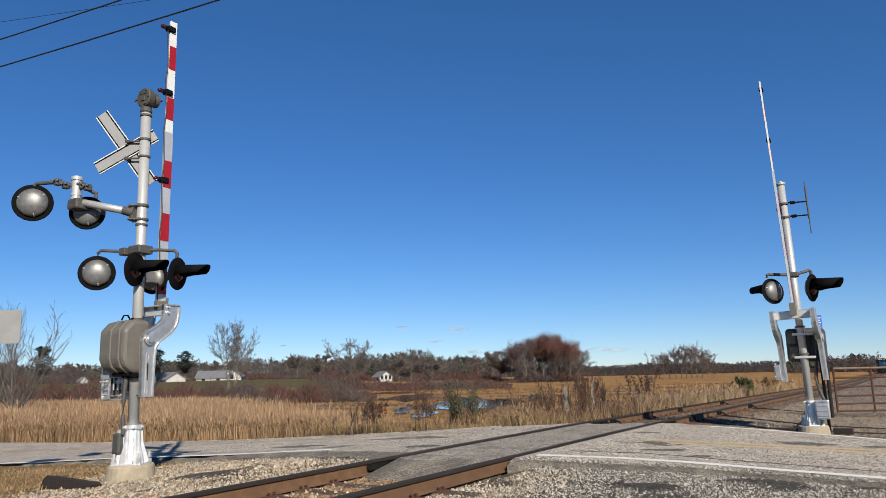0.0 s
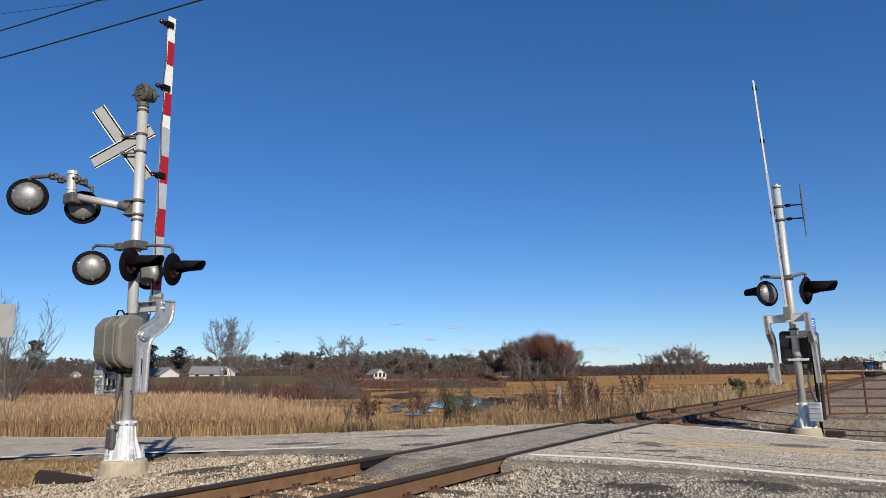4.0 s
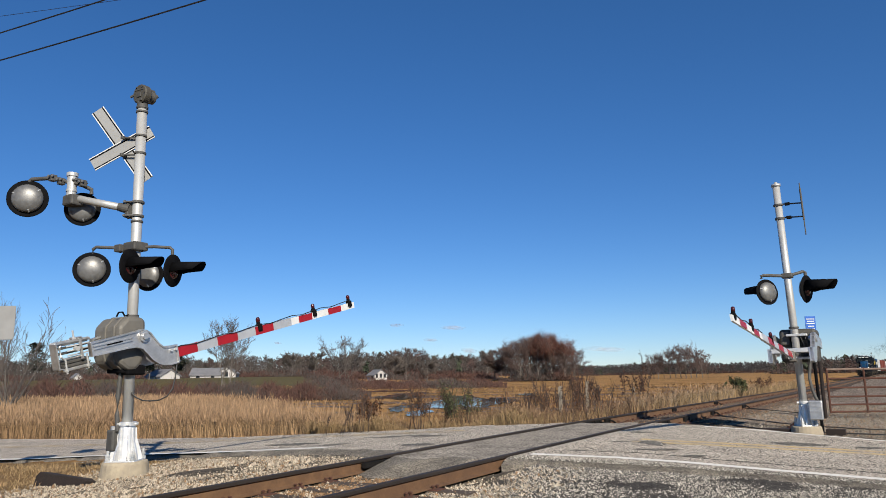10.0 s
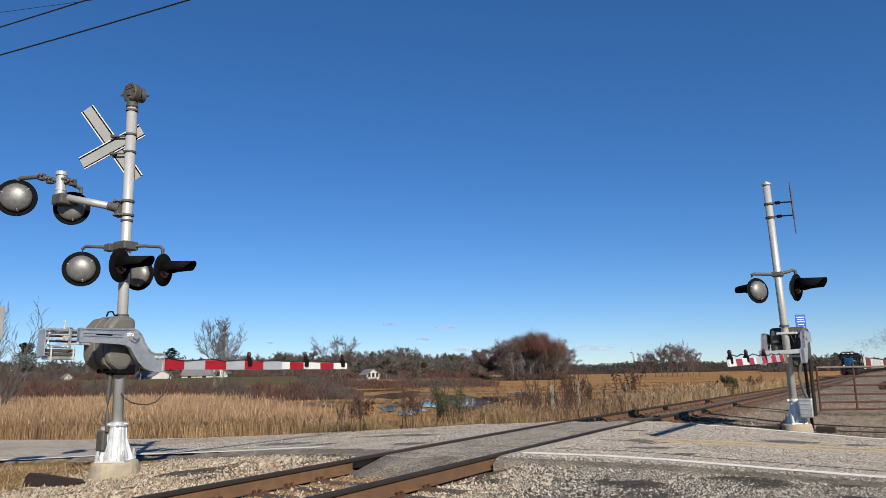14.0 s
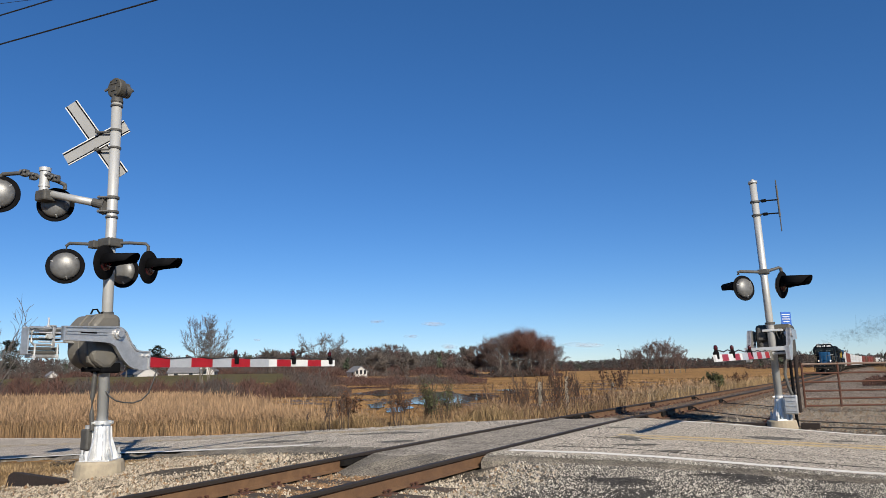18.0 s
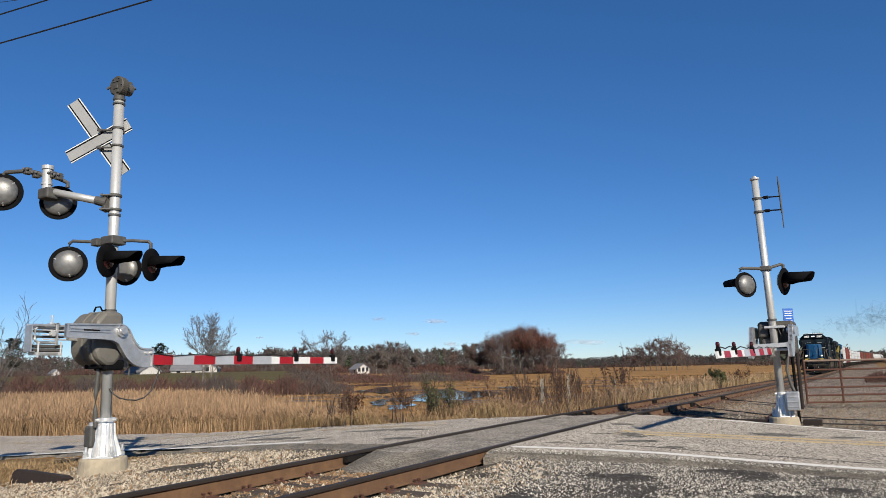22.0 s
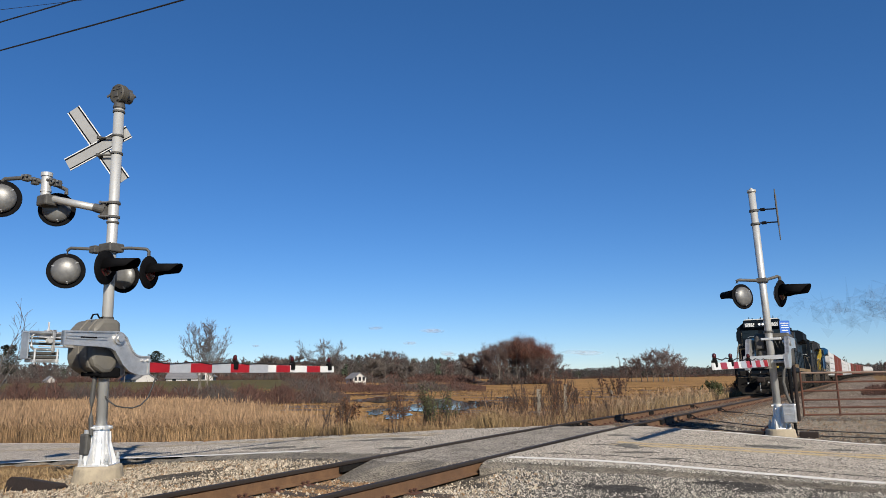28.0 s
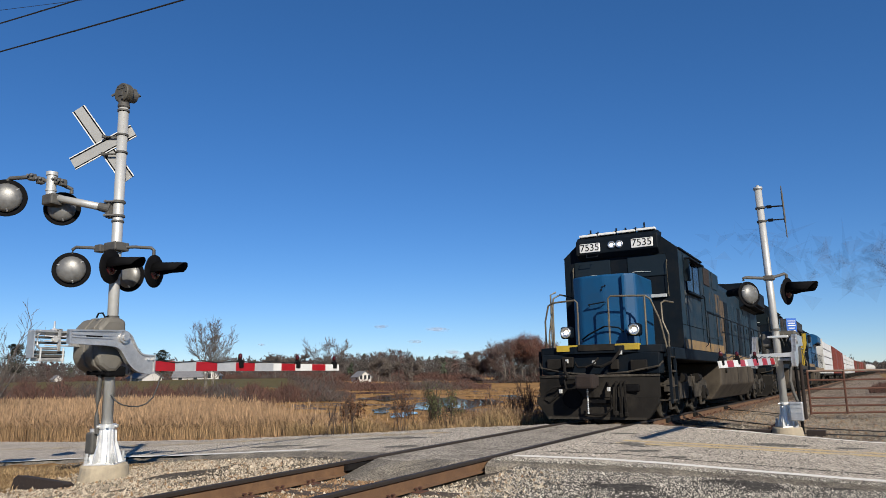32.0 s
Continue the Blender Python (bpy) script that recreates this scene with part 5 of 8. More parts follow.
def truck(parent, yc, axles, gap, r, wide=1.05):
    bm = B()
    half = gap * (axles - 1) / 2
    for s in (-1, 1):
        prism(bm, [(yc - half - 0.55, 0.62), (yc - half - 0.5, 0.85), (yc - half + 0.3, 0.98), (yc + half - 0.3, 0.98), (yc + half + 0.5, 0.85), (yc + half + 0.55, 0.62), (yc + half - 0.2, 0.55), (yc + half - 0.45, 0.42), (yc - half + 0.45, 0.42), (yc - half + 0.2, 0.55)], "x", s * wide - 0.06, s * wide + 0.06, 0.02)
    box(bm, (-1.0, yc - 0.25, 0.6), (1.0, yc + 0.25, 0.95), 0.03)
    tr = part("truck", bm, "under", parent, "dusty cast truck frame")
    for k in range(axles):
        y = yc - half + k * gap
        bm = B()
        for s in (-1, 1):
            lathe(bm, [(0.0, 0.07), (0.14, 0.07), (0.17, 0.03), (r * 0.82, 0.0), (r * 0.86, 0.05), (r, 0.05), (r + 0.02, -0.07), (0.0, -0.07)], facing((s * 0.78, y, r), (s, 0, 0)), 24)
        cyl(bm, (-0.8, y, r), (0.8, y, r), 0.09, n=10)
        part("wheelset", bm, "under", tr, "", True)
        for s in (-1, 1):
            bm = B()
            box(bm, (s * wide - 0.12, y - 0.17, r - 0.18), (s * wide + 0.12, y + 0.17, r + 0.2), 0.04)
            cyl(bm, (s * wide + s * 0.1, y, r), (s * wide + s * 0.17, y, r), 0.11, n=12)
            part("axle_box", bm, "plow", tr)
            bm = B()
            box(bm, (s * wide - 0.03, y - 0.24, r - 0.3), (s * wide + 0.03, y - 0.19, r + 0.42), 0.008)
            box(bm, (s * wide - 0.03, y + 0.19, r - 0.3), (s * wide + 0.03, y + 0.24, r + 0.42), 0.008)
            box(bm, (s * wide - 0.03, y - 0.24, r - 0.32), (s * wide + 0.03, y + 0.24, r - 0.27), 0.008)
            part("pedestal", bm, "under", tr)
            if k < axles - 1:
                bm = B()
                cyl(bm, (s * (wide + 0.08), y + gap * 0.5 - 0.16, r + 0.42), (s * (wide + 0.08), y + gap * 0.5 + 0.16, r + 0.42), 0.11, n=14)
                cyl(bm, (s * (wide + 0.08), y + gap * 0.5 + 0.16, r + 0.42), (s * (wide + 0.08), y + gap * 0.5 + 0.42, r + 0.36), 0.03, n=8)
                part("brake_cylinder", bm, "plow", tr)
                bm = tube(B(), [(s * (wide + 0.05), y + 0.3, r + 0.5), (s * (wide + 0.1), y + 0.36, r + 0.2), (s * (wide + 0.02), y + 0.5, r - 0.2)], 0.02, 6)
                part("sand_pipe", bm, "under", tr)
            for dy in (-0.3, 0.3):
                bm = B()
                for j in range(4):
                    cyl(bm, (s * wide, y + dy, r + 0.02 + j * 0.07), (s * wide, y + dy, r + 0.06 + j * 0.07), 0.075, n=10)
                part("spring", bm, "under", tr)
    return tr


def coupler(parent, y, d):
    bm = B()
    box(bm, (-0.12, min(y, y + d * 0.6), 0.78), (0.12, max(y, y + d * 0.6), 1.0), 0.03)
    box(bm, (-0.2, y + d * 0.6 - 0.16, 0.74), (0.2, y + d * 0.6 + 0.14, 1.04), 0.05)
    part("coupler", bm, "dark_rust", parent, "heavy rusty knuckle coupler")


def locomotive(rel, label, body, nose, front, trim, number="", brow=None):
    lo = thing("locomotive", Matrix(), label, "locomotive", "locomotives of the freight train")
    end = 17.5
    # frame and deck
    bm = prism(B(), [(-1.5, 1.36), (1.5, 1.36), (1.5, 1.62), (-1.5, 1.62)], "y", -1.55, end, 0.02)
    part("deck", bm, "loco_black", lo)
    for s in (-1, 1):
        bm = B()
        box(bm, (s * 1.46, 0.15, 1.63), (s * 1.472, 5.4, 1.86))
        part("side_stripe", bm, trim, lo, "faded gold stripe along the sill")
        for y0, y1 in ((5.5, 6.6), (6.8, 11.5), (11.7, end - 0.2)):
            bm = B()
            box(bm, (s * 1.502 - 0.006, y0, 1.42), (s * 1.502 + 0.006, y1, 1.63))
            part("side_stripe", bm, trim, lo, "faded gold stripe along the sill")
    # front platform, anticlimber and plow
    bm = prism(B(), [(-1.4, -1.5), (1.4, -1.5), (1.4, -1.95), (0.5, -2.15), (-0.5, -2.15), (-1.4, -1.95)], "z", 1.5, 1.66, 0.01)
    part("front_platform", bm, "loco_black", lo)
    for x0, x1, mt in ((-0.95, -0.42, "yellow"), (-0.42, 0.42, "plow"), (0.42, 0.95, "yellow")):
        bm = B()
        ya, yb = (-2.1, -2.17) if mt == "plow" else (-2.0, -2.12)
        prism(bm, [(x0, ya + 0.05), (x1, ya + 0.05), (x1, yb if x1 > 0 else yb), (x0, yb)], "z", 1.56, 1.7, 0.005)
        part("anticlimber", bm, mt, lo, "yellow and grey step edge" if mt == "yellow" else "")
    bm = B()
    for s in (-1, 1):
        prism(bm, [(0, -2.45), (s * 1.36, -2.2), (s * 1.36, -2.12), (0, -2.35)], "z", 0.55, 1.02, 0.0)
    for s in (-1, 1):
        prism(bm, [(s * 0.0, 0.1), (s * 1.12, 0.1), (s * 1.36, 0.42), (s * 1.36, 0.56), (0, 0.56)], "y", -2.38, -2.22, 0.0)
    plow = part("snow_plow", bm, "plow", lo, "dusty grey steel pilot plow")
    # black disc and box on the plow paint the shade inside its hollows
    bm = lathe(B(), [(0.0, 0.0), (0.2, 0.0), (0.215, 0.02), (0.215, -0.05), (0.0, -0.05)], facing((-0.5, -2.42, 0.52), (0.1, -1, 0)), 20)
    part("round_recess", bm, "black", plow)
    bm = B()
    box(bm, (0.66, -2.38, 0.66), (0.98, -2.33, 0.82), 0.03)
    part("hose_pocket", bm, "black", plow)
    bm = B()
    box(bm, (-0.06, -2.47, 0.42), (0.42, -2.44, 0.5), 0.01)
    part("plow_bar", bm, "black", plow)
    bm = B()
    for s in (-1, 1):
        prism(bm, [(0, -2.47), (s * 1.38, -2.22), (s * 1.38, -2.17), (0, -2.42)], "z", 0.985, 1.03, 0.0)
        prism(bm, [(0, -2.4), (s * 1.1, -2.4), (s * 1.1, -2.36), (0, -2.36)], "z", 0.08, 0.13, 0.0)
    part("plow_lip", bm, "under", plow)
    bm = B()
    for k in range(13):
        z = 0.78 - k * 0.045
        cyl(bm, (-0.08, -2.62, z), (-0.08, -2.62, z - 0.032), 0.014 if k % 2 else 0.022, n=6)
    part("chain", bm, "galv", plow)
    coupler(lo, -2.3, -1)
    bm = B()
    prism(bm, [(-1.35, 1.04), (1.35, 1.04), (1.35, 1.5), (-1.35, 1.5)], "y", -2.05, -1.6, 0.02)
    part("pilot_beam", bm, "loco_black", lo)
    for pts, r in (([(-0.68, -2.1, 1.34), (-0.7, -2.3, 1.3), (-0.66, -2.42, 1.12), (-0.52, -2.5, 0.95), (-0.32, -2.52, 0.95), (-0.2, -2.5, 1.02)], 0.035),
                   ([(-0.06, -2.1, 1.3), (-0.02, -2.28, 1.22), (0.16, -2.36, 1.2), (0.4, -2.34, 1.3), (0.54, -2.2, 1.52), (0.56, -2.1, 1.6)], 0.034),
                   ([(-0.52, -2.1, 1.3), (-0.4, -2.28, 1.2), (-0.2, -2.34, 1.2), (-0.05, -2.3, 1.26), (0.02, -2.1, 1.4)], 0.022),
                   ([(0.3, -2.4, 0.86), (0.38, -2.56, 0.8), (0.42, -2.56, 0.55), (0.4, -2.52, 0.32), (0.26, -2.5, 0.2), (0.0, -2.5, 0.19), (-0.2, -2.48, 0.22)], 0.028),
                   ([(0.5, -2.3, 0.9), (0.5, -2.48, 0.84), (0.5, -2.5, 0.5), (0.47, -2.48, 0.24)], 0.024),
                   ([(0.6, -2.3, 0.9), (0.6, -2.46, 0.84), (0.62, -2.48, 0.5), (0.59, -2.46, 0.2)], 0.024),
                   ([(0.68, -2.3, 0.9), (0.68, -2.44, 0.84), (0.7, -2.46, 0.5), (0.7, -2.44, 0.22)], 0.024),
                   ([(-0.72, -2.3, 0.84), (-0.8, -2.42, 0.78), (-0.95, -2.42, 0.76), (-1.12, -2.4, 0.66), (-1.18, -2.38, 0.5), (-1.05, -2.4, 0.44), (-0.88, -2.42, 0.56), (-0.76, -2.42, 0.68)], 0.022),
                   ([(-0.62, -2.3, 0.98), (-0.66, -2.46, 0.9), (-0.62, -2.48, 0.74), (-0.56, -2.48, 0.68)], 0.024)):
        part("air_hose", tube(B(), pts, r, 8), "rubber", lo)
    for x, y, z in ((0.5, -2.5, 0.22), (0.59, -2.48, 0.18), (0.7, -2.46, 0.2), (-0.2, -2.48, 0.22), (-0.76, -2.44, 0.68), (-0.68, -2.2, 1.34), (0.55, -2.16, 1.5), (-0.05, -2.2, 1.3), (0.38, -2.58, 0.72)):
        bm = B()
        box(bm, (x - 0.035, y - 0.035, z - 0.045), (x + 0.035, y + 0.035, z + 0.045), 0.012)
        part("hose_coupling", bm, "galv" if z > 0.6 else "plow", lo)
    for lo_c, hi_c in (((-1.2, -2.12, 1.16), (-0.84, -2.04, 1.4)), ((-0.82, -2.16, 1.2), (-0.56, -2.05, 1.44)), ((0.3, -2.14, 1.14), (0.48, -2.05, 1.36)), ((0.74, -2.12, 1.1), (1.1, -2.05, 1.34))):
        bm = B()
        box(bm, lo_c, hi_c, 0.02)
        part("pilot_bracket", bm, "plow", lo)
    for s in (-1, 1):
        bm = tube(B(), [(s * 0.25, -2.2, 1.05), (s * 0.7, -2.25, 1.08), (s * 1.35, -2.1, 1.2), (s * 1.42, -2.0, 1.3)], 0.022, 6)
        part("lift_lever", bm, "under", lo)
        # corner steps
        for k in range(4):
            bm = B()
            box(bm, (s * 1.12, -1.75 + 0.02 * k, 0.45 + k * 0.31), (s * 1.52, -1.3, 0.48 + k * 0.31), 0.004)
            part("step", bm, "under", lo)
        bm = B()
        for y in (-1.78, -1.28):
            box(bm, (s * 1.47, y - 0.02, 0.4), (s * 1.53, y + 0.02, 1.6), 0.004)
        part("step_frame", bm, "loco_black", lo)
    # nose
    bm = prism(B(), [(-0.74, 0.1), (-0.74, -1.42), (-0.5, -1.56), (0.06, -1.62), (0.54, -1.56), (0.78, -1.42), (0.78, 0.1)], "z", 1.62, 3.34, 0.05)
    nz = part("nose", bm, nose, lo, "blue short nose with grab irons")
    bm = B()
    box(bm, (0.52, -1.66, 1.75), (0.56, -1.58, 3.3), 0.004)
    part("door_hinge", bm, "nose_blue" if nose == "nose_blue" else front, nz)
    bm = tube(B(), [(-0.28, -1.62, 2.62), (-0.28, -1.7, 2.64), (0.12, -1.74, 2.68), (0.12, -1.66, 2.68)], 0.015, 6)
    tube(bm, [(-0.5, -1.58, 1.85), (-0.3, -1.72, 1.95), (0.1, -1.76, 2.12), (0.4, -1.7, 2.08), (0.6, -1.6, 1.9)], 0.02, 6)
    part("grab_iron", bm, front, nz)
    bm = B()
    for x, y, z in ((0.06, -1.635, 3.05), (0.12, -1.635, 3.07), (0.03, -1.635, 2.98)):
        lathe(bm, [(0.025, 0), (0.0, 0.012)], facing((x, y, z), (0, -1, 0)), 8)
    part("bolt_head", bm, front, nz)
    # ditch lights
    for s in (-1, 1):
        bm = B()
        box(bm, (s * 0.8 - 0.145, -1.88, 1.87), (s * 0.8 + 0.145, -1.66, 2.15), 0.06)
        d = part("ditch_light", bm, "loco_black", lo, "square ditch light housing, lit")
        m = facing((s * 0.8, -1.885, 2.01), (0, -1, 0))
        bm = lathe(B(), [(0.0, 0.0), (0.04, 0.004), (0.085, 0.022), (0.1, 0.035), (0.122, 0.035), (0.128, 0.0)], m, 24)
        part("reflector", bm, "chrome", d, "bright round reflector", True)
        bm = lathe(B(), [(0.0, 0.032), (0.03, 0.028), (0.045, 0.008)], m, 16)
        part("lamp", bm, "headlamp", d)
    # cab
    prof = [(-1.46, 1.62), (1.46, 1.62), (1.46, 4.08), (1.12, 4.38), (0.92, 4.54), (-0.92, 4.54), (-1.12, 4.38), (-1.46, 4.08)]
    bm = prism(B(), prof, "y", 0.0, 2.85, 0.03)
    cab = part("cab", bm, body, lo, "grimy dark blue standard cab")
    bm = prism(B(), [(x * 1.0, z) for x, z in prof], "y", -0.012, 0.03)
    part("cab_face", bm, front, cab, "black anti-glare cab front")
    if brow:
        bm = prism(B(), [(0.82, 1.7), (1.2, 1.7), (1.25, 2.7), (1.42, 3.3), (1.42, 4.0), (1.05, 4.0), (1.05, 3.4), (0.88, 2.8)], "y", -0.03, -0.014)
        part("cab_stripe", bm, brow, cab, "yellow swoosh on the cab front")
    # the brow over the windscreens carries boards and headlights
    bm = prism(B(), [(-0.05, 3.98), (-0.22, 4.1), (-0.22, 4.44), (-0.06, 4.56), (0.3, 4.56)], "x", -1.05, 1.05, 0.02)
    part("brow", bm, brow or front, cab)
    for s in (-1, 1):
        bm = B()
        box(bm, (s * 0.67 - 0.27, -0.245, 4.14), (s * 0.67 + 0.27, -0.2, 4.37), 0.012)
        nb = part("number_board", bm, "board_white", lo, "white number board")
        if number:
            lettering(number, 0.255, Matrix.Translation((s * 0.67, -0.249, 4.255)) @ pose(0, 0, 0, 90, 0, 0), "black", "numerals", nb, "black numerals")
        bm = B()
        box(bm, (s * 0.7 - 0.48, -0.03, 3.42), (s * 0.7 + 0.48, -0.008, 3.96), 0.02)
        part("windscreen", bm, "glass", cab, "dark cab windscreen")
        bm = tube(B(), [(s * 0.55 - 0.3, -0.04, 3.5), (s * 0.55 - 0.15, -0.05, 3.56), (s * 0.55 + 0.25, -0.05, 3.54)], 0.012, 6)
        part("wiper", bm, "galv", cab)
        bm = B()
        box(bm, (s * 1.462, 0.75, 3.1), (s * 1.475, 2.3, 3.85), 0.01)
        part("side_window", bm, "glass", cab, "dark side window")
        bm = B()
        for y in (0.72, 1.5, 2.3):
            box(bm, (s * 1.463, y, 3.05), (s * 1.485, y + 0.05, 3.9))
        box(bm, (s * 1.46, 0.65, 3.88), (s * 1.62, 2.4, 3.92), 0.01)
        part("window_frame", bm, front, cab)
        m = facing((s * 0.1, -0.225, 4.28), (0, -1, 0))
        bm = lathe(B(), [(0.0, 0.0), (0.05, 0.008), (0.072, 0.025), (0.092, 0.025), (0.096, 0.0)], m, 20)
        hl = part("headlight", bm, "chrome", lo, "round headlight with a bright rim", True)
        bm = lathe(B(), [(0.0, 0.028), (0.03, 0.024), (0.044, 0.006)], m, 14)
        part("bulb", bm, "headlamp", hl)
        bm = tube(B(), [(s * 1.2, -0.05, 2.9), (s * 1.2, -0.09, 2.95), (s * 1.2, -0.09, 3.75), (s * 1.2, -0.04, 3.8)], 0.014, 6)
        part("cab_grab_iron", bm, "handrail", cab)
    bm = tube(B(), [(-0.75, -0.26, 4.08), (-0.75, -0.3, 4.0), (-0.45, -0.3, 4.0), (-0.45, -0.26, 4.08)], 0.012, 6)
    part("brow_grab_iron", bm, front, cab)
    bm = B()
    box(bm, (-1.0, -0.02, 4.53), (1.02, 0.2, 4.58), 0.01)
    strip_ob = part("roof_edge", bm, "loco_black", cab)
    for k in range(4):
        bm = B()
        box(bm, (-0.98 + k * 0.5, -0.13, 4.57 + 0.004 * k), (-0.52 + k * 0.5, 0.04, 4.63 + 0.004 * k), 0.012)
        part("ice_shield", bm, "board_white", strip_ob, "pale roof edge strip")
    for x, h in ((-0.7, 0.12), (-0.5, 0.06), (-0.02, 0.1), (0.22, 0.08), (0.48, 0.06), (0.7, 0.16)):
        bm = cyl(B(), (x, 0.0, 4.6), (x, 0.0, 4.64 + h), 0.022, n=8)
        box(bm, (x - 0.05, -0.08, 4.625), (x + 0.05, 0.06, 4.665), 0.01)
        part("antenna", bm, "loco_black", strip_ob)
    bm = B()
    box(bm, (0.75, -0.1, 2.88), (1.15, -0.02, 2.96), 0.01)
    part("mirror", bm, "galv", cab)
    for s in (-1, 1):
        bm = B()
        box(bm, (s * 1.455, 0.05, 4.06), (s * 1.5, 2.8, 4.1), 0.008)
        part("drip_rail", bm, "loco_black", cab)
        for lo_c, hi_c, mt in (((1.462, 0.5, 2.2), (1.47, 0.512, 4.0), "black"), ((1.462, 2.42, 1.7), (1.47, 2.432, 4.0), "black"), ((1.462, 0.05, 2.2), (1.47, 2.8, 2.212), "black"), ((1.47, 0.6, 3.02), (1.56, 2.35, 3.07), "loco_black")):
            bm = B()
            box(bm, (min(s * lo_c[0], s * hi_c[0]), lo_c[1], lo_c[2]), (max(s * lo_c[0], s * hi_c[0]), hi_c[1], hi_c[2]))
            part("panel_seam" if mt == "black" else "arm_rest", bm, mt, cab)
        bm = B()
        box(bm, (s * 1.54 - 0.07, 0.55, 3.3), (s * 1.54 + 0.07, 0.57, 3.85), 0.004)
        part("wind_deflector", bm, "glass", cab)
        bm = tube(B(), [(s * 1.46, 2.62, 1.75), (s * 1.53, 2.62, 1.8), (s * 1.53, 2.62, 3.1), (s * 1.46, 2.62, 3.15)], 0.016, 6)
        part("cab_grab_iron", bm, "loco_black", cab)
    for z, w in ((2.95, 0.6), (2.75, 0.45)):
        bm = B()
        box(bm, (1.461, 0.45, z), (1.468, 0.45 + w, z + 0.13))
        part("faded_writing_bar", bm, "faded_white", cab, "faded pale writing on the cab side")
    # long hood, with doors and the radiator wings
    hood_prof = [(-1.05, 1.62), (1.05, 1.62), (1.05, 3.9), (0.8, 4.2), (-0.8, 4.2), (-1.05, 3.9)]
    bm = prism(B(), hood_prof, "y", 2.85, end - 0.5, 0.02)
    hood = part("long_hood", bm, body, lo, "grimy dark blue long hood with doors")
    bm = prism(B(), [(-1.45, 1.62), (1.45, 1.62), (1.45, 4.0), (1.1, 4.3), (-1.1, 4.3), (-1.45, 4.0)], "y", 2.86, 5.4, 0.02)
    part("equipment_cabinet", bm, body, hood)
    for s in (-1, 1):
        for k in range(13):
            y = 5.6 + k * 0.72
            bm = B()
            box(bm, (s * 1.052, y, 1.75), (s * 1.066, y + 0.66, 3.5), 0.005)
            dr = part("hood_door", bm, "tan_peel" if k in (0, 2, 3) else body if k % 4 else front, hood, "peeling tan door" if k in (0, 2, 3) else "")
            bm = B()
            box(bm, (s * 1.066, y + 0.55, 2.6), (s * 1.085, y + 0.6, 2.8))
            part("latch", bm, front, dr)
        for k, (y0, y1) in enumerate(((2.95, 4.1), (4.15, 5.3))):
            for z0, z1 in ((2.02, 2.72), (2.76, 3.4)):
                bm = B()
                box(bm, (s * 1.452, y0, z0), (s * 1.466, y1, z1), 0.005)
                part("cabinet_door", bm, body, hood)
            bm = B()
            box(bm, (s * 1.452, y0 + 0.1, 3.5), (s * 1.47, y0 + 0.9, 3.98), 0.005)
            part("intake_screen", bm, "dark_rust" if k == 0 else body, hood, "rusty brown intake screen" if k == 0 else "")
        # bare primer where the paint has peeled in ragged upright patches
        rs = random.Random(7 + s)
        for y0, y1, z0, z1 in ((4.5, 4.86, 2.8, 3.38), (4.95, 5.3, 2.78, 3.36), (4.55, 4.75, 2.1, 2.68), (4.98, 5.26, 2.15, 2.7), (3.6, 3.75, 2.9, 3.3)):
            if body != "navy":
                break
            edge = [(y0 + rs.uniform(0, 0.09), z0 + (z1 - z0) * k / 7 + rs.uniform(-0.02, 0.02)) for k in range(8)]
            edge += [(y1 - rs.uniform(0, 0.1), z1 - (z1 - z0) * k / 7 + rs.uniform(-0.02, 0.02)) for k in range(8)]
            part("peeled_patch", prism(B(), edge, "x", min(s * 1.467, s * 1.47), max(s * 1.467, s * 1.47)), "tan_peel", hood, "peeling tan patch in the blue paint")
        bm = prism(B(), [(s * 1.0, 3.55), (s * 1.5, 3.85), (s * 1.5, 4.4), (s * 1.2, 4.56), (s * 0.4, 4.56)], "y", 12.2, 16.4, 0.02)
        wing = part("radiator_wing", bm, front if body == "navy" else body, hood, "overhanging radiator wing")
        bm = B()
        for k in range(7):
            box(bm, (s * 1.2, 12.4 + k * 0.55, 3.66), (s * 1.512, 12.8 + k * 0.55, 3.7))
        part("grille", bm, "black", wing)
        # walkway handrails
        bm = tube(B(), [(s * 1.47, 3.2 + k * 1.3, 2.72) for k in range(11)], 0.02, 6)
        rl = part("walkway_handrail", bm, front, lo)
        for k in range(11):
            bm = cyl(B(), (s * 1.47, 3.2 + k * 1.3, 1.6), (s * 1.47, 3.2 + k * 1.3, 2.72), 0.018, n=6)
            part("stanchion", bm, front, rl)
    bm = B()
    box(bm, (-0.35, 8.2, 4.2), (0.35, 9.4, 4.42), 0.04)
    part("exhaust_stack", bm, "loco_black", hood)
    for y in (13.0, 14.4, 15.7):
        bm = cyl(B(), (0, y, 4.5), (0, y, 4.62), 0.62, n=24)
        part("radiator_fan", bm, "loco_black", hood)
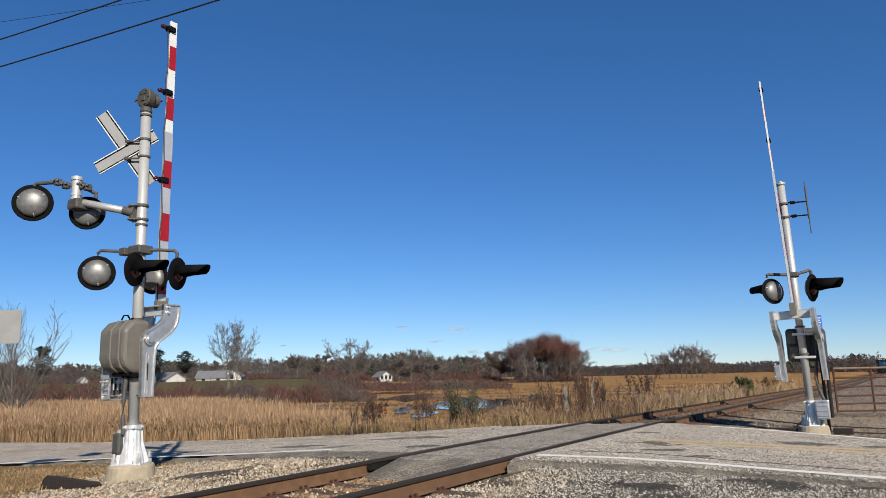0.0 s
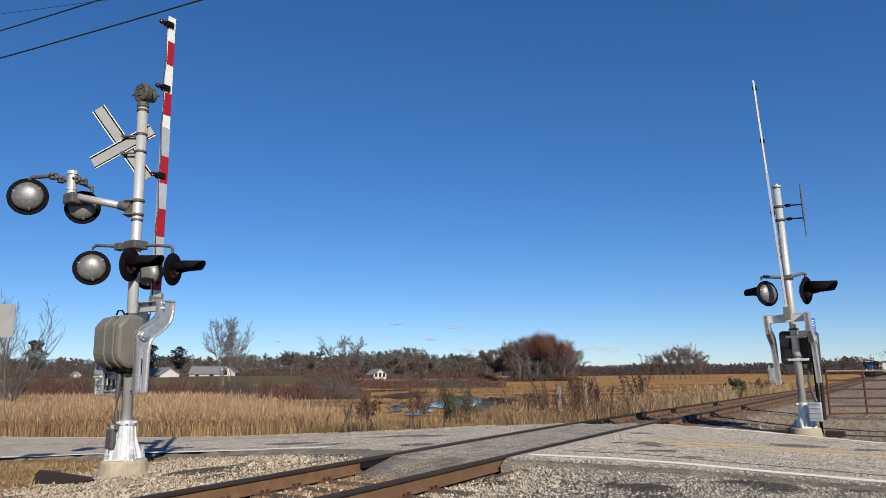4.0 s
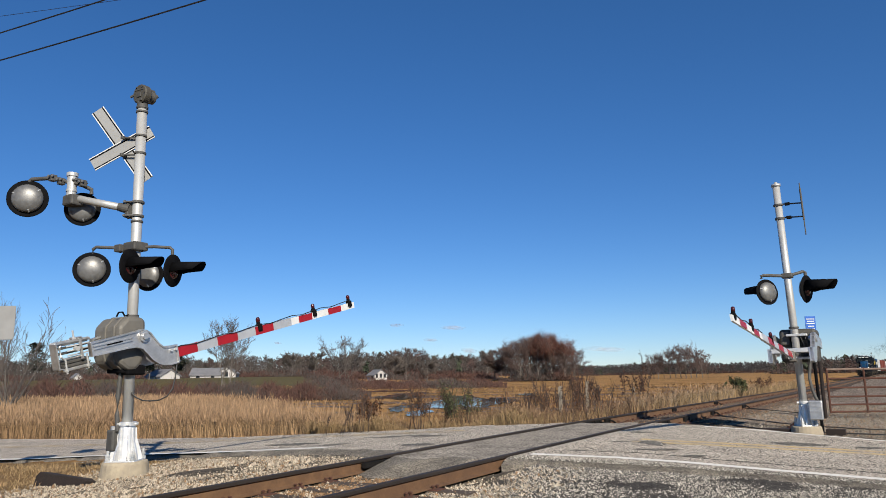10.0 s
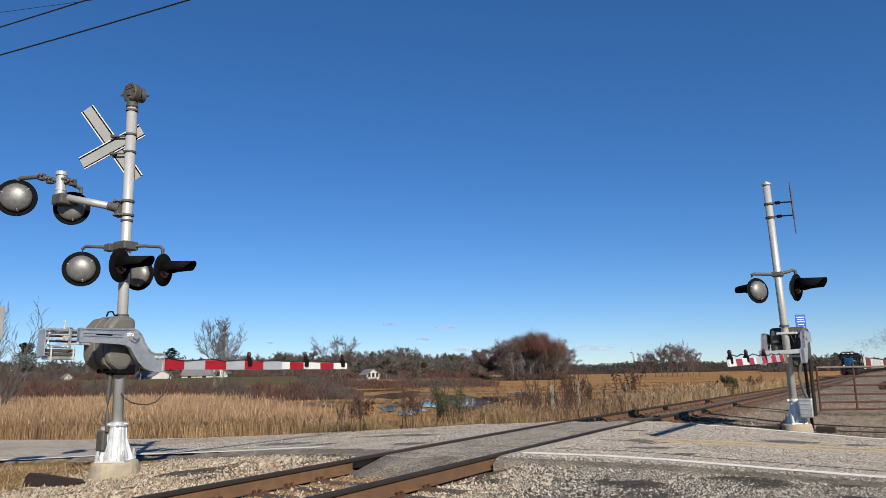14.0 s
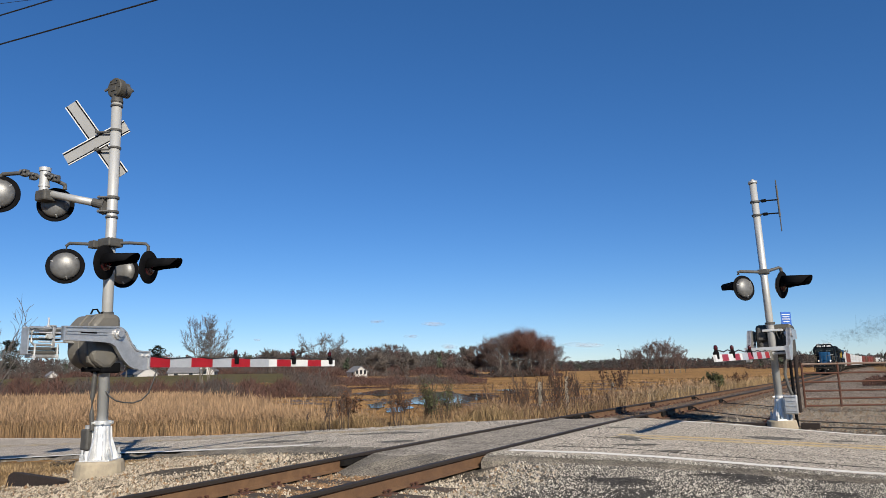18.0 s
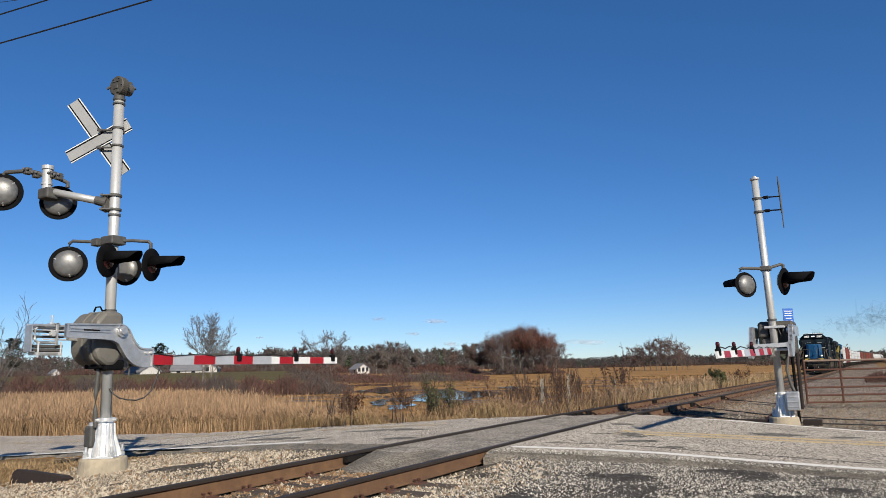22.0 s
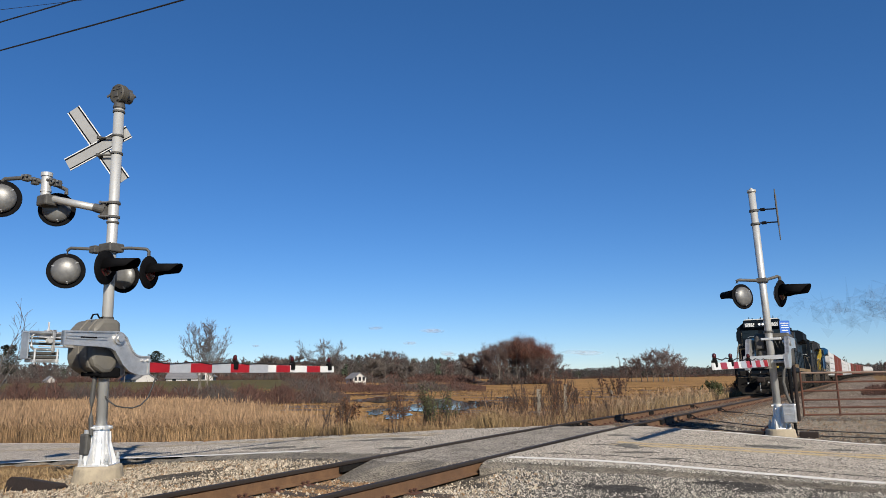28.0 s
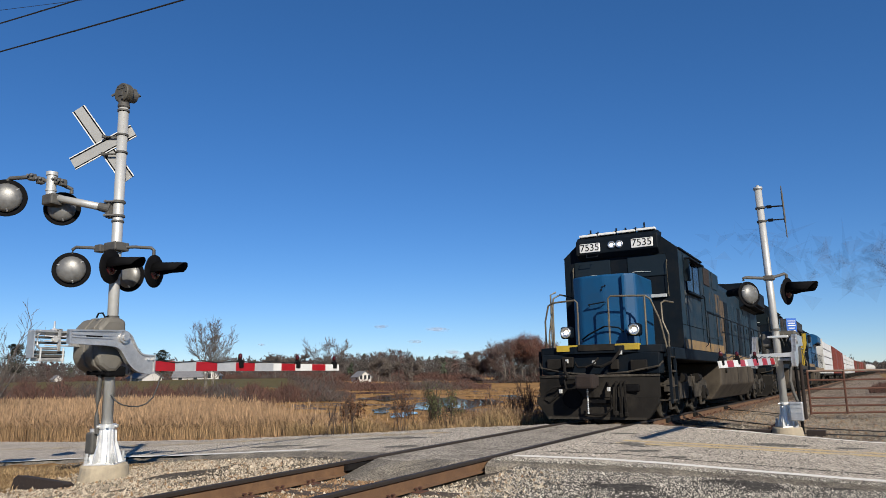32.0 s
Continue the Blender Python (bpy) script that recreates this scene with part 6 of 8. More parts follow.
    # front handrails
    for pts in ([(-1.45, -1.5, 1.66), (-1.35, -1.75, 2.3), (-1.22, -1.85, 2.66), (-1.1, -1.88, 2.72), (-0.52, -1.95, 2.74), (-0.46, -1.95, 2.68), (-0.46, -1.95, 1.68)],
                [(0.28, -1.98, 1.68), (0.28, -1.98, 2.72), (0.34, -1.98, 2.78), (1.1, -1.9, 2.74), (1.2, -1.88, 2.66), (1.36, -1.8, 2.2), (1.45, -1.72, 1.62), (1.47, -1.7, 0.95)],
                [(1.42, -1.35, 0.95), (1.42, -1.35, 1.9), (1.3, -1.3, 2.2), (1.28, -1.25, 2.62), (1.32, -1.1, 2.68), (1.4, -0.6, 2.68)],
                [(-1.1, -1.86, 1.66), (-1.1, -1.86, 2.72)], [(1.08, -1.9, 1.66), (1.08, -1.9, 2.74)],
                [(-1.42, -1.35, 0.95), (-1.42, -1.35, 2.0), (-1.32, -1.25, 2.9), (-1.2, -1.1, 3.0), (-1.0, -0.6, 2.95)], [(-1.25, -1.6, 1.66), (-1.25, -1.6, 2.95), (-1.15, -1.5, 3.02)]):
        bm = tube(B(), pts, 0.022, 8)
        part("front_handrail", bm, "handrail", lo, "worn tan handrail")
    # tank and trucks
    bm = prism(B(), [(-1.1, 0.28), (1.1, 0.28), (1.42, 0.72), (1.42, 1.34), (-1.42, 1.34), (-1.42, 0.72)], "y", 4.75, 11.6, 0.04)
    part("fuel_tank", bm, "tank_dust", lo, "dusty grey fuel tank")
    for s in (-1, 1):
        bm = B()
        box(bm, (min(s * 1.42, s * 1.435), 7.9, 0.74), (max(s * 1.42, s * 1.435), 7.96, 1.32))
        box(bm, (min(s * 1.42, s * 1.435), 10.1, 0.74), (max(s * 1.42, s * 1.435), 10.16, 1.32))
        part("tank_seam", bm, "under", lo)
        bm = cyl(B(), (s * 1.41, 5.6, 1.12), (s * 1.47, 5.6, 1.12), 0.07, n=14)
        part("filler_cap", bm, "plow", lo)
    truck(lo, 1.9, 3, 1.75, 0.52)
    truck(lo, 14.4, 3, 1.75, 0.52)
    coupler(lo, end + 0.1, 0.6)
    rolling(lo, rel)
    return lo


locomotive(0.0, "grimy dark blue diesel locomotive with bright blue nose", "navy", "nose_blue", "loco_black", "gold", "7535")
locomotive(20.2, "dark charcoal diesel locomotive coupled behind the leader", "loco_grey", "loco_grey", "loco_black", "under")
locomotive(40.4, "blue diesel locomotive with yellow brow over its windscreens", "nose_blue", "loco_grey", "loco_black", "gold", "", "yellow")


def freight_car(rel, length, kind_of, paint, label):
    ca = thing("freight_car", Matrix(), label, "freight car", "freight cars of the train")
    L = length
    bm = B()
    box(bm, (-1.25, 0.4, 0.95), (1.25, L - 0.4, 1.18), 0.02)
    box(bm, (-0.3, -0.1, 0.75), (0.3, L + 0.1, 1.0), 0.02)
    part("underframe", bm, "under", ca)
    truck(ca, 2.3, 2, 1.75, 0.44)
    truck(ca, L - 2.3, 2, 1.75, 0.44)
    if kind_of == "box":
        bm = prism(B(), [(-1.5, 1.15), (1.5, 1.15), (1.5, 4.35), (1.2, 4.55), (-1.2, 4.55), (-1.5, 4.35)], "y", 0.2, L - 0.2, 0.02)
        body = part("body", bm, paint, ca)
        for s in (-1, 1):
            n = int(L / 1.1)
            for k in range(n + 1):
                y = 0.25 + k * (L - 0.5) / n
                if abs(y - L / 2) > 1.6:
                    bm = B()
                    box(bm, (s * 1.5 - 0.03, y - 0.05, 1.2), (s * 1.5 + 0.05, y + 0.05, 4.3))
                    part("side_post", bm, paint, body)
            bm = B()
            box(bm, (s * 1.5 - 0.02, L / 2 - 1.5, 1.25), (s * 1.58, L / 2 + 1.5, 4.2), 0.02)
            for k in range(5):
                box(bm, (s * 1.57, L / 2 - 1.45, 1.5 + k * 0.58), (s * 1.6, L / 2 + 1.45, 1.56 + k * 0.58))
            part("sliding_door", bm, paint, body)
        for k in range(9):
            bm = B()
            box(bm, (-1.45, 0.12, 1.4 + k * 0.34), (1.45, 0.24, 1.5 + k * 0.34), 0.02)
            part("end_rib", bm, paint, body)
        for x in (-1.35, -0.95):
            bm = B()
            box(bm, (x - 0.015, 0.08, 1.2), (x + 0.015, 0.11, 4.4))
            part("ladder_rail", bm, "under", body)
    elif kind_of == "lumber":
        bm = B()
        box(bm, (-1.4, 0.2, 1.15), (1.4, L - 0.2, 1.3), 0.02)
        for y in (0.3, L - 0.55):
            box(bm, (-1.4, y, 1.3), (1.4, y + 0.25, 4.5), 0.02)
        box(bm, (-0.08, 0.4, 1.3), (0.08, L - 0.4, 4.55))
        part("bulkhead_frame", bm, paint, ca)
        for s in (-1, 1):
            for k in range(5):
                for j in range(4):
                    w = (L - 1.4) / 5
                    bm = B()
                    box(bm, (0.12 if s > 0 else -1.4, 0.7 + k * w, 1.34 + j * 0.76), (1.4 if s > 0 else -0.12, 0.7 + (k + 0.95) * w, 2.02 + j * 0.76), 0.03)
                    part("wrapped_load", bm, "wrap", ca, "white wrapped lumber bundle")
    else:
        bm = lathe(B(), [(0.0, 0.0), (0.8, 0.08), (1.25, 0.35), (1.45, 0.8), (1.45, L - 1.4), (1.25, L - 0.95), (0.8, L - 0.68), (0.0, L - 0.6)], facing((0, 0.3, 2.65), (0, 1, 0)), 32)
        part("tank", bm, paint, ca, "", True)
        bm = cyl(B(), (0, L / 2, 4.05), (0, L / 2, 4.4), 0.35, n=18)
        part("dome", bm, paint, ca)
    rolling(ca, rel)


LUMBER = (22.4, "lumber", "car_white", "flat car with white wrapped lumber")
RED_BOX = (16.6, "box", "car_red", "red boxcar with ribbed sides")
BROWN_BOX = (16.6, "box", "car_brown", "brown weathered steel boxcar, ribbed sides")
TANK_CAR = (16.0, "tank", "car_white", "grimy white cylindrical tank car")
at = 61.2
for length, kind_of, paint, label in ((18.6, "lumber", "car_white", "flat car with white wrapped lumber"), RED_BOX, RED_BOX, LUMBER, LUMBER, LUMBER, LUMBER, RED_BOX, BROWN_BOX, RED_BOX, RED_BOX, BROWN_BOX, TANK_CAR, TANK_CAR, TANK_CAR, TANK_CAR):
    freight_car(at, length, kind_of, paint, label)
    at += length + 0.7


# diesel exhaust: thin grey puffs that travel with the leading locomotive
def smoke_material():
    m = bpy.data.materials.new("thin_exhaust_smoke")
    m.use_nodes = True
    n, k = m.node_tree.nodes, m.node_tree.links
    n.remove(n["Principled BSDF"])
    d, t, x = n.new("ShaderNodeBsdfDiffuse"), n.new("ShaderNodeBsdfTransparent"), n.new("ShaderNodeMixShader")
    d.inputs[0].default_value = (0.07, 0.07, 0.075, 1)
    x.inputs[0].default_value = 0.09
    k.new(t.outputs[0], x.inputs[1]), k.new(d.outputs[0], x.inputs[2])
    k.new(x.outputs[0], n["Material Output"].inputs[0])
    return m


M["smoke"] = smoke_material()
smoke = thing("exhaust_smoke", Matrix(), "thin grey diesel exhaust drifting above the train", "smoke")
sr = np.random.default_rng(9)
SOOT = 200
u = sr.random(SOOT) ** 0.8
wide = 0.25 + 1.5 * u
mid = np.stack([0.2 + 10 * u ** 1.2, 9.0 + 38 * u ** 1.2, 4.8 + 3.8 * u ** 0.7 + 0.7 * np.sin(u * 9)], -1)
mid += sr.normal(0, 1, (SOOT, 3)) * np.stack([wide, wide * 1.6, wide * 0.6], -1)
flake = sr.normal(0, 1, (SOOT, 3, 3)) * (0.25 + 0.55 * u)[:, None, None]
o = new("smoke_wisps", mesh_of("smoke_wisps", (mid[:, None] + flake).reshape(-1, 3), np.arange(SOOT * 3).reshape(-1, 3), ["smoke"]))
o.parent = smoke
o.visible_shadow = False
rolling(smoke, 0.0)


# distance and vegetation
EYE0 = Vector((5.23, 0, 0))


def bearing(px, dist):
    """A place by its direction from the viewer's stand (a column of the view at the start) and distance ahead."""
    p = EYE0 + (VV + RV * ((px - 784) / 1256.8 * 0.985)) * dist
    return p.x, p.y, float(ground_z(p.x, p.y))


class Mass:
    """Collects many small faces for one mesh."""

    def __init__(self):
        self.v, self.f, self.m, self.n = [], [], [], 0

    def add(self, verts, faces, mi=0):
        self.v.append(np.asarray(verts, float).reshape(-1, 3))
        fa = np.asarray(faces).reshape(-1, np.asarray(faces).shape[-1]) + self.n
        self.f += fa.tolist()
        self.m += [mi] * len(fa)
        self.n += len(self.v[-1])

    def object(self, name, materials, parent=None):
        o = new(name, mesh_of(name, np.concatenate(self.v), self.f, materials, self.m))
        if parent:
            o.parent = parent
        return o


def grow(rs, height, spread, levels=4, lean=0.0, fork=0.25, upness=0.35, first=0.3, kids=(3, 5), r0=None):
    """Branch segments of a bare tree: list of (start, end, radius, radius, level)."""
    out = []

    def branch(p, d, length, r, level):
        n = 3 if level < 2 else 2
        for k in range(n):
            q = p + d * (length / n)
            r2 = r * (1 - 0.28 if level == 0 else 0.72 if n == 3 else 0.62)
            out.append((p, q, r, r2, level))
            if level < levels and (level > 0 or k >= (1 if first < 0.4 else 2) or n == 2):
                for _ in range(rs.randint(*kids)):
                    side = Vector((rs.gauss(0, 1), rs.gauss(0, 1), rs.gauss(0, 0.45))).normalized()
                    nd = (d * rs.uniform(0.5, 0.9) + side * spread * rs.uniform(0.6, 1.1) + Vector((0, 0, upness))).normalized()
                    branch(p + (q - p) * rs.uniform(0.35, 1.0), nd, length * rs.uniform(0.42, 0.66), r2 * 0.6, level + 1)
            p, r = q, r2
            d = (d + Vector((rs.gauss(0, fork), rs.gauss(0, fork), rs.gauss(0, fork * 0.5))) * 0.5).normalized()

    branch(Vector((0, 0, 0)), Vector((lean, rs.gauss(0, 0.05), 1)).normalized(), height * 0.62, r0 or height * 0.02, 0)
    return out


def fan_limbs(rs, height, spread, lean=0.0):
    """A short trunk that divides into upswept limbs with fine twigs: a bare broad crown."""
    out = []

    def limb(p, d, length, r, level):
        n = 4 if level < 3 else 2
        for k in range(n):
            q = p + d * (length / n)
            r2 = r * 0.8
            out.append((p, q, r, r2, level))
            if level < 4:
                for _ in range(1 if level < 2 else rs.randint(1, 2)):
                    side = Vector((rs.gauss(0, 1), rs.gauss(0, 1), 0.25)).normalized()
                    nd = (d + side * rs.uniform(0.45, 0.85) + Vector((0, 0, 0.15))).normalized()
                    limb(p + (q - p) * rs.uniform(0.2, 1), nd, length * rs.uniform(0.38, 0.55), r2 * 0.55, level + 1)
            p, r = q, r2
            d = (d + Vector((rs.gauss(0, 0.07), rs.gauss(0, 0.07), 0.05))).normalized()

    top = Vector((lean * height * 0.2, 0, height * 0.2))
    r0 = height * 0.018
    out.append((Vector((0, 0, 0)), top, r0, r0 * 0.85, 0))
    m = rs.randint(5, 7)
    for k in range(m):
        a = 2 * math.pi * k / m + rs.uniform(-0.4, 0.4)
        tilt = radians(rs.uniform(8, 20 + 28 * spread))
        d = Vector((math.sin(tilt) * math.cos(a) + lean, math.sin(tilt) * math.sin(a), math.cos(tilt))).normalized()
        limb(top * rs.uniform(0.7, 1.0), d, height * rs.uniform(0.62, 0.82) * (0.75 + 0.25 * math.cos(tilt)), r0 * 0.5, 1)
    return out


def dome_limbs(rs, height, wide, mains=11, lean=0.0, low=0.26, stems=1):
    """A bare tree: one or more stems, then upswept limbs that bend outward to a rounded crown and break up into fine twigs."""
    out = []
    r0 = height * 0.014
    top = Vector((lean * height * 0.3, 0, height))

    def twig(p, d, ln, r, level, n):
        q = p + d * ln
        out.append((p, q, r, r * 0.6, level))
        if level < 4:
            for _ in range(n):
                nd = (d + Vector((rs.gauss(0, 0.42), rs.gauss(0, 0.42), rs.gauss(0.2, 0.3)))).normalized()
                twig(p + (q - p) * rs.uniform(0.3, 1.0), nd, ln * rs.uniform(0.5, 0.8), r * 0.6, level + 1, n)

    for st in range(stems):
        sa = 2 * math.pi * st / stems + rs.uniform(-0.4, 0.4)
        away = Vector((math.cos(sa), math.sin(sa), 0)) * (wide * 0.3 if stems > 1 else 0.0)
        foot = away * 0.1
        fork = away * 0.35 + Vector((lean * height * low, 0, height * low))
        tip = away + Vector((lean * height * 0.3, 0, height * rs.uniform(0.9, 1.0)))
        out.append((foot, fork, r0 / stems ** 0.4, r0 * 0.8 / stems ** 0.4, 0))
        p = fork
        for i in range(1, 7):
            q = fork.lerp(tip, i / 6) + Vector((rs.gauss(0, 0.015), rs.gauss(0, 0.015), 0)) * height
            out.append((p, q, r0 * 0.75 * (1 - (i - 1) / 6.5) / stems ** 0.4, r0 * 0.75 * (1 - i / 6.5) / stems ** 0.4, 0 if i < 3 else 1))
            p = q
        for k in range(max(4, mains // stems)):
            a = rs.uniform(0, 2 * math.pi)
            h0 = low + (0.86 - low) * (k + rs.random()) / max(4, mains // stems) * 0.9
            start = fork.lerp(tip, (h0 - low) / (1 - low))
            rise = (1 - h0) * (rs.uniform(0.35, 0.85) if stems > 1 else rs.uniform(0.12, 0.6))
            full = math.sqrt(max(0.06, 1 - ((h0 + rise - 0.56) / 0.46) ** 2))
            w = wide * 0.5 * full * rs.uniform(0.6, 1.0)
            goal = start + Vector((math.cos(a) * w, math.sin(a) * w, rise * height))
            bend = start.lerp(goal, 0.5) + Vector((math.cos(a) * w * 0.18, math.sin(a) * w * 0.18, -0.12 * rise * height))
            pts = [start * (1 - u) ** 2 + bend * (2 * u * (1 - u)) + goal * u * u for u in (0, 0.25, 0.5, 0.75, 1.0)]
            for i in range(4):
                out.append((pts[i], pts[i + 1], r0 * (0.36 - 0.08 * i), r0 * (0.28 - 0.08 * i), 1 if i < 2 else 2))
                for _ in range(3):
                    d = ((pts[i + 1] - pts[i]).normalized() + Vector((rs.gauss(0, 0.45), rs.gauss(0, 0.45), rs.gauss(0.25, 0.3)))).normalized()
                    twig(pts[i].lerp(pts[i + 1], rs.random()), d, height * rs.uniform(0.07, 0.14), r0 * 0.13, 2, 4)
    return out


def limbs(mass, segs, sides=4, thin=0.0, mi=0, lo=0, hi=9):
    for p, q, r, r2, lev in segs:
        if not lo <= lev <= hi:
            continue
        d = (q - p)
        if d.length < 1e-4:
            continue
        n = sides if lev < 2 else 3
        qd = d.to_track_quat("Z", "Y")
        ring = []
        for c, rr in ((p, max(r, thin)), (q, max(r2, thin))):
            for j in range(n):
                a = 2 * math.pi * j / n
                ring.append(c + qd @ Vector((rr * math.cos(a), rr * math.sin(a), 0)))
        mass.add([tuple(v) for v in ring], [(j, (j + 1) % n, n + (j + 1) % n, n + j) for j in range(n)], mi)


def leaf_cloud(mass, rs, segs, per, size, mi, level=3, jitter=0.25, keep=lambda p: True):
    nr = np.random.default_rng(rs.randint(0, 10 ** 6))
    pts = [(p, q) for p, q, r, r2, lev in segs if lev >= level and keep(q)]
    for p, q in pts:
        for _ in range(per):
            c = p + (q - p) * rs.random() + Vector((rs.gauss(0, jitter), rs.gauss(0, jitter), rs.gauss(0, jitter)))
            a, b = nr.normal(size=3), nr.normal(size=3)
            a = a / np.linalg.norm(a) * size * rs.uniform(0.6, 1.3)
            b = b / np.linalg.norm(b) * size * rs.uniform(0.5, 1.0)
            c = np.array(c)
            mass.add([c - a - b * 0.3, c + b, c + a - b * 0.2, c - b * 0.8], [(0, 1, 2, 3)], mi)


M["bark"] = pbr("grey_brown_bark", (0.17, 0.15, 0.13), (0.1, 0.088, 0.077), 3, 0.95, 0, 0.4, 20)
M["grove_twig"] = pbr("purple_brown_twigs", (0.17, 0.115, 0.1), (0.115, 0.078, 0.068), 2, 0.95, 0, 0.0, 20)
M["twig"] = pbr("brown_twigs", (0.15, 0.125, 0.108), (0.095, 0.08, 0.07), 2, 0.95, 0, 0.0, 20)
M["pale_bark"] = pbr("pale_birch_bark", (0.25, 0.215, 0.18), (0.17, 0.145, 0.12), 3, 0.9, 0, 0.3, 20)
M["oak_leaf"] = pbr("russet_oak_leaves", (0.19, 0.055, 0.028), (0.12, 0.038, 0.022), 0.4, 0.85, 0, 0.0, 10, island=0.4)
M["brown_leaf"] = pbr("withered_brown_leaves", (0.17, 0.075, 0.032), (0.1, 0.045, 0.02), 2, 0.85, 0, 0.0, 10, island=0.4)
M["russet_leaf"] = pbr("dark_russet_dead_leaves", (0.085, 0.034, 0.018), (0.05, 0.02, 0.012), 2, 0.85, 0, 0.0, 10, island=0.4)
M["green_leaf"] = pbr("dull_green_leaves", (0.065, 0.08, 0.025), (0.09, 0.085, 0.03), 2, 0.75, 0, 0.0, 10, island=0.45)
M["pine"] = pbr("dark_pine_needles", (0.05, 0.066, 0.034), (0.034, 0.046, 0.026), 1, 0.9, 0, 0.0, 10, island=0.4)
M["brush"] = pbr("maroon_brush_twigs", (0.12, 0.056, 0.04), (0.08, 0.04, 0.03), 0.3, 0.95, 0, 0.0, 10, island=0.35)
M["grey_twig"] = pbr("grey_brown_twigs", (0.105, 0.085, 0.075), (0.066, 0.055, 0.049), 0.15, 0.95, 0, 0.0, 10, island=0.3)
M["bush_twig"] = pbr("dark_brown_shrub_stems", (0.085, 0.056, 0.042), (0.05, 0.034, 0.026), 3, 0.95, 0, 0.0, 10)
M["pale_tuft"] = pbr("pale_straw_blades", (0.36, 0.27, 0.175), (0.24, 0.175, 0.108), 0.3, 0.9, 0, 0.0, 10, island=0.45)
M["weed_stem"] = pbr("dead_brown_weed_stems", (0.25, 0.155, 0.09), (0.15, 0.09, 0.053), 0.4, 0.9, 0, 0.0, 10, island=0.5)
M["trunk_dark"] = pbr("dark_grey_trunks", (0.075, 0.066, 0.06), (0.045, 0.04, 0.037), 0.2, 0.95, 0, 0.0, 10, island=0.3)
M["far_twig"] = pbr("dull_far_twigs", (0.068, 0.06, 0.058), (0.048, 0.044, 0.043), 0.05, 0.95, 0, 0.0, 10, island=0.3)
M["maroon_leaf"] = pbr("dark_maroon_leaves", (0.105, 0.06, 0.049), (0.08, 0.047, 0.04), 0.15, 0.9, 0, 0.0, 10, island=0.35)
M["reed"] = pbr("tan_reed_stalks", (0.42, 0.275, 0.145), (0.27, 0.165, 0.082), 0.25, 0.85, 0, 0.0, 10, island=0.75)
M["reed_head"] = pbr("brown_reed_plumes", (0.41, 0.27, 0.155), (0.29, 0.18, 0.1), 0.4, 0.9, 0, 0.0, 10, island=0.35)
M["tuft"] = pbr("straw_grass_blades", (0.42, 0.29, 0.145), (0.28, 0.185, 0.088), 0.3, 0.9, 0, 0.0, 10, island=0.45)
M["marsh_tuft"] = pbr("rusty_marsh_grass_blades", (0.34, 0.2, 0.085), (0.23, 0.13, 0.053), 0.08, 0.95, 0, 0.0, 10, island=0.35)


def tree(px, dist, height, spread, label, seed, levels=4, leaves=None, lean=0.0, bark="bark", thin=None, keep=lambda p: True, per=3, category="tree", group="", size=None, dome=0.0, low=0.3, stems=1, mains=12, twig="twig"):
    rs = random.Random(seed)
    x, y, z = bearing(px, dist)
    th = thing("tree", Matrix.Translation((x, y, z - 0.1)), label, category, group)
    segs = dome_limbs(rs, height, dome, mains, lean, low, stems) if dome else fan_limbs(rs, height, spread, lean)
    thin = thin if thin is not None else dist * 0.00022
    ma = Mass()
    limbs(ma, segs, 6, thin, 0, 0, 1)
    ma.object("trunk", [bark], th)
    ma = Mass()
    limbs(ma, segs, 4, thin, 0, 2, 9)
    ma.object("crown", [twig], th)
    if leaves:
        ma = Mass()
        leaf_cloud(ma, rs, segs, per, size or max(0.12, dist * 0.0008), 0, levels - 1, height * 0.035, keep)
        if ma.n:
            ma.object("leaves", [leaves], th)
    return th


# grove of oaks on the marsh island
GROVE = [(898, 250, 13.4), (906, 246, 15.2), (915, 252, 16.4), (924, 240, 17.0), (932, 256, 17.8), (940, 244, 18.2), (948, 250, 19.2), (956, 243, 19.0), (964, 252, 19.4), (972, 247, 18.6), (980, 241, 17.0), (988, 254, 17.0), (996, 246, 16.0), (1004, 240, 15.0), (1012, 250, 13.6), (1020, 245, 12.0), (944, 262, 17.0), (968, 262, 17.4), (992, 262, 15.6)]
for k, (px, d, h) in enumerate(GROVE):
    russet = 950 < px < 1012
    h *= 0.9
    tree(px, d, h, 0.85, "tall oak in a grove, half bare with russet leaves" if russet else "tall bare oak in a grove, few dull leaves", 40 + k, 4, "oak_leaf" if russet else "maroon_leaf", per=2 if russet else 1, size=0.13, group="oak grove on the marsh", keep=(lambda p: p.z > 9.2) if russet else (lambda p: p.z > 5.0 and (p.x * 7.3 + p.z * 3.1) % 1 < 0.5), dome=9.0, low=0.13, mains=13, thin=0.017, twig="grove_twig", bark="pale_bark")
tree(878, 262, 9.8, 0.8, "small oak with brown leaves beside the grove", 60, 4, "maroon_leaf", per=2, size=0.16, dome=7.0, low=0.24)
tree(866, 300, 12, 0.6, "thin bare tree at the marsh edge", 61, 4, bark="pale_bark", dome=5.0, low=0.3)
